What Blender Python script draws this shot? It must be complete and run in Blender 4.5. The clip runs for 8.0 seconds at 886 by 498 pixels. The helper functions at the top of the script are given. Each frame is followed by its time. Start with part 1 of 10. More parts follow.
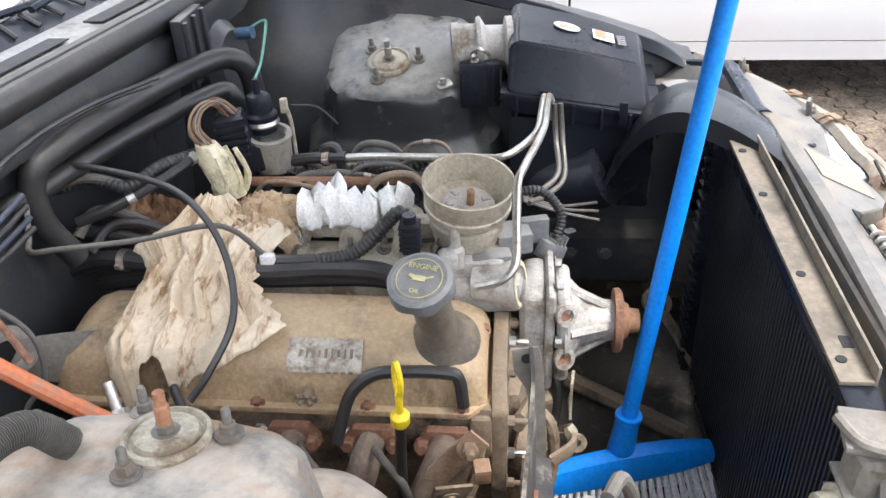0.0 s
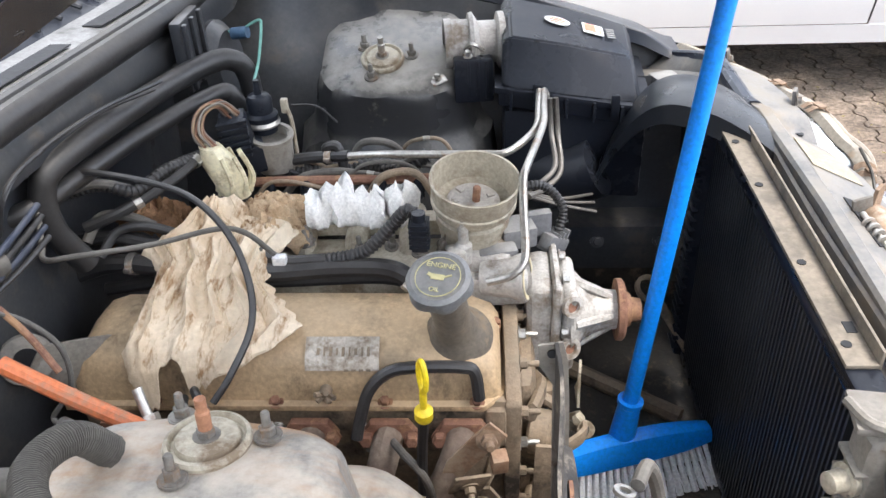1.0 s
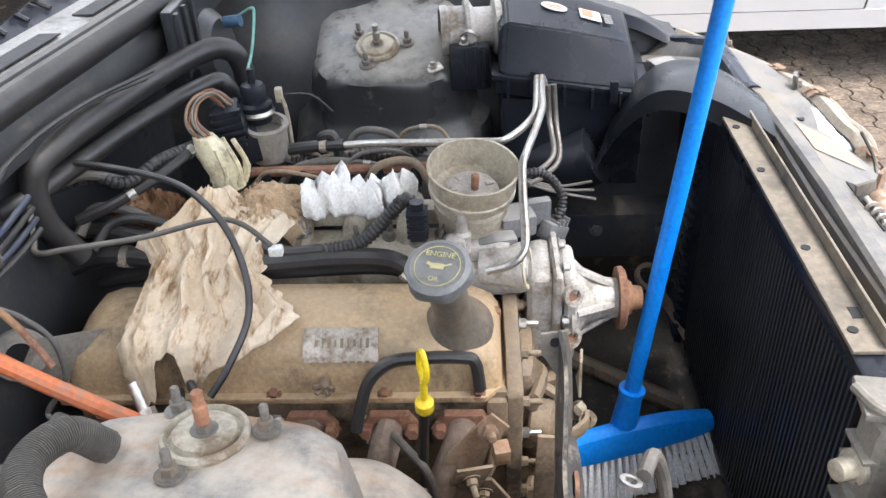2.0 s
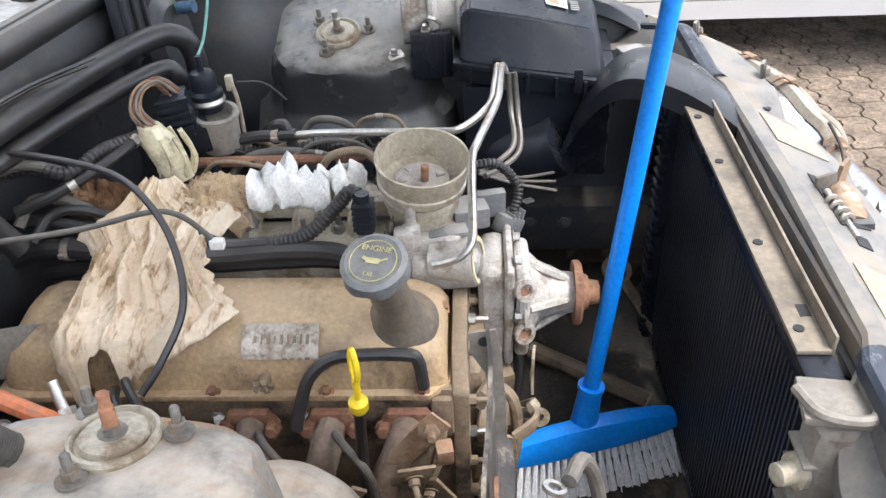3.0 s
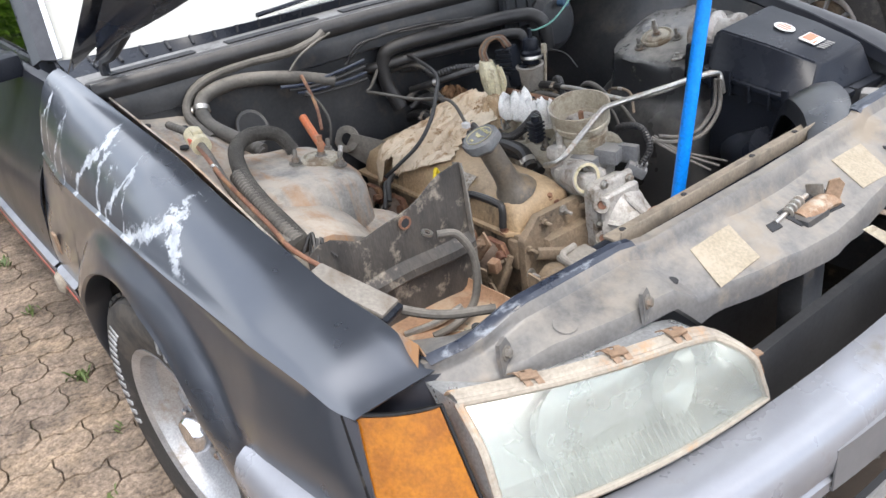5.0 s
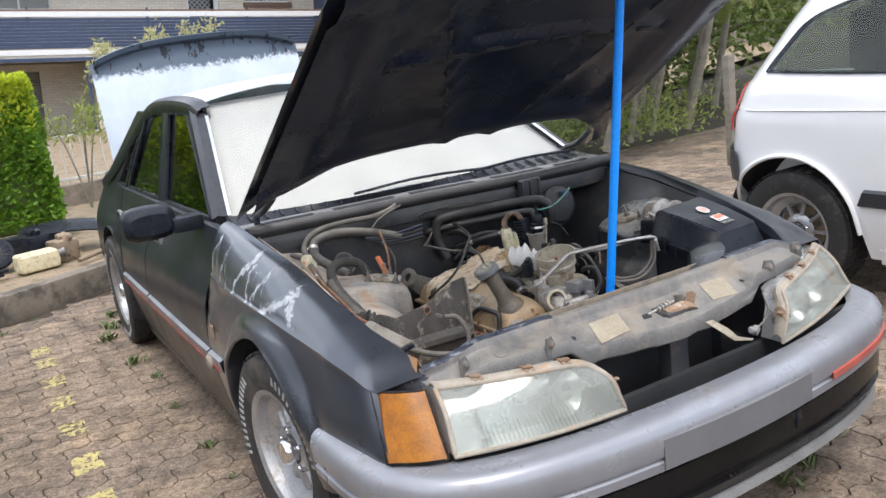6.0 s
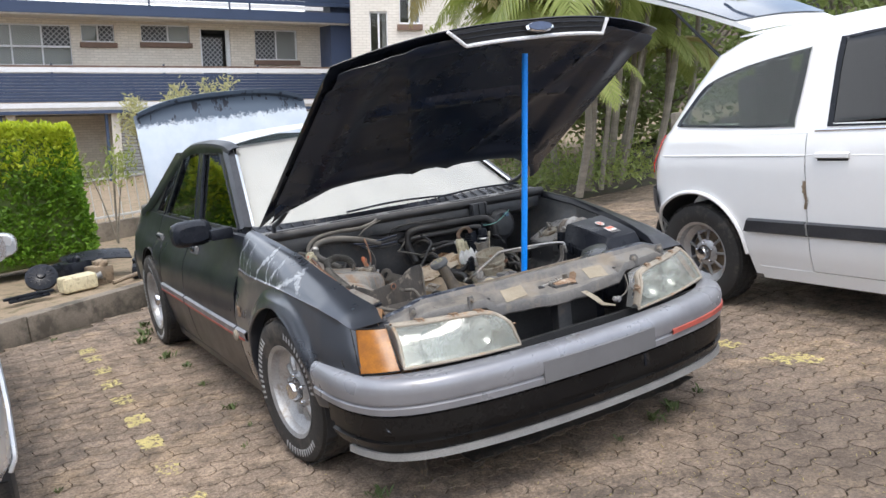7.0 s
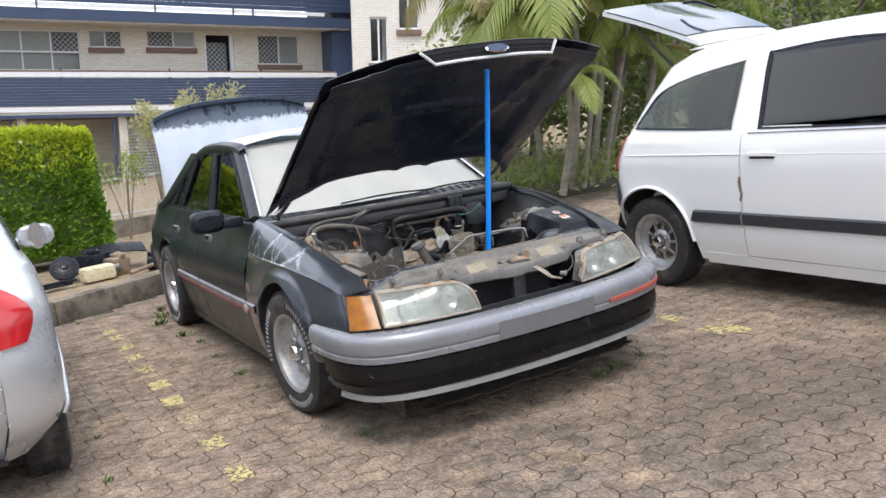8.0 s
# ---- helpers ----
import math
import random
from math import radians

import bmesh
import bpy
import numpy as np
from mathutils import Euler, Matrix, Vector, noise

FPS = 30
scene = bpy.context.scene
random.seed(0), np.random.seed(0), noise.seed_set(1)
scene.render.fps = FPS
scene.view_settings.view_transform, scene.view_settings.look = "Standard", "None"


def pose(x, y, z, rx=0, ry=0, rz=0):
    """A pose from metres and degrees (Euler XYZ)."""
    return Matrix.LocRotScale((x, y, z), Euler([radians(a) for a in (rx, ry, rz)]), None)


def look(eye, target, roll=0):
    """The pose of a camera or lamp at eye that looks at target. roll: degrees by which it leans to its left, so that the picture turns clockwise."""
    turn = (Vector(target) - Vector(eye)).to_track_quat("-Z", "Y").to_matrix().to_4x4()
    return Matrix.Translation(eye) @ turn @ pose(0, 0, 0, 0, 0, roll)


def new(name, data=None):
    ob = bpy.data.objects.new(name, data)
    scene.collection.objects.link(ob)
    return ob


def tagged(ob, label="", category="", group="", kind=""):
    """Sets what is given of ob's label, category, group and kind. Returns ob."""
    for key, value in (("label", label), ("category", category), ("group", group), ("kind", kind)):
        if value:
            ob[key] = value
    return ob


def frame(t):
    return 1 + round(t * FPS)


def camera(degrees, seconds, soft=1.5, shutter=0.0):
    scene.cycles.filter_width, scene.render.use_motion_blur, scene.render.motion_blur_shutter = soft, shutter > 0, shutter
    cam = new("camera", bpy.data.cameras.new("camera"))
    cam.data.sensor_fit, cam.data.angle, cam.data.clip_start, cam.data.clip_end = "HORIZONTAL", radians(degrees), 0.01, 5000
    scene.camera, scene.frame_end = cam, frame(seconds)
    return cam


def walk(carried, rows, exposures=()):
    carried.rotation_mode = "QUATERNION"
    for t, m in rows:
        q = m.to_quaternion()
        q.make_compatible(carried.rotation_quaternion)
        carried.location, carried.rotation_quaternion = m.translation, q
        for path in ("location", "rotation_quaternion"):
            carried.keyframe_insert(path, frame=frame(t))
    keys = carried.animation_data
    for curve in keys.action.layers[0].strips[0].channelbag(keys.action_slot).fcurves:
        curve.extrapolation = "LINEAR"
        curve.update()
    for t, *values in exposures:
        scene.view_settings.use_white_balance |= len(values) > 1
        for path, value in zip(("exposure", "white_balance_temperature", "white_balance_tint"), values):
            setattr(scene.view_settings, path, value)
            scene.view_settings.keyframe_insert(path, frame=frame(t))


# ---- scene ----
# the car park's own frame: x ahead of the dark sedan, y to its left, z off the paving.
# the paving slopes, so UP is the plumb line in that frame.
UP = Vector((0.060, 0.090, 0.994)).normalized()
LOT = UP.rotation_difference(Vector((0, 0, 1))).to_matrix().to_4x4()
PLUMB = LOT.inverted()

cam = camera(55.7, 8.0)
PATH = [
    (0, (0.301, -0.999, 1.343), (0.112, 0.673, 0.262), -2.5),
    (0.5, (0.258, -1.019, 1.362), (0.137, 0.646, 0.262), -2.1),
    (1, (0.242, -1.015, 1.374), (0.133, 0.642, 0.259), -2.5),
    (1.5, (0.235, -1.007, 1.366), (0.134, 0.644, 0.241), -2.9),
    (2.8, (0.262, -0.984, 1.352), (0.167, 0.651, 0.204), -2.8),
    (3, (0.311, -0.969, 1.344), (0.207, 0.662, 0.191), -2.9),
    (3.5, (0.497, -0.951, 1.344), (0.069, 0.638, 0.207), -4.8),
    (4, (0.742, -1.004, 1.366), (-0.198, 0.384, 0.277), -8.0),
    (4.5, (1.082, -1.087, 1.4), (-0.147, 0.081, 0.339), -8.0),
    (4.7, (1.23, -1.129, 1.405), (-0.094, -0.05, 0.365), -8.4),
    (5.8, (2.2, -1.488, 1.476), (0.526, -0.557, 0.902), -7.7),
    (6, (2.407, -1.572, 1.493), (0.708, -0.629, 1.022), -7.6),
    (6.5, (2.943, -1.807, 1.499), (1.224, -0.851, 1.136), -7.3),
    (7, (3.43, -1.978, 1.481), (1.711, -1.015, 1.136), -7.0),
    (7.5, (3.861, -2.139, 1.482), (2.143, -1.173, 1.143), -7.1),
    (8, (4.096, -2.219, 1.492), (2.374, -1.26, 1.153), -7.1),
]
walk(cam, [(t, LOT @ look(eye, target, roll)) for t, eye, target, roll in PATH],
     exposures=[(0, 1.10), (3.4, 1.10), (4.6, 0.85), (6.0, 0.22), (8, 0.07)])

# ---- daylight: bright, thinly clouded noon ----
SUN_EL, SUN_AZ = radians(65), radians(-30)      # azimuth of the sun, from +x towards +y
world = bpy.data.worlds.new("sky")
scene.world = world
world.use_nodes = True
wn = world.node_tree.nodes
sky = wn.new("ShaderNodeTexSky")
sky.sky_type = "NISHITA"
sky.sun_disc = False
sky.sun_elevation = SUN_EL
sky.sun_rotation = radians(90) - SUN_AZ
sky.dust_density = 3.0
sky.air_density = 1.2
cl_tc = wn.new("ShaderNodeTexCoord")
cl_n = wn.new("ShaderNodeTexNoise")
cl_n.inputs["Scale"].default_value = 2.2
cl_n.inputs["Detail"].default_value = 6
cl_r = wn.new("ShaderNodeMapRange")
cl_r.inputs[1].default_value, cl_r.inputs[2].default_value = 0.36, 0.62
cl_m = wn.new("ShaderNodeMix")
cl_m.data_type = "RGBA"
cl_m.inputs[7].default_value = (8.3, 8.65, 9.35, 1)
world.node_tree.links.new(cl_tc.outputs["Generated"], cl_n.inputs["Vector"])
world.node_tree.links.new(cl_n.outputs["Fac"], cl_r.inputs[0])
world.node_tree.links.new(cl_r.outputs[0], cl_m.inputs[0])
world.node_tree.links.new(sky.outputs[0], cl_m.inputs[6])
world.node_tree.links.new(cl_m.outputs[2], wn["Background"].inputs[0])
wn["Background"].inputs[1].default_value = 0.235
sun = new("sun", bpy.data.lights.new("sun", "SUN"))
sun.data.energy, sun.data.angle, sun.data.color = 1.8, radians(16), (1.0, 0.965, 0.92)
sun.matrix_world = look((math.cos(SUN_EL) * math.cos(SUN_AZ) * 30, math.cos(SUN_EL) * math.sin(SUN_AZ) * 30, math.sin(SUN_EL) * 30), (0, 0, 0))

# ---- helpers of this scene ----
WORLD_OF = {}
rng = random.Random(7)


def thing(name, label, category, loc=(0, 0, 0), group="", m=None):
    ob = new(name)
    ob.empty_display_size = 0.05
    WORLD_OF[ob] = m if m is not None else Matrix.Translation(loc)
    ob.matrix_basis = WORLD_OF[ob]
    return tagged(ob, label, category, group)


def finish(bm, mat, name, sharp=0.6):
    bmesh.ops.recalc_face_normals(bm, faces=bm.faces)
    for f in bm.faces:
        f.smooth = True
    for e in bm.edges:
        if len(e.link_faces) == 2 and e.calc_face_angle(0) > sharp:
            e.smooth = False
    me = bpy.data.meshes.new(name)
    bm.to_mesh(me)
    bm.free()
    me.materials.append(mat)
    return me


def part(name, bm, mat, parent=None, label="", sharp=0.6, m=None):
    """One mesh object from a bmesh (or mesh), in the car park's frame, under parent."""
    me = bm if isinstance(bm, bpy.types.Mesh) else finish(bm, mat, name, sharp)
    ob = new(name, me)
    WORLD_OF[ob] = m if m is not None else Matrix.Identity(4)
    ob.matrix_basis = WORLD_OF[ob]
    if parent is not None:
        ob.parent = parent
        ob.matrix_parent_inverse = WORLD_OF[parent].inverted()
    if label:
        ob["label"] = label
    return ob


def solo(name, bm, mat, label, category, group="", kind="", sharp=0.6, m=None):
    return tagged(part(name, bm, mat, None, "", sharp, m), label, category, group, kind)


def B():
    return bmesh.new()


def box(bm, c, s, bev=0.0, rot=None, seg=2):
    m = Matrix.Translation(c) @ (rot.to_4x4() if rot is not None else Matrix.Identity(4)) @ Matrix.Diagonal((*s, 1))
    r = bmesh.ops.create_cube(bm, size=1, matrix=m)
    if bev:
        es = list({e for v in r["verts"] for e in v.link_edges})
        bmesh.ops.bevel(bm, geom=es, offset=bev, segments=seg, affect="EDGES", profile=0.6)
    return bm


def rotz(a):
    return Matrix.Rotation(radians(a), 3, "Z")


def eul(x, y, z):
    return Euler((radians(x), radians(y), radians(z))).to_matrix()


def ring_frames(pts):
    pts = [Vector(p) for p in pts]
    n = len(pts)
    tang = [(pts[min(i + 1, n - 1)] - pts[max(i - 1, 0)]).normalized() for i in range(n)]
    ref = Vector((0, 0, 1)) if abs(tang[0].z) < 0.9 else Vector((1, 0, 0))
    u = tang[0].cross(ref).normalized()
    out = []
    for p, t in zip(pts, tang):
        u = (u - t * u.dot(t)).normalized()
        out.append((p, u, t.cross(u)))
    return out


def spline(pts, per=6):
    pts = [Vector(p) for p in pts]
    if len(pts) < 3:
        return [pts[0].lerp(pts[-1], i / per) for i in range(per + 1)]
    ext = [2 * pts[0] - pts[1]] + pts + [2 * pts[-1] - pts[-2]]
    out = []
    for i in range(1, len(ext) - 2):
        a, b, c, d = ext[i - 1:i + 3]
        for k in range(per):
            t = k / per
            out.append(0.5 * (2 * b + (c - a) * t + (2 * a - 5 * b + 4 * c - d) * t * t + (3 * b - a - 3 * c + d) * t ** 3))
    return out + [pts[-1]]


def loft(bm, rings, cap=True, closed=True):
    vs = [[bm.verts.new(p) for p in r] for r in rings]
    n = len(vs[0])
    for a, b in zip(vs, vs[1:]):
        for j in range(n if closed else n - 1):
            k = (j + 1) % n
            bm.faces.new((a[j], a[k], b[k], b[j]))
    if cap and closed:
        bm.faces.new(vs[0][::-1])
        bm.faces.new(vs[-1])
    return bm


def tube(bm, pts, r, n=10, per=6, ribs=0.0, flat=1.0):
    """A round hose or rod along a smooth line; ribs: the pitch of corrugations."""
    line = spline(pts, per) if per else [Vector(p) for p in pts]
    if ribs:
        total = sum((b - a).length for a, b in zip(line, line[1:]))
        k = max(4, int(total / ribs) * 4)
        seg = [0.0]
        for a, b in zip(line, line[1:]):
            seg.append(seg[-1] + (b - a).length)
        fine, j = [], 0
        for i in range(k + 1):
            s = total * i / k
            while j < len(seg) - 2 and seg[j + 1] < s:
                j += 1
            f = (s - seg[j]) / max(1e-6, seg[j + 1] - seg[j])
            fine.append(line[j].lerp(line[j + 1], f))
        line = fine
    fr = ring_frames(line)
    rings = []
    for i, (p, u, w) in enumerate(fr):
        rr = r(i / (len(fr) - 1)) if callable(r) else r
        if ribs:
            rr *= (1.0, 1.0, 0.84, 0.84)[i % 4]
        rings.append([p + u * rr * math.cos(2 * math.pi * j / n) + w * rr * flat * math.sin(2 * math.pi * j / n) for j in range(n)])
    return loft(bm, rings)


def cyl(bm, a, b, r, r2=None, n=16):
    r2 = r if r2 is None else r2
    return tube(bm, [a, b], lambda s: r + (r2 - r) * s, n, per=1)


def lathe(bm, prof, m, n=24, cap=True):
    """prof: (radius, height) pairs turned round m's z."""
    rings = [[m @ Vector((r * math.cos(2 * math.pi * j / n), r * math.sin(2 * math.pi * j / n), z)) for j in range(n)] for r, z in prof]
    return loft(bm, rings, cap)


def axis(c, d):
    """A pose at c whose z points along d."""
    return Matrix.Translation(c) @ Vector(d).to_track_quat("Z", "Y").to_matrix().to_4x4()


def sheet(bm, rows, thick=0.0):
    """A surface through a grid of points, with thickness."""
    vs = [[bm.verts.new(p) for p in r] for r in rows]
    fs = []
    for a, b in zip(vs, vs[1:]):
        for j in range(len(a) - 1):
            fs.append(bm.faces.new((a[j], a[j + 1], b[j + 1], b[j])))
    if thick:
        bmesh.ops.recalc_face_normals(bm, faces=fs)
        bm.normal_update()
        ws = [[bm.verts.new(v.co - v.normal * thick) for v in r] for r in vs]
        for a, b in zip(ws, ws[1:]):
            for j in range(len(a) - 1):
                bm.faces.new((a[j], b[j], b[j + 1], a[j + 1]))
        for p, q in ((vs[0], ws[0]), (vs[-1], ws[-1]), ([r[0] for r in vs], [r[0] for r in ws]), ([r[-1] for r in vs], [r[-1] for r in ws])):
            for j in range(len(p) - 1):
                bm.faces.new((p[j], p[j + 1], q[j + 1], q[j]))
    return bm


def cloth(rows, thick):
    """A limp sheet: a second layer lies straight below the first."""
    n, k = len(rows), len(rows[0])
    v = [tuple(p) for r in rows for p in r] + [(p[0], p[1], p[2] - thick) for r in rows for p in r]
    o = n * k
    f = []
    for i in range(n - 1):
        for j in range(k - 1):
            a = i * k + j
            f += [(a, a + 1, a + k + 1, a + k), (o + a, o + a + k, o + a + k + 1, o + a + 1)]
    rim = [j for j in range(k)] + [i * k + k - 1 for i in range(1, n)] + [(n - 1) * k + j for j in range(k - 2, -1, -1)] + [i * k for i in range(n - 2, 0, -1)]
    f += [(a, o + a, o + b, b) for a, b in zip(rim, rim[1:] + rim[:1])]
    me = bpy.data.meshes.new("cloth")
    me.from_pydata(v, [], f)
    bm = B()
    bm.from_mesh(me)
    bpy.data.meshes.remove(me)
    return bm


def slab(bm, poly, d, bev=0.0):
    """A flat polygon given in space, made thick along the vector d."""
    d = Vector(d)
    a = [bm.verts.new(p) for p in poly]
    b = [bm.verts.new(Vector(p) + d) for p in poly]
    n = len(a)
    fs = [bm.faces.new(a[::-1]), bm.faces.new(b)]
    fs += [bm.faces.new((a[i], a[(i + 1) % n], b[(i + 1) % n], b[i])) for i in range(n)]
    if bev:
        es = list({e for v in a + b for e in v.link_edges})
        bmesh.ops.bevel(bm, geom=es, offset=bev, segments=2, affect="EDGES", profile=0.6)
    return bm


def bolt(bm, c, d, r=0.009, h=0.012, stud=0.0):
    m = axis(c, d)
    lathe(bm, [(r * 1.5, 0), (r * 1.5, h * 0.2)], m, 14)
    lathe(bm, [(r, h * 0.2), (r, h), (r * 0.8, h * 1.1)], m, 6)
    if stud:
        lathe(bm, [(r * 0.55, h), (r * 0.55, h + stud), (r * 0.4, h + stud + 0.002)], m, 10)
    return bm


def smooth(x, pairs):
    """Piecewise line through (x, value) pairs, eased."""
    if x <= pairs[0][0]:
        return pairs[0][1]
    for (a, p), (b, q) in zip(pairs, pairs[1:]):
        if x <= b:
            t = (x - a) / (b - a)
            return p + (q - p) * t
    return pairs[-1][1]


def crumple(bm, amp, scale, seed=0):
    o = Vector((seed * 3.1, seed * 1.7, seed * 5.3))
    for v in bm.verts:
        v.co += noise.noise_vector(v.co * scale + o) * amp
    return bm

# ---- materials ----
def nodes_of(name):
    mt = bpy.data.materials.new(name)
    mt.use_nodes = True
    nt = mt.node_tree
    return mt, nt, nt.nodes["Principled BSDF"]


def link(nt, a, b):
    nt.links.new(a, b)


def tex(nt, scale, detail=4, rough=0.6, coord=None, stretch=None):
    if coord is None:
        coord = nt.nodes.new("ShaderNodeTexCoord").outputs["Object"]
    if stretch:
        mp = nt.nodes.new("ShaderNodeMapping")
        mp.inputs["Scale"].default_value = stretch
        link(nt, coord, mp.inputs["Vector"])
        coord = mp.outputs[0]
    n = nt.nodes.new("ShaderNodeTexNoise")
    n.inputs["Scale"].default_value, n.inputs["Detail"].default_value, n.inputs["Roughness"].default_value = scale, detail, rough
    link(nt, coord, n.inputs["Vector"])
    return n.outputs["Fac"]


def rng_map(nt, v, a, b, lo=0.0, hi=1.0):
    r = nt.nodes.new("ShaderNodeMapRange")
    for i, x in zip((1, 2, 3, 4), (a, b, lo, hi)):
        r.inputs[i].default_value = x
    link(nt, v, r.inputs[0])
    return r.outputs[0]


def mixc(nt, f, a, b, blend="MIX"):
    m = nt.nodes.new("ShaderNodeMix")
    m.data_type, m.blend_type = "RGBA", blend
    for i, x in ((0, f), (6, a), (7, b)):
        if isinstance(x, (int, float)):
            m.inputs[i].default_value = x
        elif isinstance(x, tuple):
            m.inputs[i].default_value = (*x, 1) if len(x) == 3 else x
        else:
            link(nt, x, m.inputs[i])
    return m.outputs[2]


def mathn(nt, op, a, b=0.0):
    m = nt.nodes.new("ShaderNodeMath")
    m.operation = op
    for i, x in ((0, a), (1, b)):
        if isinstance(x, (int, float)):
            m.inputs[i].default_value = x
        else:
            link(nt, x, m.inputs[i])
    return m.outputs[0]


def bump(nt, p, h, strength, dist=0.002):
    b = nt.nodes.new("ShaderNodeBump")
    b.inputs["Strength"].default_value, b.inputs["Distance"].default_value = strength, dist
    link(nt, h, b.inputs["Height"])
    link(nt, b.outputs[0], p.inputs["Normal"])


def mat(name, c1, c2=None, rough=0.5, metal=0.0, scale=6.0, fine=90.0, relief=0.25, dirt=None, amount=0.5, dscale=9.0, dstretch=None, coat=0.0, rvar=0.12, stretch=None, dust=None, dust_amt=0.6, spec=0.5, piece=0.0, speck=0.0, gr=0.18):
    """A worn surface: two tones in broad patches, fine grain, dirt in blots and dust that lies on what faces up."""
    mt, nt, p = nodes_of(name)
    c2 = c2 or tuple(x * 0.75 for x in c1)
    co = nt.nodes.new("ShaderNodeTexCoord").outputs["Object"]
    broad = rng_map(nt, tex(nt, scale, 5, 0.6, co, stretch), 0.32, 0.68)
    grain = tex(nt, fine, 3, 0.6, co, stretch)
    col = mixc(nt, broad, c1, c2)
    g = rng_map(nt, grain, 0.3, 0.7, 1 - gr, 1 + gr)
    cg = nt.nodes.new("ShaderNodeCombineColor")
    for i in range(3):
        link(nt, g, cg.inputs[i])
    col = mixc(nt, 1.0, col, cg.outputs[0], "MULTIPLY")
    rgh = rng_map(nt, broad, 0, 1, rough - rvar, rough + rvar)
    if speck:
        sv = rng_map(nt, tex(nt, 95, 5, 0.85, co), 0.38, 0.62, 1 - speck, 1 + speck)
        cs = nt.nodes.new("ShaderNodeCombineColor")
        for i in range(3):
            link(nt, sv, cs.inputs[i])
        col = mixc(nt, 1.0, col, cs.outputs[0], "MULTIPLY")
    met = metal
    if piece:
        oi = nt.nodes.new("ShaderNodeObjectInfo")
        v = rng_map(nt, oi.outputs["Random"], 0, 1, 1 - piece, 1 + piece)
        cp = nt.nodes.new("ShaderNodeCombineColor")
        for i in range(3):
            link(nt, v, cp.inputs[i])
        col = mixc(nt, 1.0, col, cp.outputs[0], "MULTIPLY")
    if dirt:
        d = rng_map(nt, tex(nt, dscale, 7, 0.7, co, dstretch), 0.62 - 0.3 * amount, 0.72 - 0.2 * amount)
        col = mixc(nt, d, col, dirt)
        rgh = mathn(nt, "MAXIMUM", rgh, mathn(nt, "MULTIPLY", d, 0.85))
        if metal:
            met = mathn(nt, "MULTIPLY", mathn(nt, "SUBTRACT", 1.0, d), metal)
    if dust:
        geo = nt.nodes.new("ShaderNodeNewGeometry")
        sx = nt.nodes.new("ShaderNodeSeparateXYZ")
        link(nt, geo.outputs["Normal"], sx.inputs[0])
        f = mathn(nt, "MULTIPLY", rng_map(nt, sx.outputs[2], 0.1, 0.95), rng_map(nt, tex(nt, 14, 6, 0.7, co), 0.37, 0.63, 0.18, 1.2))
        f = mathn(nt, "MULTIPLY", f, dust_amt)
        col = mixc(nt, f, col, dust)
        rgh = mathn(nt, "MAXIMUM", rgh, mathn(nt, "MULTIPLY", f, 0.9))
    link(nt, col, p.inputs["Base Color"])
    link(nt, rgh, p.inputs["Roughness"])
    if isinstance(met, (int, float)):
        p.inputs["Metallic"].default_value = met
    else:
        link(nt, met, p.inputs["Metallic"])
    p.inputs["Coat Weight"].default_value = coat
    p.inputs["Coat Roughness"].default_value = 0.08
    p.inputs["Specular IOR Level"].default_value = spec
    if relief:
        bump(nt, p, grain, relief)
    return mt


def glass(name, tint=(0.9, 0.95, 0.93), rough=0.02, dirt=0.0, sheen_pow=4.0, sheen_max=0.62):
    """A thin pane: see-through with a mirror's sheen."""
    mt, nt, p = nodes_of(name)
    tr = nt.nodes.new("ShaderNodeBsdfTransparent")
    tr.inputs[0].default_value = (*tint, 1)
    gl = nt.nodes.new("ShaderNodeBsdfGlossy")
    gl.inputs["Roughness"].default_value = rough
    lw = nt.nodes.new("ShaderNodeLayerWeight")
    sheen = rng_map(nt, mathn(nt, "POWER", lw.outputs["Facing"], sheen_pow), 0, 1, 0.03, sheen_max)
    mx = nt.nodes.new("ShaderNodeMixShader")
    link(nt, sheen, mx.inputs[0])
    link(nt, tr.outputs[0], mx.inputs[1])
    link(nt, gl.outputs[0], mx.inputs[2])
    out = mx.outputs[0]
    if dirt:
        df = nt.nodes.new("ShaderNodeBsdfDiffuse")
        df.inputs[0].default_value = (0.44, 0.46, 0.43, 1)
        m2 = nt.nodes.new("ShaderNodeMixShader")
        f = mathn(nt, "MULTIPLY", rng_map(nt, tex(nt, 7, 5), 0.3, 0.7, 0.4, 1.0), dirt)
        link(nt, f, m2.inputs[0])
        link(nt, out, m2.inputs[1])
        link(nt, df.outputs[0], m2.inputs[2])
        out = m2.outputs[0]
    link(nt, out, nt.nodes["Material Output"].inputs[0])
    return mt


DUST = (0.36, 0.30, 0.235)
M_LIPDARK = mat("scuffed_blue_black_edge", (0.016, 0.020, 0.032), (0.035, 0.042, 0.060), 0.35, 0, 20, 200, 0.05, dirt=(0.22, 0.24, 0.27), amount=0.20, dscale=60, dstretch=(0.5, 0.25, 1))
M_LATCH = mat("rusty_dusty_latch_steel", (0.34, 0.24, 0.16), (0.22, 0.13, 0.08), 0.7, 0.1, 24, 160, 0.4, dirt=(0.40, 0.34, 0.27), amount=0.4, dscale=30)
M_PAINT = mat("oxidised_dark_paint", (0.010, 0.012, 0.018), (0.018, 0.020, 0.027), 0.34, 0.0, 3, 160, 0.0, coat=0.12, dust=(0.20, 0.20, 0.21), dust_amt=0.12, rvar=0.07, gr=0.06, spec=0.3)
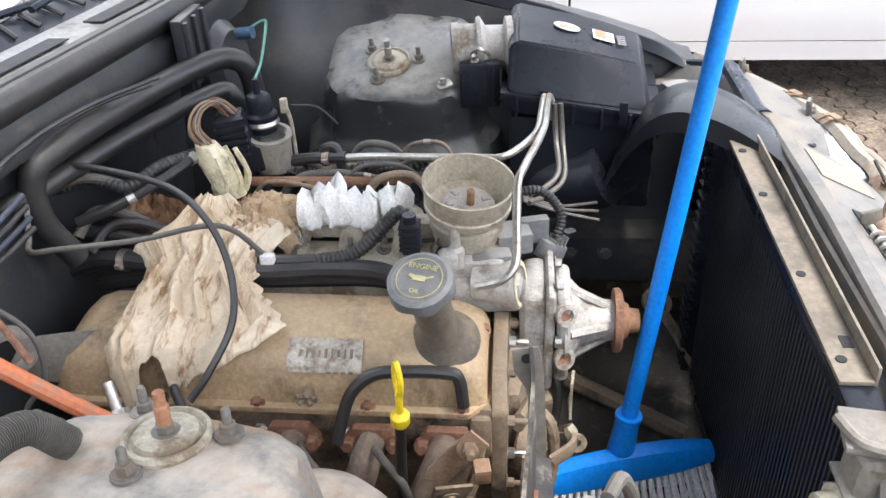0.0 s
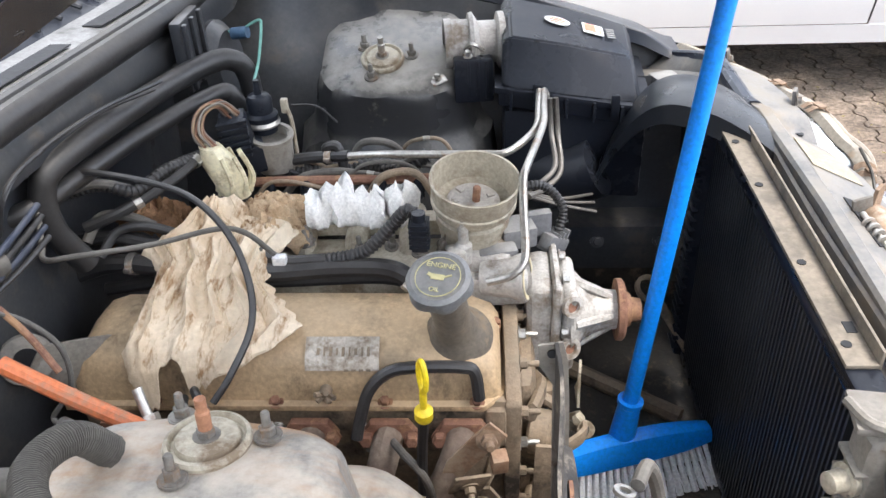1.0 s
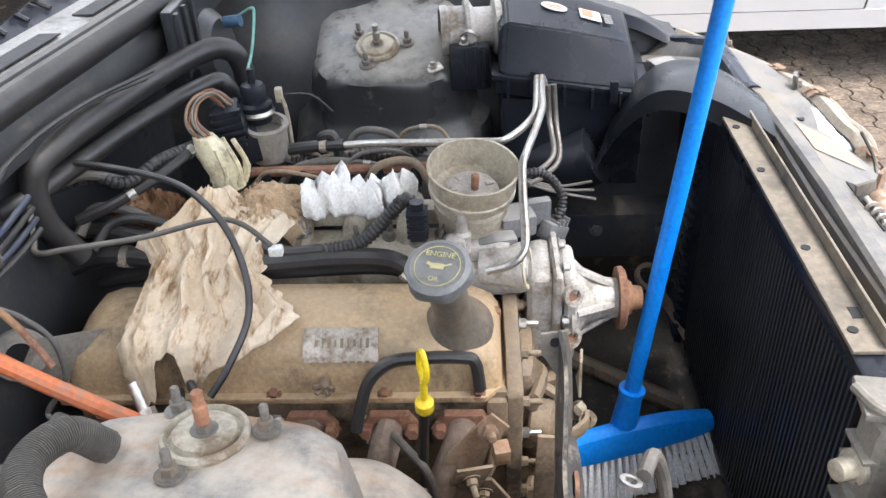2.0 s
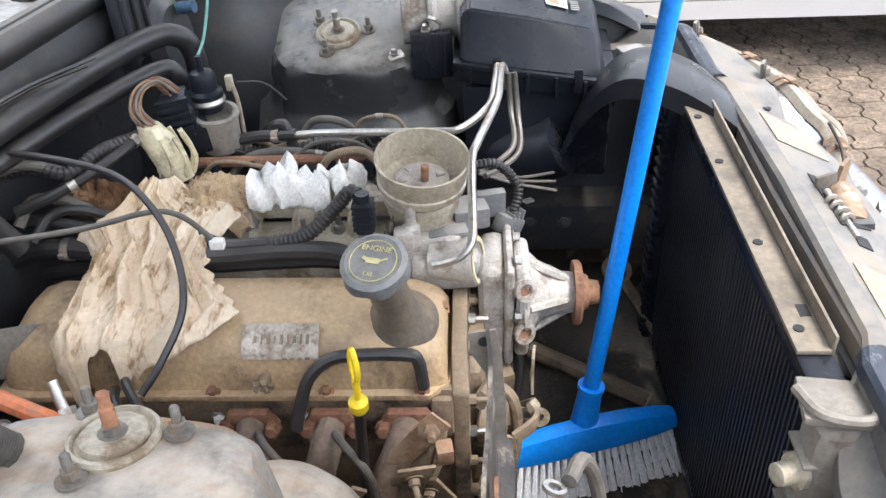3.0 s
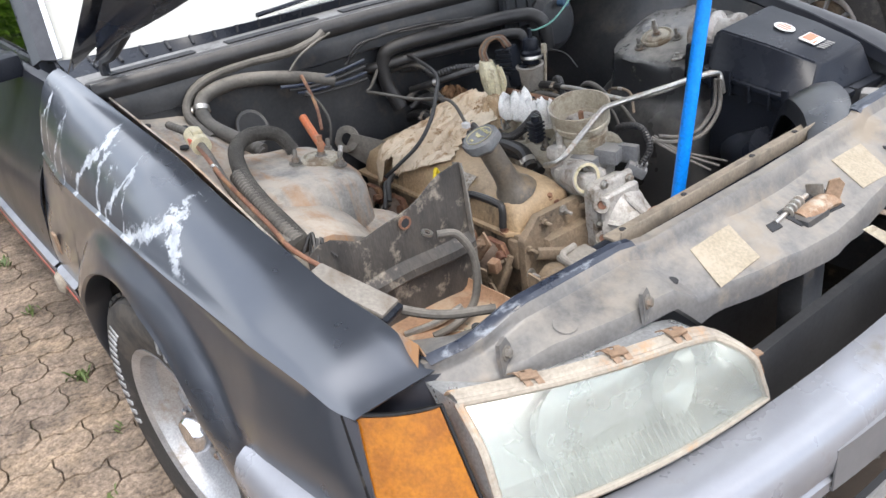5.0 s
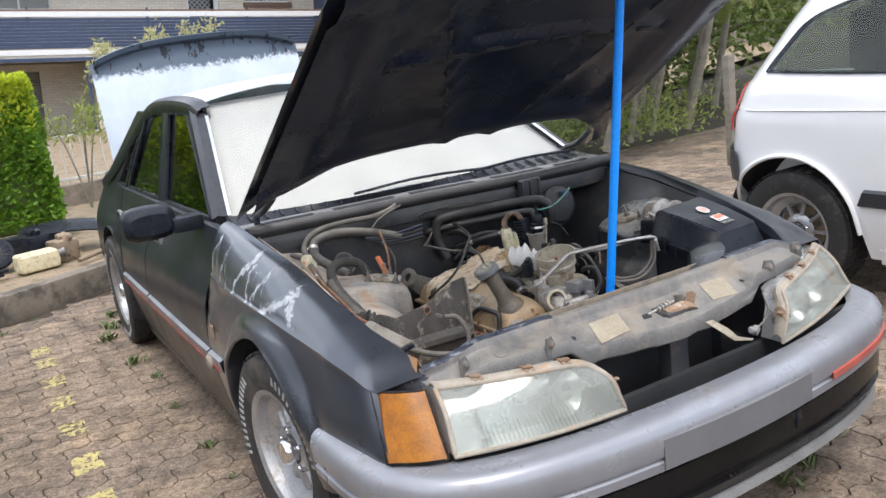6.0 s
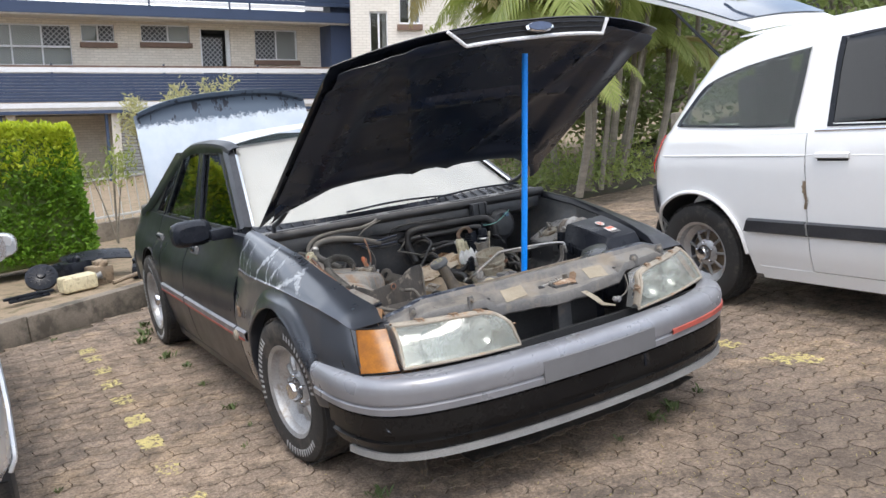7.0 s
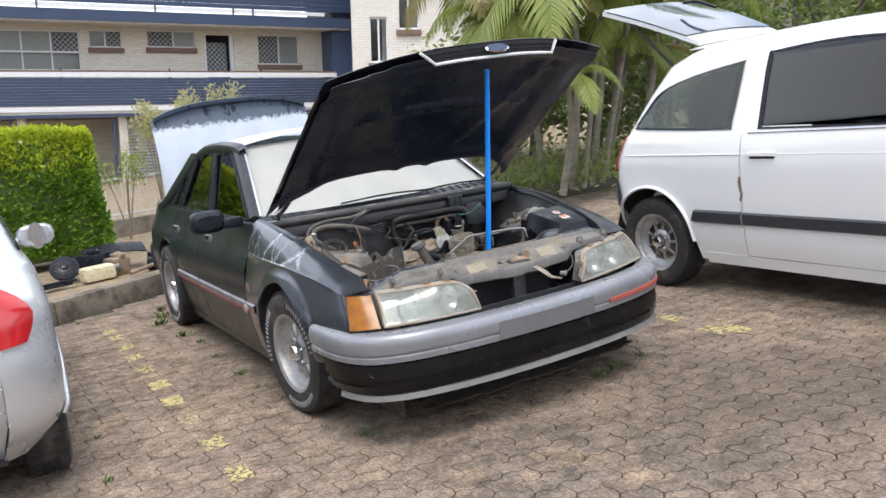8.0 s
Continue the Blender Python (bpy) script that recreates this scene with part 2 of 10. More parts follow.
M_PAINT_IN = mat("dusty_black_paint", (0.023, 0.026, 0.032), (0.045, 0.046, 0.048), 0.40, 0, 7, 120, 0.08, dust=(0.22, 0.195, 0.165), dust_amt=0.32, dirt=(0.08, 0.07, 0.06), amount=0.24)
M_BONNET_IN = mat("bonnet_underside_black", (0.008, 0.014, 0.030), (0.013, 0.019, 0.036), 0.30, 0, 3, 120, 0.05, dirt=(0.034, 0.036, 0.042), amount=0.25, dscale=5)
M_TOWER = mat("dusty_grey_tower_paint", (0.15, 0.145, 0.135), (0.27, 0.255, 0.235), 0.55, 0, 7, 150, 0.1, dust=(0.52, 0.46, 0.38), dust_amt=0.80, dirt=(0.36, 0.19, 0.085), amount=0.60, dscale=8, dstretch=(0.6, 2.0, 0.25), speck=0.18)
M_SUPPORT = mat("dusty_support_panel_paint", (0.075, 0.076, 0.080), (0.125, 0.122, 0.118), 0.42, 0, 4, 130, 0.05, dust=(0.27, 0.245, 0.21), dust_amt=0.60, dirt=(0.22, 0.185, 0.145), amount=0.28, dscale=5)
M_ROCKER = mat("oily_brown_rocker_cover", (0.50, 0.355, 0.21), (0.35, 0.248, 0.145), 0.55, 0.0, 7, 170, 0.25, dirt=(0.085, 0.062, 0.042), amount=0.33, dscale=8, dstretch=(1, 1, 0.5), dust=(0.46, 0.35, 0.225), dust_amt=0.55, speck=0.12)
M_PIPE = mat("dull_dark_steel_pipe", (0.115, 0.108, 0.10), (0.19, 0.175, 0.155), 0.45, 0.4, 18, 200, 0.2)
M_ROD = mat("orange_rusted_rod", (0.42, 0.20, 0.11), (0.30, 0.14, 0.08), 0.75, 0, 30, 200, 0.4)
M_NECK = mat("greasy_dark_neck_paint", (0.16, 0.135, 0.105), (0.09, 0.078, 0.064), 0.5, 0, 14, 170, 0.2, dirt=(0.24, 0.18, 0.115), amount=0.35, dscale=16)
M_ALU = mat("dull_cast_aluminium", (0.56, 0.54, 0.51), (0.38, 0.36, 0.33), 0.55, 0.15, 12, 200, 0.45, dirt=(0.20, 0.16, 0.12), amount=0.42, dscale=16)
M_ALU_TAN = mat("tan_stained_aluminium", (0.50, 0.455, 0.36), (0.38, 0.335, 0.255), 0.5, 0.15, 9, 180, 0.3, dirt=(0.20, 0.15, 0.10), amount=0.35, dscale=14)
M_TOWER_L = mat("dusty_glossy_black_tower", (0.032, 0.033, 0.037), (0.058, 0.058, 0.059), 0.26, 0, 2.5, 120, 0.02, gr=0.04, dust=(0.42, 0.39, 0.34), dust_amt=0.68, dirt=(0.13, 0.11, 0.09), amount=0.10, dscale=6)
M_COWL = mat("grey_scuttle_plastic", (0.022, 0.023, 0.027), (0.040, 0.041, 0.045), 0.60, 0, 6, 180, 0.08, dust=(0.26, 0.25, 0.235), dust_amt=0.08, spec=0.2)
M_STRIP = mat("chalky_scuttle_edge", (0.19, 0.19, 0.188), (0.13, 0.13, 0.13), 0.6, 0, 9, 160, 0.1, dirt=(0.07, 0.068, 0.064), amount=0.3, dscale=12)
M_SNORK = mat("dusty_black_snorkel_plastic", (0.009, 0.012, 0.017), (0.016, 0.019, 0.026), 0.32, 0, 8, 200, 0.08, dust=(0.20, 0.20, 0.20), dust_amt=0.10)
M_NUT = mat("dull_dirty_steel_nut", (0.26, 0.245, 0.22), (0.16, 0.145, 0.125), 0.55, 0.45, 18, 200, 0.3, dirt=(0.20, 0.13, 0.08), amount=0.35, dscale=30)
M_CLIP = mat("brown_rusted_clip", (0.20, 0.125, 0.075), (0.28, 0.20, 0.14), 0.65, 0.1, 20, 160, 0.3)
M_IRON = mat("dirty_engine_iron", (0.19, 0.148, 0.106), (0.29, 0.215, 0.145), 0.7, 0.05, 12, 150, 0.6, dirt=(0.055, 0.044, 0.034), amount=0.38, dscale=14, dust=(0.33, 0.26, 0.18), dust_amt=0.5, speck=0.12)
M_RUST = mat("rusted_steel", (0.26, 0.13, 0.082), (0.15, 0.073, 0.050), 0.8, 0.0, 14, 160, 0.6, dirt=(0.33, 0.19, 0.10), amount=0.4, dscale=20)
M_EXH = mat("brown_scaled_exhaust_iron", (0.20, 0.155, 0.12), (0.125, 0.085, 0.064), 0.75, 0.0, 14, 160, 0.5, dirt=(0.25, 0.20, 0.155), amount=0.35, dscale=18)
M_TRAY = mat("rust_stained_tray_steel", (0.34, 0.20, 0.12), (0.22, 0.14, 0.09), 0.7, 0.0, 10, 150, 0.4, dirt=(0.40, 0.31, 0.22), amount=0.5, dscale=12)
M_RUBBER = mat("dusty_black_rubber", (0.016, 0.016, 0.018), (0.030, 0.029, 0.029), 0.42, 0, 12, 150, 0.15, dust=(0.20, 0.18, 0.155), dust_amt=0.20)
M_LOOMB = mat("blue_black_loom_tape", (0.018, 0.026, 0.050), (0.032, 0.040, 0.062), 0.5, 0, 14, 160, 0.15, dust=(0.20, 0.19, 0.18), dust_amt=0.25)
M_HOSE_D = mat("dust_coated_rubber_hose", (0.062, 0.058, 0.052), (0.11, 0.10, 0.088), 0.75, 0, 12, 150, 0.2, dust=(0.33, 0.30, 0.255), dust_amt=0.36)
M_PLASTIC = mat("black_plastic", (0.011, 0.013, 0.019), (0.018, 0.021, 0.028), 0.30, 0, 8, 220, 0.05, dust=(0.18, 0.18, 0.18), dust_amt=0.04, spec=0.18)
M_PLASTIC_G = mat("grey_faded_plastic", (0.13, 0.135, 0.145), (0.19, 0.19, 0.195), 0.5, 0, 8, 180, 0.12, dust=(0.4, 0.38, 0.34), dust_amt=0.4)
M_CREAM = mat("yellowed_cream_plastic", (0.72, 0.66, 0.46), (0.58, 0.51, 0.34), 0.5, 0, 20, 160, 0.1, dirt=(0.30, 0.24, 0.15), amount=0.3, dscale=30)
M_RAG = mat("oil_stained_beige_cloth", (0.72, 0.62, 0.48), (0.58, 0.45, 0.31), 0.92, 0, 12, 160, 0.5, gr=0.07, dirt=(0.30, 0.18, 0.095), amount=0.34, dscale=26, dstretch=(2.2, 0.5, 1), spec=0.1)
M_RAG_B = mat("tan_oil_soaked_cloth", (0.56, 0.43, 0.29), (0.43, 0.30, 0.18), 0.9, 0, 16, 300, 0.2, dirt=(0.17, 0.09, 0.045), amount=0.35, dscale=30, spec=0.1)
M_FIN = mat("dusty_black_radiator_fin", (0.019, 0.021, 0.026), (0.036, 0.037, 0.040), 0.5, 0.1, 9, 200, 0.1)
M_GRIME = mat("oily_grit_in_undertray", (0.030, 0.028, 0.026), (0.060, 0.052, 0.043), 0.85, 0, 9, 120, 0.9, dirt=(0.15, 0.12, 0.085), amount=0.30, dscale=24)
M_RAG_D = mat("brown_oily_cloth", (0.34, 0.20, 0.11), (0.20, 0.11, 0.065), 0.9, 0, 16, 240, 0.5, dirt=(0.10, 0.055, 0.03), amount=0.4, dscale=20, spec=0.1)
M_PAPER = mat("white_paper_towel", (0.88, 0.87, 0.84), (0.82, 0.805, 0.77), 0.95, 0, 20, 220, 0.15, spec=0.1)
M_STEEL = mat("scuffed_bright_steel", (0.56, 0.54, 0.50), (0.40, 0.38, 0.35), 0.38, 0.9, 14, 200, 0.2, dirt=(0.30, 0.21, 0.14), amount=0.3, dscale=22)
M_BLUE = mat("blue_broom_plastic", (0.004, 0.27, 0.93), (0.005, 0.25, 0.88), 0.35, 0, 5, 180, 0.05, rvar=0.05)
M_BRISTLE = mat("white_blue_bristle", (0.92, 0.93, 0.95), (0.86, 0.89, 0.94), 0.6, 0, 40, 200, 0)
M_YELLOW = mat("yellow_dipstick_plastic", (0.80, 0.60, 0.02), (0.72, 0.52, 0.02), 0.45, 0, 20, 160, 0.08)
M_ORANGE = mat("orange_hose", (0.62, 0.17, 0.06), (0.50, 0.15, 0.065), 0.6, 0, 16, 150, 0.1, dirt=(0.32, 0.20, 0.13), amount=0.45, dscale=18)
M_CAP = mat("faded_grey_black_cap", (0.14, 0.145, 0.15), (0.20, 0.20, 0.20), 0.5, 0, 20, 180, 0.15, dust=(0.40, 0.38, 0.35), dust_amt=0.4)
M_CAP_INK = mat("pale_yellow_print", (0.62, 0.56, 0.30), None, 0.6, 0)
M_STICKER_W = mat("white_label", (0.75, 0.74, 0.73), (0.66, 0.65, 0.64), 0.5, 0, 40, 200, 0)
M_STICKER_R = mat("red_label_print", (0.75, 0.18, 0.10), (0.66, 0.2, 0.12), 0.5, 0, 40, 200, 0)
M_TANK = mat("dusty_beige_tank_plastic", (0.26, 0.235, 0.20), (0.19, 0.175, 0.155), 0.55, 0, 12, 160, 0.15, dirt=(0.13, 0.10, 0.075), amount=0.3, dscale=20)
M_STICKER_B = mat("beige_paper_label", (0.33, 0.285, 0.215), (0.29, 0.25, 0.185), 0.7, 0, 20, 200, 0.03, dirt=(0.36, 0.31, 0.24), amount=0.3, dscale=14)
M_PLATE = mat("worn_foil_engine_label", (0.55, 0.50, 0.43), (0.34, 0.29, 0.23), 0.45, 0.35, 40, 240, 0.3, dirt=(0.22, 0.17, 0.12), amount=0.45, dscale=55)
M_SILVER = mat("silver_grey_bumper_paint", (0.285, 0.295, 0.325), (0.22, 0.226, 0.248), 0.34, 0.35, 5, 200, 0.0, gr=0.02, dirt=(0.17, 0.16, 0.15), amount=0.12, dscale=6)
M_BUMPER = mat("faded_black_bumper_plastic", (0.005, 0.005, 0.006), (0.010, 0.010, 0.010), 0.26, 0, 5, 200, 0.1, dirt=(0.04, 0.036, 0.030), amount=0.07, dscale=7, spec=0.25)
M_LIP = mat("grey_rubber_spoiler", (0.15, 0.15, 0.155), (0.21, 0.21, 0.205), 0.6, 0, 8, 200, 0.15)
M_PANEL = mat("smooth_grey_plate_panel", (0.15, 0.153, 0.162), (0.12, 0.122, 0.13), 0.45, 0, 4, 200, 0.0, gr=0.03)
M_RED = mat("red_trim_stripe", (0.42, 0.085, 0.062), (0.34, 0.08, 0.062), 0.45, 0, 10, 160, 0.05)
M_TYRE = mat("worn_tyre_rubber", (0.020, 0.020, 0.021), (0.034, 0.033, 0.032), 0.75, 0, 9, 180, 0.2, dirt=(0.085, 0.075, 0.065), amount=0.35, dscale=7)
M_TYRE_INK = mat("white_tyre_lettering", (0.36, 0.37, 0.38), None, 0.7, 0)
M_RIM = mat("polished_grey_alloy_rim", (0.46, 0.465, 0.475), (0.33, 0.335, 0.345), 0.42, 0.6, 9, 200, 0.08, dirt=(0.24, 0.20, 0.16), amount=0.25, dscale=12)
M_CHROME = mat("chrome", (0.75, 0.76, 0.78), (0.68, 0.69, 0.72), 0.14, 1.0, 10, 200, 0.0, rvar=0.05)
# near-black parts; also flat discs and sheets coloured as the shade inside holes
M_DARK = mat("black_parts_and_hole_shade", (0.018, 0.019, 0.022), (0.027, 0.028, 0.030), 0.8, 0)
M_INTERIOR = mat("dark_cabin_trim", (0.03, 0.03, 0.033), (0.05, 0.048, 0.046), 0.8, 0)
M_SHADE = mat("white_windscreen_sunshade", (0.60, 0.59, 0.575), (0.52, 0.51, 0.50), 0.5, 0, 5, 120, 0.1)
M_GLASS = glass("clear_glass", (0.88, 0.885, 0.875))
M_GLASS_D = glass("tinted_side_glass", (0.36, 0.38, 0.37), sheen_pow=2.4, sheen_max=0.74)
M_LENS = glass("weathered_headlamp_lens", (0.90, 0.92, 0.90), 0.06, 0.30)
M_BEZEL = mat("chalky_beige_lamp_bezel", (0.36, 0.32, 0.26), (0.26, 0.23, 0.19), 0.6, 0, 12, 160, 0.15, dirt=(0.36, 0.22, 0.12), amount=0.25, dscale=16)
M_REFL = mat("headlamp_reflector", (0.60, 0.61, 0.61), (0.50, 0.51, 0.51), 0.30, 0.75, 10, 200, 0)
M_AMBER = mat("amber_lamp_lens", (0.31, 0.112, 0.004), (0.21, 0.070, 0.004), 0.22, 0, 26, 160, 0.3, coat=0.05, spec=0.25, rvar=0.05)
M_TAIL = mat("red_tail_lens", (0.56, 0.014, 0.018), (0.44, 0.010, 0.014), 0.15, 0, 12, 200, 0.03, coat=0.8)
M_VAN = mat("white_vehicle_paint", (0.82, 0.83, 0.84), (0.79, 0.80, 0.81), 0.22, 0, 3, 200, 0, coat=0.5, rvar=0.04, gr=0.012)
M_SILVERCAR = mat("silver_metallic_paint", (0.66, 0.68, 0.71), (0.61, 0.63, 0.66), 0.28, 0.5, 4, 300, 0.0, coat=0.6, rvar=0.05, gr=0.01)
M_MOULD = mat("dark_grey_side_moulding", (0.032, 0.035, 0.042), (0.045, 0.047, 0.054), 0.5, 0)
M_WALLW = mat("cream_painted_brick", (0.66, 0.60, 0.52), (0.58, 0.53, 0.46), 0.8, 0, 2, 60, 0.2, dirt=(0.46, 0.40, 0.33), amount=0.2, dscale=3, piece=0.07)
M_WALLG = mat("cream_mortar", (0.50, 0.46, 0.40), (0.44, 0.40, 0.35), 0.9, 0, 3, 60, 0.3)
M_NAVY = mat("navy_metal_cladding", (0.030, 0.050, 0.105), (0.038, 0.060, 0.12), 0.5, 0, 2, 80, 0.05)
M_RAIL = mat("white_painted_steel", (0.72, 0.74, 0.78), (0.66, 0.67, 0.70), 0.5, 0)
M_SILL = mat("brown_brick_sill", (0.15, 0.10, 0.08), (0.20, 0.13, 0.10), 0.8, 0, 8, 80, 0.3)
M_CURTAIN = mat("pale_curtain_fabric", (0.42, 0.44, 0.46), (0.36, 0.38, 0.40), 0.9, 0, 6, 60, 0.1, stretch=(1, 6, 0.4))


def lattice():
    """Pale diamond lattice; the dark of the room behind is painted into its gaps."""
    mt, nt, p = nodes_of("diamond_mesh_over_painted_dark")
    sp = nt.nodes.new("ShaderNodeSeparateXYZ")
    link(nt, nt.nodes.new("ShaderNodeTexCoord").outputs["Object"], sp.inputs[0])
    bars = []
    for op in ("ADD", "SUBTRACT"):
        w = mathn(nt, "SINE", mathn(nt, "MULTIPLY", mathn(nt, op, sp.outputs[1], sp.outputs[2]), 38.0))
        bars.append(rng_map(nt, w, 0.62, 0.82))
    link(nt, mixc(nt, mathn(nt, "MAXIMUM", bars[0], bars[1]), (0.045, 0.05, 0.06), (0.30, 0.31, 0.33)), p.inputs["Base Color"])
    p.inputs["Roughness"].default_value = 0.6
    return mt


M_SCREEN = lattice()
M_CEIL = mat("white_soffit", (0.62, 0.58, 0.52), None, 0.8, 0)
# dark grey that carries the dimness of unlit rooms
M_DARKROOM = mat("room_dimness_grey", (0.16, 0.155, 0.15), (0.11, 0.11, 0.105), 0.9, 0)
M_BLIND = mat("grey_roller_shutter", (0.30, 0.30, 0.31), (0.25, 0.25, 0.26), 0.6, 0.2)
def paver_stone():
    """Worn concrete: sandy and sooty areas metres wide, blotches a hand wide, and coarse bright grit."""
    mt, nt, p = nodes_of("grey_brown_interlocking_paver")
    co = nt.nodes.new("ShaderNodeTexCoord").outputs["Object"]
    oi = nt.nodes.new("ShaderNodeNewGeometry")
    pos = oi.outputs["Position"]
    col = mixc(nt, rng_map(nt, tex(nt, 0.9, 5, 0.65, pos), 0.36, 0.64), (0.275, 0.210, 0.156), (0.148, 0.119, 0.097))
    col = mixc(nt, rng_map(nt, tex(nt, 1.9, 6, 0.7, pos), 0.52, 0.68, 0.0, 0.85), col, (0.33, 0.245, 0.165))
    blot = rng_map(nt, tex(nt, 8.5, 6, 0.75, pos), 0.36, 0.64, 0.58, 1.40)
    grit = rng_map(nt, tex(nt, 70, 4, 0.8, pos), 0.36, 0.64, 0.55, 1.50)
    for v in (blot, grit):
        cg = nt.nodes.new("ShaderNodeCombineColor")
        for i in range(3):
            link(nt, v, cg.inputs[i])
        col = mixc(nt, 1.0, col, cg.outputs[0], "MULTIPLY")
    col = mixc(nt, rng_map(nt, tex(nt, 1.25, 6, 0.75, pos), 0.57, 0.66, 0.0, 0.55), col, (0.052, 0.045, 0.038))
    # darker area ahead of the sedan, its edge broken up by noise
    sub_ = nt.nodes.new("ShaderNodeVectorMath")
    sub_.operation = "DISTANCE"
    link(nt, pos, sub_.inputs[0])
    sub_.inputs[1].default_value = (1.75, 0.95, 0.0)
    patch_dist = mathn(nt, "ADD", sub_.outputs["Value"], mathn(nt, "MULTIPLY", tex(nt, 1.6, 6, 0.7, pos), 1.6))
    col = mixc(nt, rng_map(nt, patch_dist, 1.1, 2.1, 0.60, 0.0), col, (0.060, 0.047, 0.038))
    link(nt, col, p.inputs["Base Color"])
    p.inputs["Roughness"].default_value = 0.88
    p.inputs["Specular IOR Level"].default_value = 0.35
    bump(nt, p, mathn(nt, "ADD", tex(nt, 70, 4, 0.8, pos), mathn(nt, "MULTIPLY", tex(nt, 14, 4, 0.7, pos), 1.2)), 0.9, 0.004)
    return mt


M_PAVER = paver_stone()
M_JOINT = mat("soil_in_paver_joints", (0.036, 0.029, 0.022), (0.075, 0.058, 0.040), 0.95, 0, 2, 90, 0.8, dirt=(0.05, 0.06, 0.025), amount=0.35, dscale=3)
M_CHANNEL = mat("dust_caked_channel_steel", (0.26, 0.215, 0.165), (0.18, 0.155, 0.12), 0.7, 0, 9, 120, 0.15, dirt=(0.13, 0.11, 0.09), amount=0.3, dscale=9)
M_MARK = mat("worn_yellow_road_paint", (0.60, 0.51, 0.20), (0.44, 0.37, 0.17), 0.8, 0, 12, 120, 0.3, dirt=(0.30, 0.23, 0.13), amount=0.3, dscale=18)
M_KERB = mat("stained_concrete_kerb", (0.25, 0.215, 0.175), (0.17, 0.145, 0.12), 0.9, 0, 3, 90, 0.5, dirt=(0.09, 0.08, 0.065), amount=0.45, dscale=4)
M_BED = mat("dry_garden_soil", (0.24, 0.185, 0.125), (0.30, 0.23, 0.16), 0.95, 0, 4, 90, 0.8, dirt=(0.13, 0.11, 0.06), amount=0.45, dscale=6)


def foliage(name, c1, c2, scale=2.0):
    """Thin leaves: part of the light passes through them; each leaf has its own tone."""
    mt, nt, p = nodes_of(name)
    ge = nt.nodes.new("ShaderNodeNewGeometry")
    col = mixc(nt, ge.outputs["Random Per Island"], c1, c2)
    col = mixc(nt, rng_map(nt, tex(nt, scale, 3), 0.3, 0.7, 0.0, 0.5), col, tuple(x * 0.6 for x in c1))
    link(nt, col, p.inputs["Base Color"])
    p.inputs["Roughness"].default_value = 0.42
    p.inputs["Specular IOR Level"].default_value = 0.35
    tr = nt.nodes.new("ShaderNodeBsdfTranslucent")
    link(nt, mixc(nt, 0.35, col, (c1[0] * 1.5, c1[1] * 1.4, c1[2])), tr.inputs[0])
    mx = nt.nodes.new("ShaderNodeMixShader")
    mx.inputs[0].default_value = 0.42
    link(nt, p.outputs[0], mx.inputs[1])
    link(nt, tr.outputs[0], mx.inputs[2])
    link(nt, mx.outputs[0], nt.nodes["Material Output"].inputs[0])
    return mt


M_HEDGE = foliage("bright_hedge_leaf", (0.085, 0.19, 0.018), (0.24, 0.42, 0.042))
M_LEAF = foliage("palm_leaf", (0.25, 0.32, 0.08), (0.40, 0.44, 0.15), 0.8)
M_LEAF_D = foliage("dark_tree_leaf", (0.17, 0.23, 0.075), (0.30, 0.36, 0.13), 0.8)
M_LEAF_Y = foliage("dry_yellow_leaf", (0.42, 0.36, 0.15), (0.30, 0.26, 0.13))
M_TRUNK = mat("grey_palm_trunk", (0.25, 0.225, 0.185), (0.16, 0.145, 0.12), 0.9, 0, 3, 60, 0.5, stretch=(1, 1, 4))
M_WEED = mat("green_weed", (0.065, 0.115, 0.028), (0.11, 0.14, 0.045), 0.6, 0)
M_DIRT = mat("oily_ground_debris", (0.12, 0.10, 0.075), (0.20, 0.16, 0.12), 0.95, 0, 12, 120, 0.8)
M_FENCE = mat("pale_fence_steel", (0.58, 0.58, 0.57), (0.48, 0.48, 0.47), 0.5, 0.1)
M_ROOF = mat("bleached_white_roof_paint", (0.66, 0.68, 0.70), (0.50, 0.52, 0.55), 0.5, 0, 3, 120, 0.05)
M_BLACKW = mat("tyre_black", (0.02, 0.02, 0.02), None, 0.8)


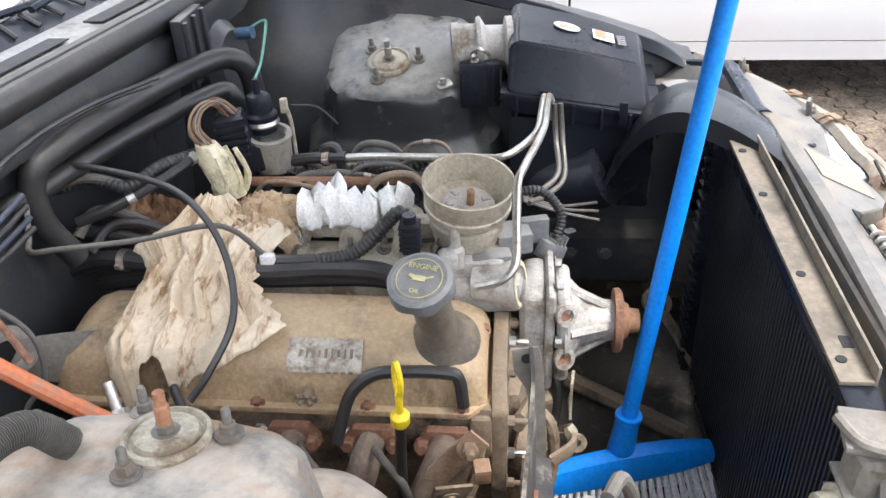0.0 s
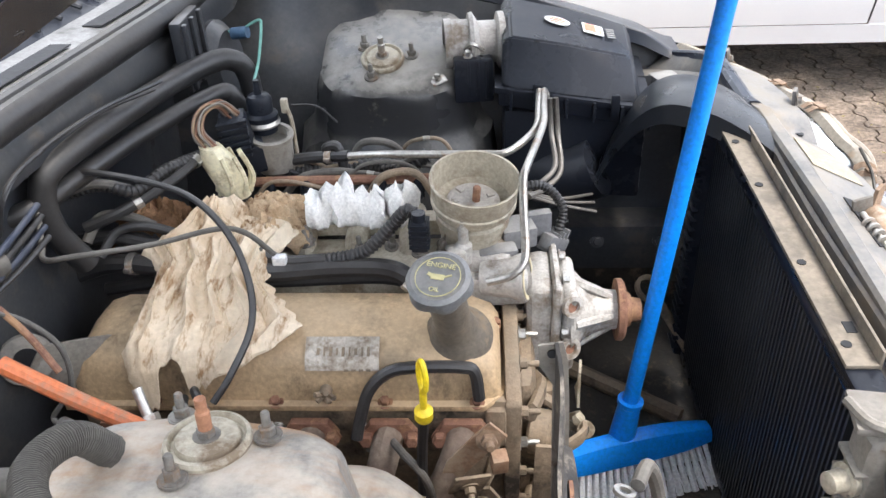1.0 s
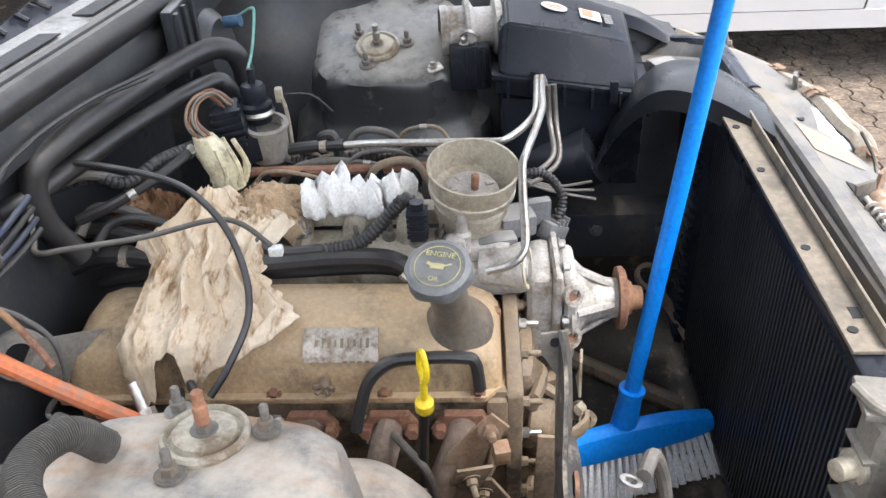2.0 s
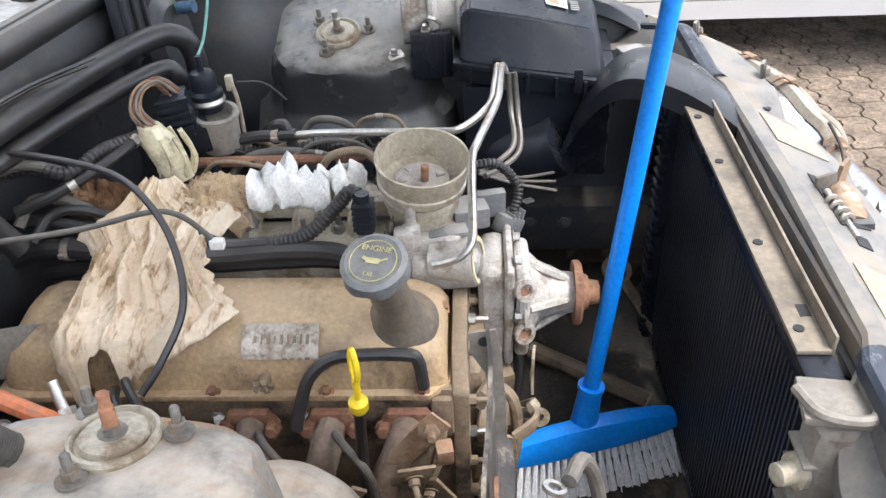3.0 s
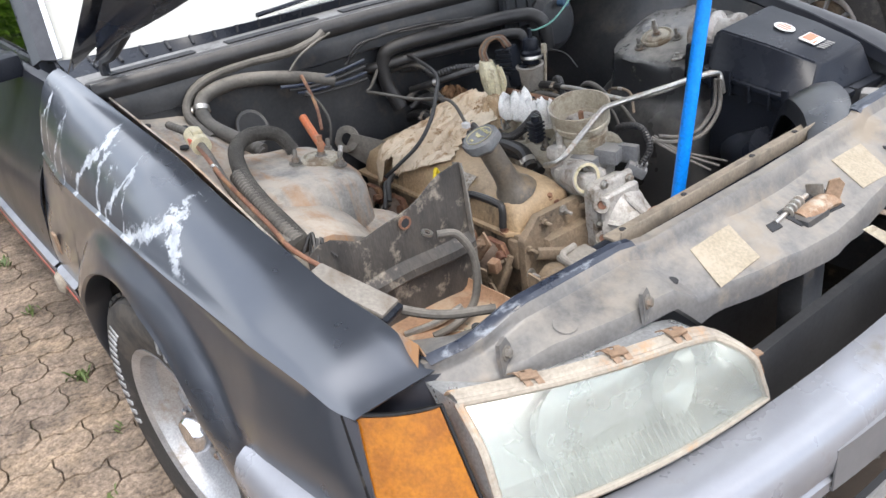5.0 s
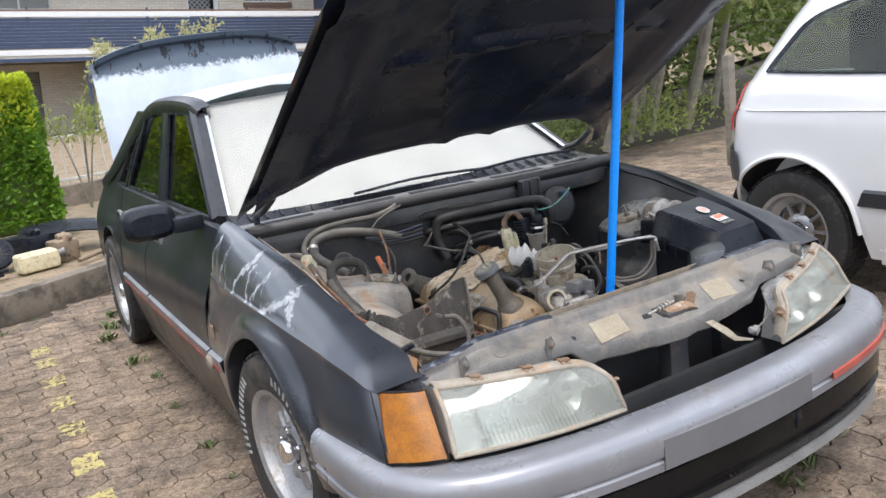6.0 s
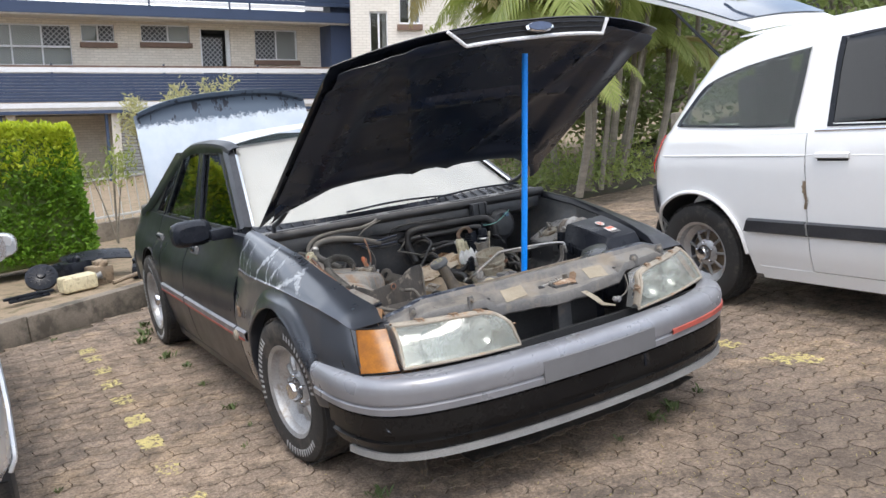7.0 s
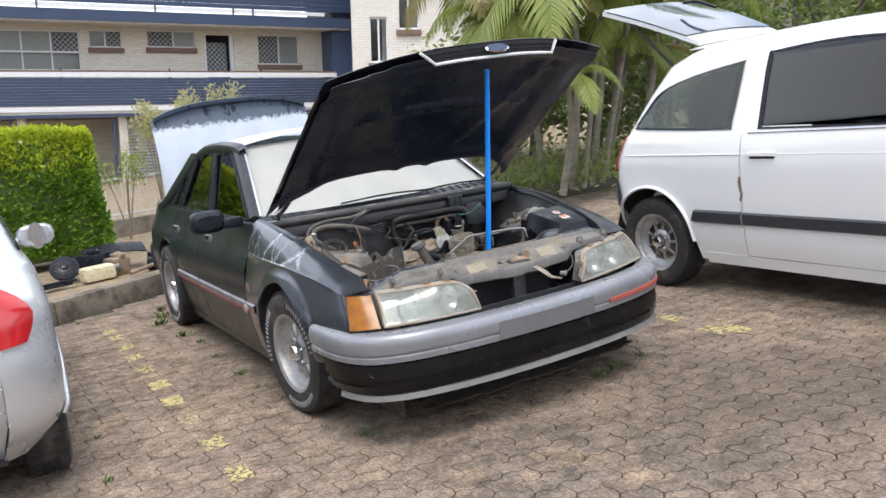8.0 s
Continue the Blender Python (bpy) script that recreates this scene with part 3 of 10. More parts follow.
def fender_paint():
    """Dark paint whose clear coat has peeled in ragged pale tongues along the wing's top."""
    mt, nt, p = nodes_of("peeling_dark_wing_paint")
    co = nt.nodes.new("ShaderNodeTexCoord").outputs["Object"]
    sx = nt.nodes.new("ShaderNodeSeparateXYZ")
    link(nt, co, sx.inputs[0])
    wob = mathn(nt, "MULTIPLY", mathn(nt, "SUBTRACT", tex(nt, 9, 3, 0.6, co), 0.5), 0.13)
    torn = mathn(nt, "MULTIPLY", mathn(nt, "SUBTRACT", tex(nt, 42, 6, 0.85, co), 0.5), 0.115)
    x = mathn(nt, "ADD", sx.outputs[0], wob)
    h = mathn(nt, "ADD", sx.outputs[2], mathn(nt, "MULTIPLY", sx.outputs[0], 0.10))
    peel = None
    # each tongue: the place along the wing and height of its tip, how steep its two sides run, how wide the bare rim is
    for x0, h0, steep, w in ((-0.56, 0.880, 2.6, 0.010), (-0.42, 0.872, 2.8, 0.009), (-0.20, 0.893, 1.7, 0.015), (-0.05, 0.880, 2.2, 0.011), (0.14, 0.862, 0.62, 0.016)):
        d = mathn(nt, "ADD", mathn(nt, "MULTIPLY", mathn(nt, "ABSOLUTE", mathn(nt, "SUBTRACT", x, x0)), steep), mathn(nt, "SUBTRACT", h, h0))
        d = mathn(nt, "ADD", mathn(nt, "ABSOLUTE", d), torn)
        m = rng_map(nt, d, w, w * 0.72)
        m = mathn(nt, "MULTIPLY", m, rng_map(nt, mathn(nt, "ABSOLUTE", mathn(nt, "SUBTRACT", sx.outputs[0], x0)), 0.24 / steep, 0.20 / steep))
        peel = m if peel is None else mathn(nt, "MAXIMUM", peel, m)
    peel = mathn(nt, "MULTIPLY", peel, rng_map(nt, sx.outputs[2], 0.776, 0.786))
    mottle = mathn(nt, "MULTIPLY", rng_map(nt, tex(nt, 30, 5, 0.8, co), 0.60, 0.66), rng_map(nt, tex(nt, 6, 2, 0.5, co), 0.50, 0.60))
    mottle = mathn(nt, "MULTIPLY", mottle, mathn(nt, "MULTIPLY", rng_map(nt, sx.outputs[0], -0.60, -0.5), rng_map(nt, sx.outputs[0], 0.05, -0.1)))
    peel = mathn(nt, "MAXIMUM", peel, mathn(nt, "MULTIPLY", mottle, rng_map(nt, sx.outputs[2], 0.80, 0.82)))
    haze = mathn(nt, "MULTIPLY", rng_map(nt, tex(nt, 5, 4, 0.6, co), 0.35, 0.65), 0.10)
    col = mixc(nt, haze, (0.058, 0.066, 0.082), (0.13, 0.14, 0.16))
    col = mixc(nt, peel, col, mixc(nt, rng_map(nt, tex(nt, 24, 4, 0.7, co), 0.4, 0.6), (0.40, 0.43, 0.46), (0.20, 0.22, 0.25)))
    link(nt, col, p.inputs["Base Color"])
    link(nt, mixc(nt, peel, rng_map(nt, haze, 0, 0.1, 0.26, 0.42), (0.75, 0.75, 0.75)), p.inputs["Roughness"])
    link(nt, rng_map(nt, peel, 0, 1, 0.55, 0.0), p.inputs["Metallic"])
    link(nt, rng_map(nt, peel, 0, 1, 1.0, 0.0), p.inputs["Coat Weight"])
    p.inputs["Coat Roughness"].default_value = 0.18
    bump(nt, p, peel, 0.25, 0.001)
    return mt


def boot_paint():
    """Chalky blue-white lid whose dark top coat survives ragged on the spoiler."""
    mt, nt, p = nodes_of("sun_bleached_boot_lid")
    co = nt.nodes.new("ShaderNodeTexCoord").outputs["Object"]
    sx = nt.nodes.new("ShaderNodeSeparateXYZ")
    link(nt, co, sx.inputs[0])
    line = mathn(nt, "ADD", sx.outputs[2], mathn(nt, "MULTIPLY", mathn(nt, "SUBTRACT", tex(nt, 26, 4, 0.75, co), 0.5), 0.16))
    dark = rng_map(nt, line, 1.555, 1.585)
    blots = rng_map(nt, tex(nt, 16, 3, 0.6, co, (1, 1, 0.4)), 0.58, 0.62)
    navy = mixc(nt, blots, (0.085, 0.115, 0.16), (0.012, 0.016, 0.028))
    pale = mixc(nt, rng_map(nt, tex(nt, 5, 4, 0.6, co), 0.3, 0.7), (0.47, 0.54, 0.63), (0.59, 0.65, 0.72))
    link(nt, mixc(nt, dark, pale, navy), p.inputs["Base Color"])
    p.inputs["Roughness"].default_value = 0.6
    return mt


M_FENDER = fender_paint()
M_BOOT = boot_paint()


def brick_wall(name, c1, c2, mortar, w=0.24, h=0.086):
    mt, nt, p = nodes_of(name)
    co = nt.nodes.new("ShaderNodeTexCoord").outputs["Object"]
    sp = nt.nodes.new("ShaderNodeSeparateXYZ")
    link(nt, co, sp.inputs[0])
    cb = nt.nodes.new("ShaderNodeCombineXYZ")
    link(nt, mathn(nt, "ADD", sp.outputs[0], sp.outputs[1]), cb.inputs[0])
    link(nt, sp.outputs[2], cb.inputs[1])
    br = nt.nodes.new("ShaderNodeTexBrick")
    br.inputs["Scale"].default_value = 1.0
    br.inputs["Brick Width"].default_value, br.inputs["Row Height"].default_value, br.inputs["Mortar Size"].default_value = w, h, 0.008
    br.inputs["Color1"].default_value, br.inputs["Color2"].default_value, br.inputs["Mortar"].default_value = (*c1, 1), (*c2, 1), (*mortar, 1)
    link(nt, cb.outputs[0], br.inputs["Vector"])
    st = rng_map(nt, tex(nt, 0.7, 5, 0.6, co), 0.3, 0.7)
    link(nt, mixc(nt, mathn(nt, "MULTIPLY", st, 0.25), br.outputs["Color"], (0.40, 0.36, 0.31)), p.inputs["Base Color"])
    p.inputs["Roughness"].default_value = 0.85
    bump(nt, p, mathn(nt, "SUBTRACT", 1.0, br.outputs["Fac"]), 0.5, 0.006)
    return mt


M_BRICK = brick_wall("cream_brickwork", (0.80, 0.74, 0.66), (0.70, 0.64, 0.56), (0.56, 0.52, 0.46))
M_BRICKW = brick_wall("white_painted_brickwork", (0.74, 0.71, 0.66), (0.68, 0.65, 0.60), (0.55, 0.52, 0.48))

# ---- the dark sedan: outside ----
def half_width(x):
    return smooth(x, [(-3.9, 0.80), (-3.5, 0.875), (-2.6, 0.915), (-1, 0.925), (0.1, 0.925), (0.45, 0.905), (0.62, 0.875), (0.70, 0.845), (0.80, 0.80)])


def side_y(x, z):
    return half_width(x) * smooth(z, [(0.15, 0.91), (0.25, 0.955), (0.40, 0.985), (0.55, 1.0), (0.68, 0.985), (0.752, 0.958), (0.764, 0.944), (0.85, 0.895), (0.93, 0.862), (1.0, 0.835), (1.1, 0.80)])


def wing_top(x):
    return smooth(x, [(-0.75, 0.985), (-0.47, 0.962), (0, 0.905), (0.35, 0.825), (0.6, 0.752), (0.70, 0.712)])


def frange(a, b, step):
    n = max(1, int(round(abs(b - a) / step)))
    return [a + (b - a) * i / n for i in range(n + 1)]


sedan = thing("sedan", "dark blue-black sedan with peeling paint and raised bonnet on brick paving", "car", (-1.4, 0, 0))


def arch_z(x, cx, r, low):
    d = abs(x - cx)
    return 0.315 + math.sqrt(r * r - d * d) if d < r and 0.315 + math.sqrt(r * r - d * d) > low else low


def wing(s):
    bm, rows = B(), []
    for x in frange(-0.62, 0.655, 0.0128):
        zb = arch_z(x, 0.0, 0.385, 0.36 if x > 0.3 else 0.17)
        zt = wing_top(x) - 0.004
        zc = smooth(x, [(-0.75, 0.792), (-0.3, 0.787), (0.1, 0.783), (0.43, 0.756), (0.56, 0.727), (0.66, 0.700)])
        yc = half_width(x) * smooth(x, [(-0.64, 0.940), (-0.40, 0.966), (0.2, 0.972), (0.66, 0.968)])
        yi = smooth(x, [(-0.64, 0.765), (0.2, 0.755), (0.45, 0.735), (0.66, 0.690)])

        def flare(z):
            d = (math.hypot(x, z - 0.315) - 0.385) / 0.078
            return 0.030 * max(0.0, 1 - d * d) if z < 0.79 and d > -0.3 else 0.0
        f0 = flare(zb)
        row = [Vector((x, s * (side_y(x, zb) - 0.035), zb + 0.006)), Vector((x, s * (side_y(x, zb) + f0 - 0.006), zb - 0.002)), Vector((x, s * (side_y(x, zb) + f0), zb + 0.004))]
        zf = min(zb + 0.012, zc - 0.012)
        for k in range(17):
            z = zf + (zc - 0.005 - zf) * k / 16
            w = side_y(x, min(z, 0.66))
            y = w + flare(z) * min(1.0, (zc - z) / 0.05) + ((yc - 0.004 - w) * ((z - 0.60) / (zc - 0.60)) ** 1.5 if z > 0.60 else 0.0)
            row.append(Vector((x, s * y, z)))
        row.append(Vector((x, s * (yc - 0.001), zc)))
        row.append(Vector((x, s * (yc - 0.008), zc + 0.005)))
        for k in range(1, 10):
            t = k / 10
            row.append(Vector((x, s * (yc - 0.008 + (yi + 0.018 - yc) * t ** 1.25), zc + 0.005 + (zt - zc - 0.007) * math.sin(0.5 * math.pi * t) ** 0.92)))
        row.append(Vector((x, s * (yi + 0.003), zt)))
        row.append(Vector((x, s * yi, zt - 0.002)))
        row.append(Vector((x, s * (yi - 0.010), zt - 0.026)))
        k = max(0.0, (x - 0.45) / 0.205)
        for p in row:
            if p.z < 0.70:
                p.x += k * (0.70 - p.z) * 0.58
            elif k > 0.55:
                p.z -= (p.z - 0.701) * 0.85 * ((k - 0.55) / 0.45) ** 1.6
        rows.append(row)
    return sheet(bm, rows, 0.003)


wing_r = part("front_wing", wing(-1), M_FENDER, sedan, "dark wing with paint peeled to pale patches")
part("front_wing", wing(1), M_PAINT, sedan)


def door(x0, x1, s, arch=None):
    bm, rows = B(), []
    for x in frange(x0, x1, 0.06 if not arch else 0.04):
        zb = arch_z(x, -2.79, 0.385, 0.2) if arch else 0.2
        rows.append([Vector((x, s * side_y(x, zb + (0.935 - zb) * k / 14), zb + (0.935 - zb) * k / 14)) for k in range(15)]
                    + [Vector((x, s * (side_y(x, 0.935) - 0.05), 0.945))])
    return sheet(bm, rows, 0.004)


for s in (-1, 1):
    fd = part("front_door", door(-0.632, -1.72, s), M_PAINT, sedan)
    rd = part("rear_door", door(-1.732, -2.62, s, True), M_PAINT, sedan)
    part("rear_quarter", door(-2.632, -3.85, s, True), M_PAINT, sedan)
    for d, hx in ((fd, -1.55), (rd, -2.5)):
        bm = B()
        box(bm, (hx, s * (side_y(hx, 0.80) + 0.004), 0.80), (0.17, 0.02, 0.055), 0.012)
        part("door_handle", bm, M_PLASTIC_G, d, "grey pull handle")
        bm = B()
        box(bm, (hx - 0.01, s * (side_y(hx, 0.80) + 0.014), 0.806), (0.10, 0.016, 0.024), 0.006)
        part("handle_recess", bm, M_PLASTIC, d)
    # silver side strip with a red line
    for x0, x1 in ((-0.47, -0.622), (-0.64, -1.715), (-1.74, -2.38)):
        rows = [[Vector((x, s * (side_y(x, z) + o), z)) for z, o in ((0.455, 0), (0.46, 0.014), (0.505, 0.016), (0.512, 0))] for x in frange(x0, x1, 0.1)]
        strip = part("side_strip", sheet(B(), rows, 0.002), M_SILVER, sedan)
        rows = [[Vector((x, s * (side_y(x, z) + 0.019), z)) for z in (0.463, 0.474)] for x in frange(x0 - 0.01, x1 + 0.01, 0.1)]
        part("red_line", sheet(B(), rows, 0.002), M_RED, strip)
    rows = [[Vector((x, s * y, z)) for y, z in ((0.78, 0.13), (0.845, 0.14), (0.855, 0.19), (0.84, 0.205))] for x in frange(-0.42, -2.38, 0.2)]
    part("sill", sheet(B(), rows, 0.004), M_PAINT, sedan)

# small badge plate and clip on the right side
bm = B()
box(bm, (-0.545, -side_y(-0.545, 0.60) - 0.003, 0.60), (0.035, 0.006, 0.05), 0.002)
part("badge", bm, M_CLIP, sedan, "small worn reddish badge")
bm = B()
lathe(bm, [(0.028, 0), (0.03, 0.012), (0.02, 0.02)], axis((-0.60, -side_y(-0.6, 0.475) - 0.012, 0.475), (0, -1, 0)), 16)
part("strip_end_cap", bm, M_BEZEL, sedan)

# cabin: pillars, roof, glass
def screen_pt(u, v):
    """u: 0 at the base, 1 at the roof; v: -1 right to 1 left."""
    y = v * (0.775 - 0.135 * u)
    x = (-0.478 - (0.20 if v < 0 else 0.08) * abs(v) ** 2.2) * (1 - u) + (-1.12 - 0.13 * abs(v) ** 2.2) * u
    return Vector((x, y, 0.975 + 0.41 * u - 0.012 * abs(v) * u + 0.012 * math.sin(math.pi * u)))


rows = [[screen_pt(u / 8, v / 8) for v in range(-8, 9)] for u in range(9)]
wscreen = part("windscreen", sheet(B(), rows, 0.004), M_GLASS, sedan)
wscreen.visible_shadow = False
rows = [[screen_pt(0.012 + u * 0.1275, v / 12.2) + Vector((-0.03, 0, -0.012)) + Vector((noise.noise(Vector((u * 0.9, v * 0.6, 1))) * 0.012, 0, 0)) for v in range(-12, 13)] for u in range(9)]
sun_shade = solo("sunshade", sheet(B(), rows, 0.006), M_SHADE, "crumpled white sunshade spread behind the windscreen", "sunshade")
for s in (-1, 1):
    bm = B()
    rows = []
    for i in range(9):
        p = screen_pt(i / 8, s)
        rows.append([p + Vector((0.015, -s * 0.018, 0.004)), p + Vector((-0.004, s * 0.012, 0.010)), p + Vector((-0.035, s * 0.028, -0.005)), p + Vector((-0.055, s * 0.016, -0.02))])
    part("windscreen_pillar", sheet(bm, rows, 0.006), M_PAINT, sedan)
    rows = [[p[0] + Vector((0.006, 0, 0.004)), p[0] + Vector((0.001, -s * 0.014, 0.004))] for p in rows]
    part("windscreen_trim", sheet(B(), rows, 0.003), M_CHROME, sedan)


def roof_pt(u, v):
    x0, x1 = -1.12 - 0.13 * abs(v) ** 2.2, -2.27 + 0.05 * abs(v)
    x = x0 + (x1 - x0) * u
    return Vector((x, v * 0.645, 1.385 + 0.035 * math.sin(math.pi * (0.15 + 0.8 * u)) + 0.03 * (1 - v * v) - 0.025 * abs(v) ** 6))


part("roof", sheet(B(), [[roof_pt(u / 8, v / 10) for v in range(-10, 11)] for u in range(9)], 0.004), M_ROOF, sedan, "roof bleached to chalky white")


def side_glass(x0, x1, x2, x3, s, inset=0.006):
    """belt from x0 to x1, roof from x3 to x2."""
    rows = []
    for k in range(7):
        t = k / 6
        y = s * ((side_y(-1.5, 0.935) - 0.03) * (1 - t) + 0.655 * t - inset)
        rows.append([Vector((a + (b - a) * t, y, 0.945 + 0.40 * t)) for a, b in ((x0, x3), ((x0 + x1) / 2, (x2 + x3) / 2), (x1, x2))])
    return sheet(B(), rows, 0.004)


for s in (-1, 1):
    for nm, q in (("front_side_window", (-0.86, -1.66, -1.70, -1.36)), ("rear_side_window", (-1.78, -2.55, -2.16, -1.80)), ("quarter_window", (-2.62, -2.86, -2.30, -2.22))):
        win = part(nm, side_glass(*q, s), M_GLASS_D, sedan)
        win.visible_shadow = False
        x0, x1, x2, x3 = q
        yb, yt = s * (side_y(-1.5, 0.935) - 0.028), s * 0.66
        c = [(x0, yb, 0.945), (x1, yb, 0.945), (x2, yt, 1.345), (x3, yt, 1.345), (x0, yb, 0.945)]
        bm = B()
        for a, b in zip(c, c[1:]):
            tube(bm, [a, b], 0.011, 6, 1)
        part("window_surround", bm, M_PLASTIC, win)
    for a, b, c, d in ((-1.66, -1.78, -1.80, -1.70), (-2.55, -2.62, -2.22, -2.16), (-2.86, -3.35, -2.42, -2.30), (-0.62, -0.86, -1.36, -1.24)):
        yb, yt = s * (side_y(-1.5, 0.935) - 0.022), s * 0.665
        rows = [[Vector((a + (d - a) * t, yb + (yt - yb) * t, 0.94 + 0.415 * t)), Vector((b + (c - b) * t, yb + (yt - yb) * t, 0.94 + 0.415 * t))] for t in (0, 0.33, 0.66, 1)]
        part("pillar", sheet(B(), rows, 0.008), M_PAINT, sedan)
    rows = []
    for p in spline([Vector(q) for q in ((-1.17, 0.650, 1.360), (-1.30, 0.652, 1.392), (-1.6, 0.655, 1.410), (-1.95, 0.655, 1.405), (-2.18, 0.658, 1.372), (-2.40, 0.680, 1.290), (-2.65, 0.712, 1.180), (-2.95, 0.752, 1.055), (-3.30, 0.785, 0.952))], 6):
        rows.append([Vector((p.x, s * (p.y + a), p.z + b)) for a, b in ((0.016, -0.062), (0.020, -0.030), (0.012, -0.006), (-0.010, 0.006), (-0.045, 0.008))])
    part("roof_rail", sheet(B(), rows, 0.004), M_PAINT, sedan, "rounded dark roof edge running into the rear pillar")
    # door mirror; the far one is hidden
    if s > 0:
        continue
    bm = B()
    rings = []
    for i, (dx, w, h) in enumerate(((-0.06, 0.10, 0.05), (-0.05, 0.20, 0.13), (0.0, 0.215, 0.14), (0.04, 0.20, 0.125), (0.065, 0.15, 0.08))):
        rings.append([Vector((-0.98 + dx, s * (0.985 + w / 2 * math.copysign(abs(math.cos(a)) ** 0.6, math.cos(a))), 0.965 + h / 2 * math.copysign(abs(math.sin(a)) ** 0.6, math.sin(a)))) for a in [2 * math.pi * j / 20 for j in range(20)]])
    loft(bm, rings)
    mirror = part("door_mirror", bm, M_PLASTIC, sedan, "dusty black door mirror")
    bm = B()
    box(bm, (-0.93, s * 0.850, 0.945), (0.10, 0.12, 0.06), 0.015)
    part("mirror_arm", bm, M_PLASTIC, mirror)
    bm = B()
    box(bm, (-1.045, s * 0.985, 0.965), (0.004, 0.17, 0.10), 0.001)
    part("mirror_glass", bm, M_CHROME, mirror)
rows = [[Vector((-2.25 - 0.90 * u, v * (0.60 + 0.08 * u), 1.40 - 0.05 * abs(v) - 0.42 * u)) for v in (-1, -0.5, 0, 0.5, 1)] for u in (0, 0.25, 0.5, 0.75, 1)]
part("rear_window", sheet(B(), rows, 0.004), M_GLASS_D, sedan)
bm = B()
box(bm, (-2.1, 0, 0.62), (2.6, 1.5, 0.5), 0.08)
for s in (-1, 1):
    for x in (-1.35, -2.25):
        box(bm, (x, s * 0.36, 0.98), (0.16, 0.5, 0.55), 0.06)
part("cabin_seats", bm, M_INTERIOR, sedan)
bm = B()
box(bm, (-2.0, 0, 0.24), (3.0, 1.35, 0.10), 0.03)
box(bm, (-3.85, 0, 0.45), (0.12, 1.66, 0.26), 0.05)
part("underbody", bm, M_DARK, sedan)
# open boot lid with a spoiler
rows = []
for k in range(15):
    t = k / 14
    z = 0.95 + 0.80 * t
    rows.append([Vector((-3.52 - 0.10 * t + 0.03 * math.sin(3.1 * t) - 0.05 * (v * v), 0.72 * v + 0.05, z - 0.10 * (abs(v) ** 3) * t)) for v in [i / 10 for i in range(-10, 11)]])
boot = part("boot_lid", sheet(B(), rows, 0.02), M_BOOT, sedan, "raised boot lid, chalky pale blue with ragged dark top edge")
tops = [Vector((-3.60 - 0.05 * v * v, 0.70 * v + 0.05, 1.745 - 0.10 * abs(v) ** 3)) for v in [i / 10 for i in range(-10, 11)]]
bm = B()
sheet(bm, [[p + Vector((dx, 0, dz)) for p in tops] for dx, dz in ((0.0, -0.02), (0.06, 0.0), (0.075, 0.03), (0.02, 0.035), (-0.02, 0.0))], 0.004)
part("spoiler", bm, M_BOOT, boot)

# ---- front: bumper, lamps ----
BUMP = [(0.40, 0.935), (0.60, 0.932), (0.74, 0.905), (0.855, 0.845), (0.94, 0.72), (0.995, 0.52), (1.025, 0.28), (1.035, 0.0)]
b_line = [Vector((x, -y, 0)) for x, y in BUMP] + [Vector((x, y, 0)) for x, y in BUMP[-2::-1]]
b_line = spline(b_line, 5)


def bumper_band(prof, lo=0, hi=None, thick=0.004):
    pts = b_line
    rows = []
    for i in range(lo, (hi if hi is not None else len(pts))):
        a, b = pts[max(i - 1, 0)], pts[min(i + 1, len(pts) - 1)]
        t = (b - a).normalized()
        n = Vector((t.y, -t.x, 0))
        if n.dot(pts[i] - Vector((0.2, 0, 0))) < 0:
            n = -n
        rows.append([pts[i] + n * o + Vector((0, 0, z)) for o, z in prof])
    return sheet(B(), rows, thick)


bumper = part("bumper", bumper_band([(-0.10, 0.545), (-0.050, 0.550), (-0.022, 0.547), (-0.006, 0.536), (0.003, 0.518), (0.005, 0.495), (0.0, 0.462), (-0.008, 0.458), (-0.008, 0.452), (0.0, 0.446), (-0.002, 0.422), (-0.02, 0.415)]), M_SILVER, sedan, "scuffed silver-grey upper bumper")
part("bumper_skirt", bumper_band([(-0.02, 0.418), (-0.008, 0.412), (-0.008, 0.345), (-0.022, 0.340), (-0.022, 0.318), (-0.01, 0.312), (-0.03, 0.272), (-0.05, 0.27)], 3, len(b_line) - 3), M_BUMPER, bumper, "faded black lower skirt")
part("spoiler_lip", bumper_band([(-0.05, 0.272), (-0.022, 0.268), (-0.018, 0.245), (-0.04, 0.238), (-0.09, 0.24)], 6, len(b_line) - 6), M_LIP, bumper, "grey rubber lip")
n_b = len(b_line)
part("red_stripe", bumper_band([(0.0, 0.470), (0.007, 0.468), (0.007, 0.450), (0.0, 0.447)], n_b - 29, n_b - 12), M_RED, bumper, "faded red rubbing stripe")
bm = B()
rows = [[Vector((1.037 - 0.20 * y * y + dx, y, z)) for dx, z in ((0, 0.425), (0.008, 0.428), (0.009, 0.508), (0, 0.512))] for y in frange(-0.275, 0.275, 0.055)]
sheet(bm, rows, 0.004)
part("number_plate_panel", bm, M_PANEL, bumper, "bare grey number plate panel")
for y in (-0.06, 0.22):
    bm = B()
    box(bm, (1.02, y, 0.385), (0.012, 0.012, 0.05), 0.003)
    part("skirt_bracket", bm, M_PLASTIC, bumper)
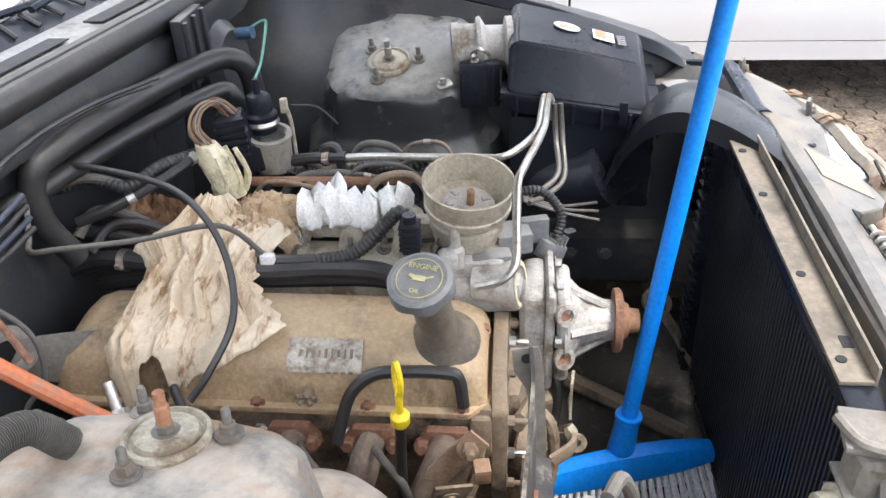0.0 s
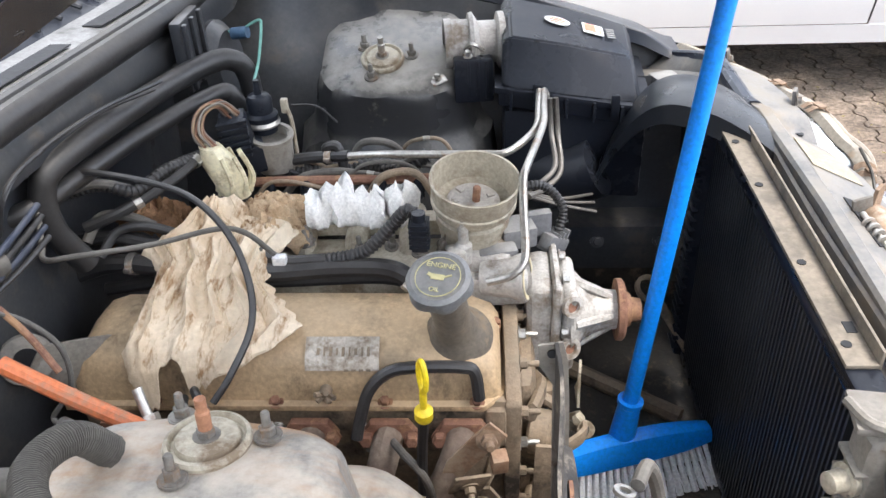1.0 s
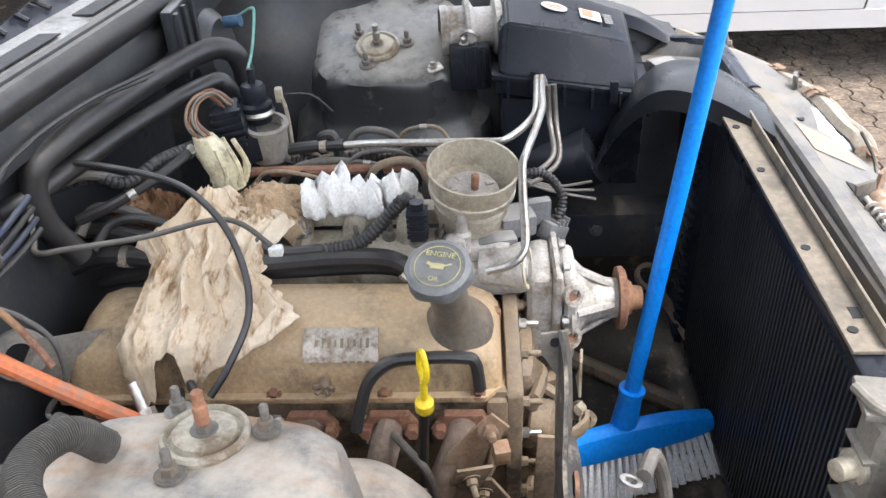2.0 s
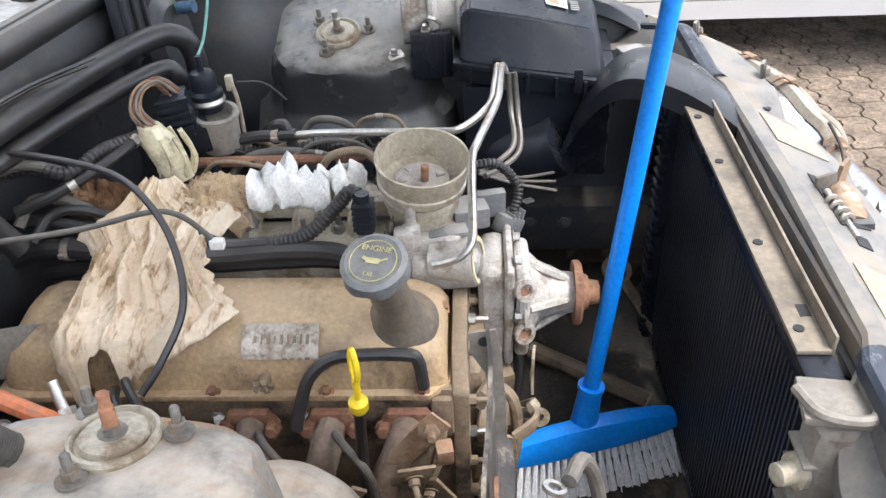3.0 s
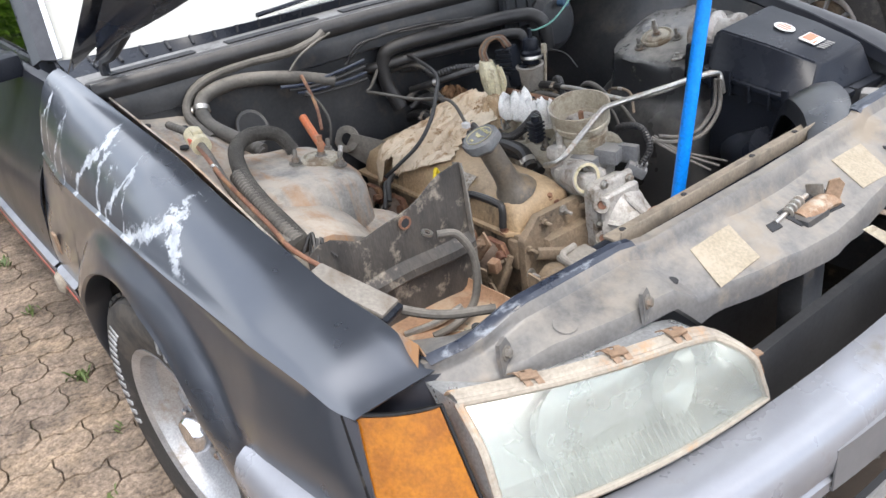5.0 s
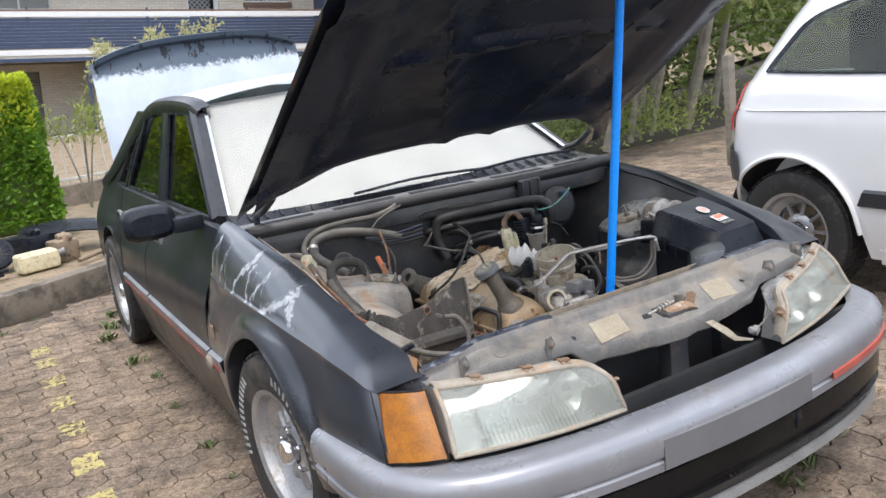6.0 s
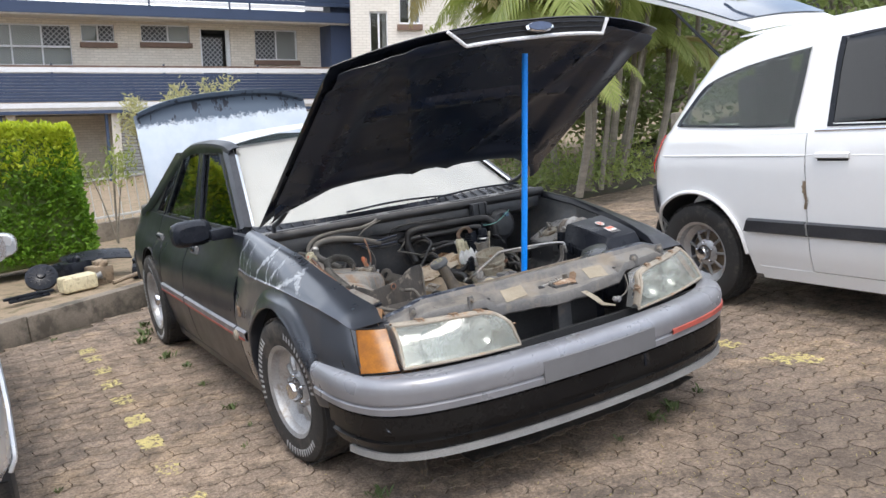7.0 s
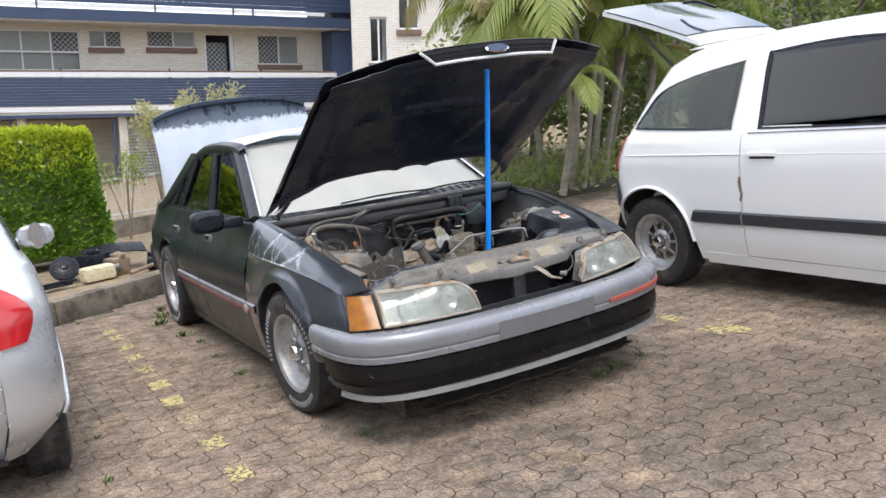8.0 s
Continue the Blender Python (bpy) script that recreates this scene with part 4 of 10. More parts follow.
# low vents in the skirt
bm = B()
for z in (0.325, 0.300):
    rows = [[Vector((1.012 - 0.16 * y * y, y, z)), Vector((1.014 - 0.16 * y * y, y, z + 0.008))] for y in frange(-0.42, 0.42, 0.07)]
    sheet(bm, rows, 0.004)
part("skirt_rib", bm, M_BUMPER, bumper)


def lamp_face(corners, nu, nv, bulge, roll_=0.0):
    """corners: outer top, inner top, inner bottom, outer bottom."""
    a, b, c, d = [Vector(p) for p in corners]
    rows = []
    for i in range(nv + 1):
        t = i / nv
        row = []
        for j in range(nu + 1):
            s_ = j / nu
            p = (a.lerp(b, s_)).lerp(d.lerp(c, s_), t)
            row.append(p + Vector((bulge * math.sin(math.pi * s_) + roll_ * (math.sin(0.5 * math.pi * min(1.0, t * 2.2)) - t), 0, 0)))
        rows.append(row)
    return rows


def outline(rows):
    return rows[0] + [r[-1] for r in rows[1:]] + rows[-1][-2::-1] + [r[0] for r in rows[-2:0:-1]]


for s in (-1, 1):
    def Q(x, y, z):
        return Vector((x, s * y, z))
    hl = [Q(0.730, 0.712, 0.692), Q(0.892, 0.345, 0.700), Q(0.930, 0.296, 0.560), Q(0.838, 0.738, 0.562)]
    if s > 0:
        hl[0], hl[3] = Q(0.690, 0.790, 0.690), Q(0.775, 0.822, 0.560)
    face = lamp_face(hl, 16, 12, 0.020, 0.030)
    # round the inner top corner
    for i in range(6):
        for j in range(5):
            k = (6 - i) * (5 - j) / 30
            face[i][-1 - j] += Q(-0.010, 0.016, -0.018) * k * k
    head = part("headlamp", sheet(B(), face, 0.004), M_LENS, sedan, "cloudy weathered headlamp lens")
    head.visible_shadow = False
    rim = outline(face)
    bm = B()
    tube(bm, [p + Vector((-0.005, 0, 0.002)) for p in rim] + [rim[0] + Vector((-0.005, 0, 0.002))], 0.0065, 8, 1)
    part("bezel", bm, M_BEZEL, head, "chalky beige lamp bezel")
    bm = B()
    back = [[p + Vector((-0.075, 0, 0.0)) for p in r] for r in face]
    sheet(bm, back, 0.004)
    ring = [p + Vector((-0.006, 0, 0)) for p in rim]
    ring2 = [p + Vector((-0.08, 0, 0)) for p in rim]
    loft(bm, [ring, ring2], cap=False)
    part("reflector", bm, M_REFL, head)
    for yc, r in ((0.60, 0.055), (0.43, 0.052)):
        bm = B()
        lathe(bm, [(r * 1.1, 0.02), (r * 0.8, 0.0), (r * 0.4, -0.014), (0.008, -0.016)], axis(Q(0.775 + (0.60 - yc) * 0.42, yc, 0.625), (1, -0.25 * s, 0.1)), 20, False)
        part("lamp_bowl", bm, M_REFL, head)
    bm = B()
    for j in range(1, 40):
        s_ = j / 40
        a, b = Vector(hl[0]).lerp(hl[1], s_), Vector(hl[3]).lerp(hl[2], s_)
        if abs(a.y) < 0.45:
            continue
        off = Vector((0.022 * math.sin(math.pi * s_) - 0.006, 0, 0))
        tube(bm, [a.lerp(b, 0.62) + off, a.lerp(b, 0.93) + off], 0.0014, 5, 1)
    part("lens_flute", bm, M_LENS, head)
    # beige top flange with clips and two fixing tabs
    tops = [face[0][j] + Vector((-0.010, 0, 0.008)) for j in range(17)] + [face[i][-1] + Q(-0.010, -0.008, 0.004) for i in range(1, 12)]
    bm = B()
    sheet(bm, [[p + Vector((0.006, 0, -0.005)) for p in tops], [p + Vector((-0.002, 0, 0.003)) for p in tops], [p + Vector((-0.016, 0, 0.005)) for p in tops], [p + Vector((-0.026, 0, -0.006)) for p in tops]], 0.003)
    part("top_flange", bm, M_BEZEL, head)
    for j in (4, 9, 13, 22):
        bm = B()
        p, d = tops[j], (tops[j + 1] - tops[j - 1]).normalized()
        for o in (-0.008, 0.008):
            sheet(bm, [[p + d * (o + w) + Vector((a, 0, b)) for a, b in ((-0.032, 0.002), (-0.020, 0.010), (-0.004, 0.009), (0.006, 0.002), (0.010, -0.006))] for w in (-0.005, 0.005)], 0.002)
        box(bm, p + Vector((-0.006, 0, 0.009)), (0.014, 0.026, 0.004), 0.001, rotz(math.degrees(math.atan2(d.y, d.x)) - 90))
        part("clip", bm, M_CLIP, head, "rusted spring clip")
    for p in (Q(0.728, 0.622, 0.728), Q(0.797, 0.408, 0.733)):
        bm = B()
        loft(bm, [[p + (rotz(s * -25) @ Vector((a, b * w, c))) for a, c, w in ((0.001, -0.026, 1.0), (-0.001, 0.004, 1.0), (-0.004, 0.020, 0.62), (-0.010, 0.020, 0.62), (-0.007, 0.004, 1.0), (-0.004, -0.026, 1.0))] for b in (-0.018, 0.018)])
        box(bm, p + Vector((-0.018, 0, -0.024)), (0.036, 0.032, 0.005), 0.002, rotz(s * -25))
        part("fixing_tab", bm, M_SUPPORT, head)
        bm = B()
        bolt(bm, p + Vector((0.000, 0, 0.002)), (1, -s * 0.4, 0.15), 0.0075, 0.007)
        part("screw", bm, M_NUT, head)
    ind = lamp_face([Q(0.632, 0.838, 0.700), Q(0.708, 0.728, 0.692), Q(0.818, 0.748, 0.556), Q(0.735, 0.868, 0.556)], 8, 6, 0.012)
    if s > 0:
        ind = lamp_face([Q(0.560, 0.862, 0.700), Q(0.676, 0.803, 0.692), Q(0.762, 0.834, 0.556), Q(0.66, 0.90, 0.556)], 8, 6, 0.0)
    ilamp = part("indicator_lamp", sheet(B(), ind, 0.035), M_AMBER, sedan, "amber corner indicator lamp")
    rim = outline(ind)
    bm = B()
    tube(bm, rim + [rim[0]], 0.0035, 6, 1)
    part("indicator_seal", bm, M_BUMPER, ilamp)
    bm = B()
    sheet(bm, [[p + Vector((-0.04, -s * 0.02, 0)) for p in r] for r in lamp_face([Q(0.60, 0.85, 0.70), Q(0.71, 0.70, 0.70), Q(0.80, 0.72, 0.54), Q(0.60, 0.90, 0.54)], 4, 4, 0)], 0.01)
    part("lamp_mount", bm, M_PAINT, sedan)

# ---- wheels ----
def wheel_parts(m, parent, label="worn tyre on a dull alloy rim", letters=True, spokes=12):
    """m places the wheel: its z points outwards."""
    bm = B()
    prof = [(0.205, -0.09), (0.235, -0.098), (0.285, -0.104), (0.312, -0.092), (0.322, -0.06), (0.325, 0.0), (0.322, 0.06), (0.312, 0.092), (0.285, 0.104), (0.235, 0.098), (0.205, 0.09)]
    lathe(bm, prof, m, 56, cap=False)
    wheel = part("wheel", bm, M_TYRE, parent, label)
    bm = B()
    for i in range(46):
        a = 2 * math.pi * i / 46
        for zz, sh in ((-0.058, 0.05), (0.058, -0.05), (0.0, 0.02)):
            q = m @ Matrix.Rotation(a + sh, 4, "Z") @ Matrix.Translation((0.3245, 0, zz))
            box(bm, (0, 0, 0), (0.007, 0.030, 0.046), 0)
            for v in bm.verts[-8:]:
                v.co = q @ v.co
    part("tread_block", bm, M_TYRE, wheel)
    bm = B()
    lathe(bm, [(0.204, -0.085), (0.195, -0.08), (0.185, -0.02), (0.180, 0.06), (0.192, 0.085), (0.203, 0.090), (0.209, 0.094), (0.207, 0.084)], m, 48, cap=False)
    part("rim_barrel", bm, M_RIM, wheel)
    bm = B()
    lathe(bm, [(0.182, 0.055), (0.165, 0.035), (0.145, 0.020)], m, 48, cap=False)
    lathe(bm, [(0.086, 0.030), (0.070, 0.045), (0.050, 0.05), (0.0505, 0.045)], m, 40, cap=False)
    for i in range(spokes):
        q = m @ Matrix.Rotation(2 * math.pi * i / spokes, 4, "Z")
        ring = []
        sw = 12.0 / spokes if letters else 0.55
        for r, w_, z in ((0.082, 0.019 * sw, 0.030), (0.11, 0.016 * sw, 0.027), (0.148, 0.020 * sw, 0.020)):
            ring.append([q @ Vector((r, -w_, z)), q @ Vector((r, -w_ * 0.5, z + 0.012)), q @ Vector((r, w_ * 0.5, z + 0.012)), q @ Vector((r, w_, z)), q @ Vector((r, 0, z - 0.012))])
        loft(bm, ring)
    part("rim_face", bm, M_RIM, wheel)
    bm = B()
    lathe(bm, [(0.044, 0.045), (0.044, 0.075), (0.036, 0.088), (0.012, 0.092)], m, 28)
    part("hub_cap", bm, M_CHROME, wheel)
    bm = B()
    lathe(bm, [(0.13, -0.03), (0.13, 0.002)], m, 32)
    part("brake_disc", bm, M_IRON, wheel)
    for i in range(5):
        bm = B()
        q = m @ Matrix.Rotation(2 * math.pi * (i + 0.3) / 5, 4, "Z") @ Matrix.Translation((0.064, 0, 0.044))
        lathe(bm, [(0.010, 0), (0.010, 0.014), (0.006, 0.018)], q, 6)
        part("wheel_nut", bm, M_CHROME, wheel)
    if not letters:
        return wheel
    # raised white lettering reduced to plain bars
    for k0 in (0.2, 2.3, 4.4):
        bm = B()
        for i in range(13):
            q = m @ Matrix.Rotation(k0 + i * 0.095, 4, "Z") @ Matrix.Translation((0.270, 0, 0.1020))
            box(bm, (0, 0, 0), (0.030, 0.011, 0.004), 0)
            for v in bm.verts[-8:]:
                v.co = q @ v.co
        tagged(part("sidewall_bar", bm, M_TYRE_INK, wheel), kind="stuff")
    return wheel


for (x, s, turn) in ((0.0, -1, 5), (0.0, 1, 5), (-2.79, -1, 0), (-2.79, 1, 0)):
    m = Matrix.Translation((x, s * 0.82, 0.322)) @ Matrix.Rotation(radians(turn), 4, "Z") @ Vector((0, s, 0)).to_track_quat("Z", "Y").to_matrix().to_4x4()
    wheel_parts(m, sedan)
for s in (-1, 1):
    for cx in (0.0, -2.79):
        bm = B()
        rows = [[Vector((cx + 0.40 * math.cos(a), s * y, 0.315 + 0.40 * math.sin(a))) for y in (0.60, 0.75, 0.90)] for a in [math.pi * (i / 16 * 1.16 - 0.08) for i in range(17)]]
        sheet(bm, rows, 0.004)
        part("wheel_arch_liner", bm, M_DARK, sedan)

# ---- raised bonnet ----
BA = radians(31.6)
BD, BN = Vector((math.cos(BA), 0, math.sin(BA))), Vector((-math.sin(BA), 0, math.cos(BA)))
BH = Vector((-0.460, 0.0, 0.988))
BW = 0.788                               # half the bonnet's width


def bon(u, v, h=0.0):
    """u: 0 rear edge, 1 front edge; v across in metres; h: off the skin."""
    k = min(1.0, abs(v) / BW)
    u0, u1 = 0.345 * (1 - k ** 6.0), 1.305 + 0.135 * (1 - k ** 2.4)
    d = u0 + (u1 - u0) * u
    crown = (0.026 - 0.012 * (1 - u)) * (1 - k * k) - 0.10 * max(0.0, u - 0.88) ** 1.3 * 3 * (1 - 0.5 * k)
    return BH + BD * d + BN * (crown + h + 0.02 * u * v / BW) + Vector((0, v, 0))


M_BONNET = mat("polished_dark_bonnet_paint", (0.014, 0.017, 0.026), (0.024, 0.028, 0.040), 0.2, 0.0, 3, 160, 0.0, coat=1.0, rvar=0.06, gr=0.05)
bonnet = part("bonnet", sheet(B(), [[bon(u / 16, v) for v in [BW * i / 14 for i in range(-14, 15)]] for u in range(17)], 0.003), M_BONNET, sedan, "raised dark bonnet held up by a broom handle")
vs_ = [0.760 * i / 16 for i in range(-16, 17)]


def inner_h(u, v):
    """The stamped inner panel: deep along ribs, shallow between."""
    a = abs(v)
    rib = max(max(0, 1 - abs(a - 0.62) / 0.10), max(0, 1 - abs(u - 0.07) / 0.07), max(0, 1 - abs(u - 0.93) / 0.07),
              max(0, 1 - abs(a - (0.10 + 0.42 * u)) / 0.055), max(0, 1 - abs(u - 0.55) / 0.035) * (1 if a < 0.5 else 0))
    return -0.016 - 0.022 * min(1.0, rib * 1.6)


part("bonnet_inner_panel", sheet(B(), [[bon(0.015 + 0.96 * u / 40, v, inner_h(0.015 + 0.96 * u / 40, v)) for v in vs_] for u in range(41)], 0.002), M_BONNET_IN, bonnet, "dusty black stamped inner panel")
# slots are thin dark boxes; their inner shade is only colour
for sv in (-1, 1):
    for i in range(7):
        u = 0.16 + 0.10 * i
        v = sv * (0.10 + 0.42 * u)
        bm = B()
        p = bon(u, v, -0.041)
        box(bm, p, (0.05, 0.012, 0.004), 0.0015, (Matrix.Rotation(-BA, 3, "Y") @ rotz(sv * 20)))
        part("panel_slot", bm, M_DARK, bonnet)
for i in range(8):
    bm = B()
    box(bm, bon(0.55, -0.42 + 0.12 * i, -0.041), (0.012, 0.06, 0.004), 0.0015, Matrix.Rotation(-BA, 3, "Y"))
    part("panel_slot", bm, M_DARK, bonnet)
# grille at the nose of the bonnet
def nose_pt(y, k):
    """A point on the shallow grille: k 0 at the bonnet's edge, 1 at its lower rim."""
    return bon(1.0, y * (1 - 0.14 * k) + 0.030 * k, -0.010 - 0.050 * k) + BD * (0.004 - 0.045 * k)


g_in = [[nose_pt(y, k) for y in frange(-0.36, 0.42, 0.06)] for k in (0.05, 0.5, 1.0)]
grille = part("grille", sheet(B(), g_in, 0.008), M_DARK, sedan)
bm = B()
edge = [g_in[0][0], g_in[1][0]] + g_in[2] + [g_in[1][-1], g_in[0][-1]]
tube(bm, [p + BD * 0.006 for p in edge], 0.0075, 8, 1)
part("grille_surround", bm, M_RAIL, grille, "pale grille surround")
for k in (0.3, 0.6):
    part("grille_bar", tube(B(), [nose_pt(y, k) + BD * 0.006 for y in frange(-0.34, 0.40, 0.067)], 0.003, 6, 1), M_PLASTIC, grille)
bm = B()
mo = Matrix.Translation(nose_pt(0.035, 0.55) + BD * 0.012) @ Matrix.Rotation(-BA, 4, "Y") @ Matrix.Rotation(radians(90), 4, "Y") @ Matrix.Diagonal((0.46, 1.30, 1, 1))
lathe(bm, [(0.05, 0), (0.05, 0.006), (0.044, 0.010)], mo, 28)
part("emblem", bm, M_CHROME, grille)
bm = B()
lathe(bm, [(0.042, 0.0095), (0.042, 0.012)], mo, 28)
part("emblem_centre", bm, M_NAVY, grille)
# rubber seal beads and hinges
for s in (-1, 1):
    bm = B()
    tube(bm, [(-0.50, s * 0.70, 0.93), (-0.49, s * 0.70, 0.985), (-0.40, s * 0.70, 1.015), (-0.30, s * 0.69, 1.07)], 0.012, 8)
    part("hinge", bm, M_PAINT_IN, bonnet)

# ---- engine bay: body metal ----
def apron(s):
    rows = []
    for x in frange(-0.46, 0.64, 0.05):
        zt = wing_top(x) - 0.03
        if s < 0:
            p = smooth(x, [(-0.46, 0.850), (-0.25, 0.815), (-0.05, 0.780), (0.20, 0.758), (0.40, 0.72), (0.64, 0.66)])
            q = smooth(x, [(-0.46, 0.830), (-0.28, 0.770), (-0.12, 0.745), (0.15, 0.735), (0.28, 0.70), (0.64, 0.56)])
            front = ((0.735, zt), (0.722, zt - 0.04), (0.705, 0.745), (0.690, 0.70), (0.680, 0.65), (0.676, 0.58), (0.674, 0.52), (0.672, 0.46), (0.670, 0.40), (0.668, 0.30))
            prof = front if x > 0.27 else ((0.735, zt), (0.722, zt - 0.04), (0.700, p + 0.012), (0.66, p), (0.60, p - 0.008), (0.54, q), (0.505, q - 0.03), (0.49, q - 0.14), (0.48, 0.45), (0.48, 0.30))
        else:
            prof = ((0.735, zt), (0.72, zt - 0.05), (0.66, min(zt - 0.08, 0.77)), (0.60, 0.70), (0.57, 0.55), (0.55, 0.38), (0.54, 0.30))
        rows.append([Vector((x, s * y, z + (0.005 * noise.noise(Vector((x * 9, y * 9, 3))) if y < 0.71 else 0))) for y, z in prof])
    return sheet(B(), rows, 0.004)


part("inner_wing", apron(-1), M_TOWER, sedan, "dust-covered grey inner wing")
part("inner_wing", apron(1), M_PAINT_IN, sedan)


def lean(cx, cy, deg):
    """Tilt about the fore-and-aft line through a tower's top."""
    c = Matrix.Translation((cx, cy, 0.766))
    return c @ Matrix.Rotation(radians(deg), 4, "X") @ c.inverted()


def tower(cx, cy, m, k=1.0, wide=1.0):
    bm, rings = B(), []
    for z, rx, ry, p in ((0.766, 0.04, 0.04, 2), (0.767, 0.075, 0.085, 2.2), (0.766, 0.112, 0.118, 2.6), (0.762, 0.134, 0.136, 3.0), (0.752, 0.148, 0.146, 3.4), (0.735, 0.156, 0.151, 3.6), (0.70, 0.164, 0.155, 3.6), (0.665, 0.172, 0.158, 3.4), (0.640, 0.180, 0.162, 3.2), (0.618, 0.205, 0.176, 3), (0.50, 0.225, 0.19, 3), (0.28, 0.26, 0.20, 3)):
        ring = []
        for j in range(72):
            a = 2 * math.pi * j / 72
            x = cx + k * wide * rx * math.copysign(abs(math.cos(a)) ** (2 / p), math.cos(a))
            y = cy + k * ry * math.copysign(abs(math.sin(a)) ** (2 / p), math.sin(a))
            # pressed ribs down the wall and shallow dents on the top
            dent = 0.006 * noise.noise(Vector((x * 11, y * 11, z * 4))) + 0.004 * noise.noise(Vector((x * 24, y * 24, z * 9)))
            rib = 0.004 * math.cos(9 * a) if 0.63 < z < 0.745 else 0.0
            v = Vector((x + rib * math.cos(a), y + rib * math.sin(a), z + dent))
            w = max(0.0, min(1.0, (z - 0.55) / 0.15))
            ring.append(v.lerp(m @ v, w))
        rings.append(ring)
    return loft(bm, rings)


def tower_top(cx, cy, parent, rust, k, m):
    def put(name, bm, mt, label=""):
        bm.transform(m)
        part(name, bm, mt, parent, label)
    bm = B()
    lathe(bm, [(0.063 * k, -0.004), (0.066 * k, 0.004), (0.063 * k, 0.008), (0.058 * k, 0.009), (0.054 * k, 0.003), (0.050 * k, 0.003), (0.046 * k, 0.009), (0.030 * k, 0.011), (0.018 * k, 0.010)], axis((cx, cy, 0.768), (0, 0, 1)), 44)
    put("strut_bearing", bm, M_ALU_TAN, "dusty strut bearing plate")
    bm = B()
    bolt(bm, (cx, cy, 0.777), (0, 0, 1), 0.014 * k, 0.014 * k)
    put("strut_nut", bm, M_NUT)
    bm = B()
    lathe(bm, [(0.0105 * k, 0.784), (0.011 * k, 0.806), (0.0085 * k, 0.808), (0.0085 * k, 0.822)], Matrix.Translation((cx, cy, 0)), 14)
    put("strut_rod", bm, rust, "rusted rod end")
    for q in range(3):
        a = radians(12 + 120 * q)
        p = Vector((cx + 0.088 * k * math.cos(a), cy + 0.082 * k * math.sin(a), 0.767))
        bm = B()
        lathe(bm, [(0.022 * k, 0), (0.022 * k, 0.003), (0.013 * k, 0.004)], axis(p, (0, 0, 1)), 18)
        bolt(bm, p + Vector((0, 0, 0.002)), (0, 0, 1), 0.013 * k, 0.017 * k, 0.024 * k)
        put("stud_nut", bm, M_NUT)


LEAN_R, LEAN_L = lean(-0.033, -0.452, -7), lean(0.042, 0.562, 17)
tow_r = part("strut_tower", tower(-0.052, -0.545, LEAN_R, 1.0, 1.04), M_TOWER, sedan, "dusty grey strut tower")
tower_top(-0.033, -0.452, tow_r, M_ROD, 0.66, LEAN_R)
tow_l = part("strut_tower", tower(0.055, 0.605, LEAN_L, 0.97), M_TOWER_L, sedan, "dusty black strut tower")
tower_top(0.036, 0.558, tow_l, M_STEEL, 0.66, LEAN_L)
# lower seat bulging out in front of the right tower
bm, rings = B(), []
for z, r in ((0.664, 0.02), (0.662, 0.055), (0.648, 0.085), (0.618, 0.104), (0.56, 0.118), (0.40, 0.13), (0.28, 0.13)):
    rings.append([Vector((0.085 + r * 1.05 * math.cos(a), -0.452 + r * 0.95 * math.sin(a), z - 0.10 * max(0, r * math.cos(a)) + 0.005 * noise.noise(Vector((12 * math.cos(a) * r, 12 * math.sin(a) * r, z * 6))))) for a in [2 * math.pi * j / 40 for j in range(40)]])
loft(bm, rings)
part("spring_seat", bm, M_TOWER, tow_r, "lower dusty pressing in front of the tower")

rows = [[Vector((-0.45 + 0.05 * math.cos(1.6 * y) - 0.03 * (k == 0), y, z)) for y in frange(-0.74, 0.74, 0.08)] for k, z in enumerate((0.25, 0.5, 0.7, 0.82, 0.925))]
part("firewall", sheet(B(), rows, 0.006), M_PAINT_IN, sedan)


def cowl_x(y):
    return smooth(y, [(-0.78, -0.435), (-0.5, -0.405), (-0.06, -0.365), (0.35, -0.285), (0.62, -0.262), (0.78, -0.29)])


ys = frange(-0.76, 0.76, 0.076)
rows = [[Vector((cowl_x(y) - 0.16 * k, y, 0.930 + (0.0, 0.016, 0.010, 0.02)[i])) for y in ys] for i, k in enumerate((0, 0.1, 0.55, 1.0))]
cowl = part("cowl_panel", sheet(B(), rows, 0.005), M_COWL, sedan, "grey scuttle panel under the windscreen")
bm = B()
tube(bm, [(cowl_x(y) + 0.004, y, 0.938) for y in ys], 0.017, 10, 2, flat=1.3)
tube(bm, [(cowl_x(y) - 0.026, y, 0.948) for y in ys], 0.010, 8, 2)
part("bonnet_seal", bm, M_RUBBER, cowl, "long black rubber seal")
bm = B()
rows = [[Vector((cowl_x(y) + dx, y, z)) for y in ys] for dx, z in ((0.0, 0.926), (0.012, 0.90), (0.006, 0.86), (-0.05, 0.84))]
sheet(bm, rows, 0.004)
part("firewall_flange", bm, M_PAINT_IN, cowl)
part("cowl_edge", sheet(B(), [[Vector((cowl_x(y) + dx, y, z)) for y in ys] for dx, z in ((-0.036, 0.940), (-0.040, 0.951), (-0.075, 0.955), (-0.108, 0.956), (-0.112, 0.948))], 0.003), M_STRIP, cowl, "chalky pale edge of the scuttle")
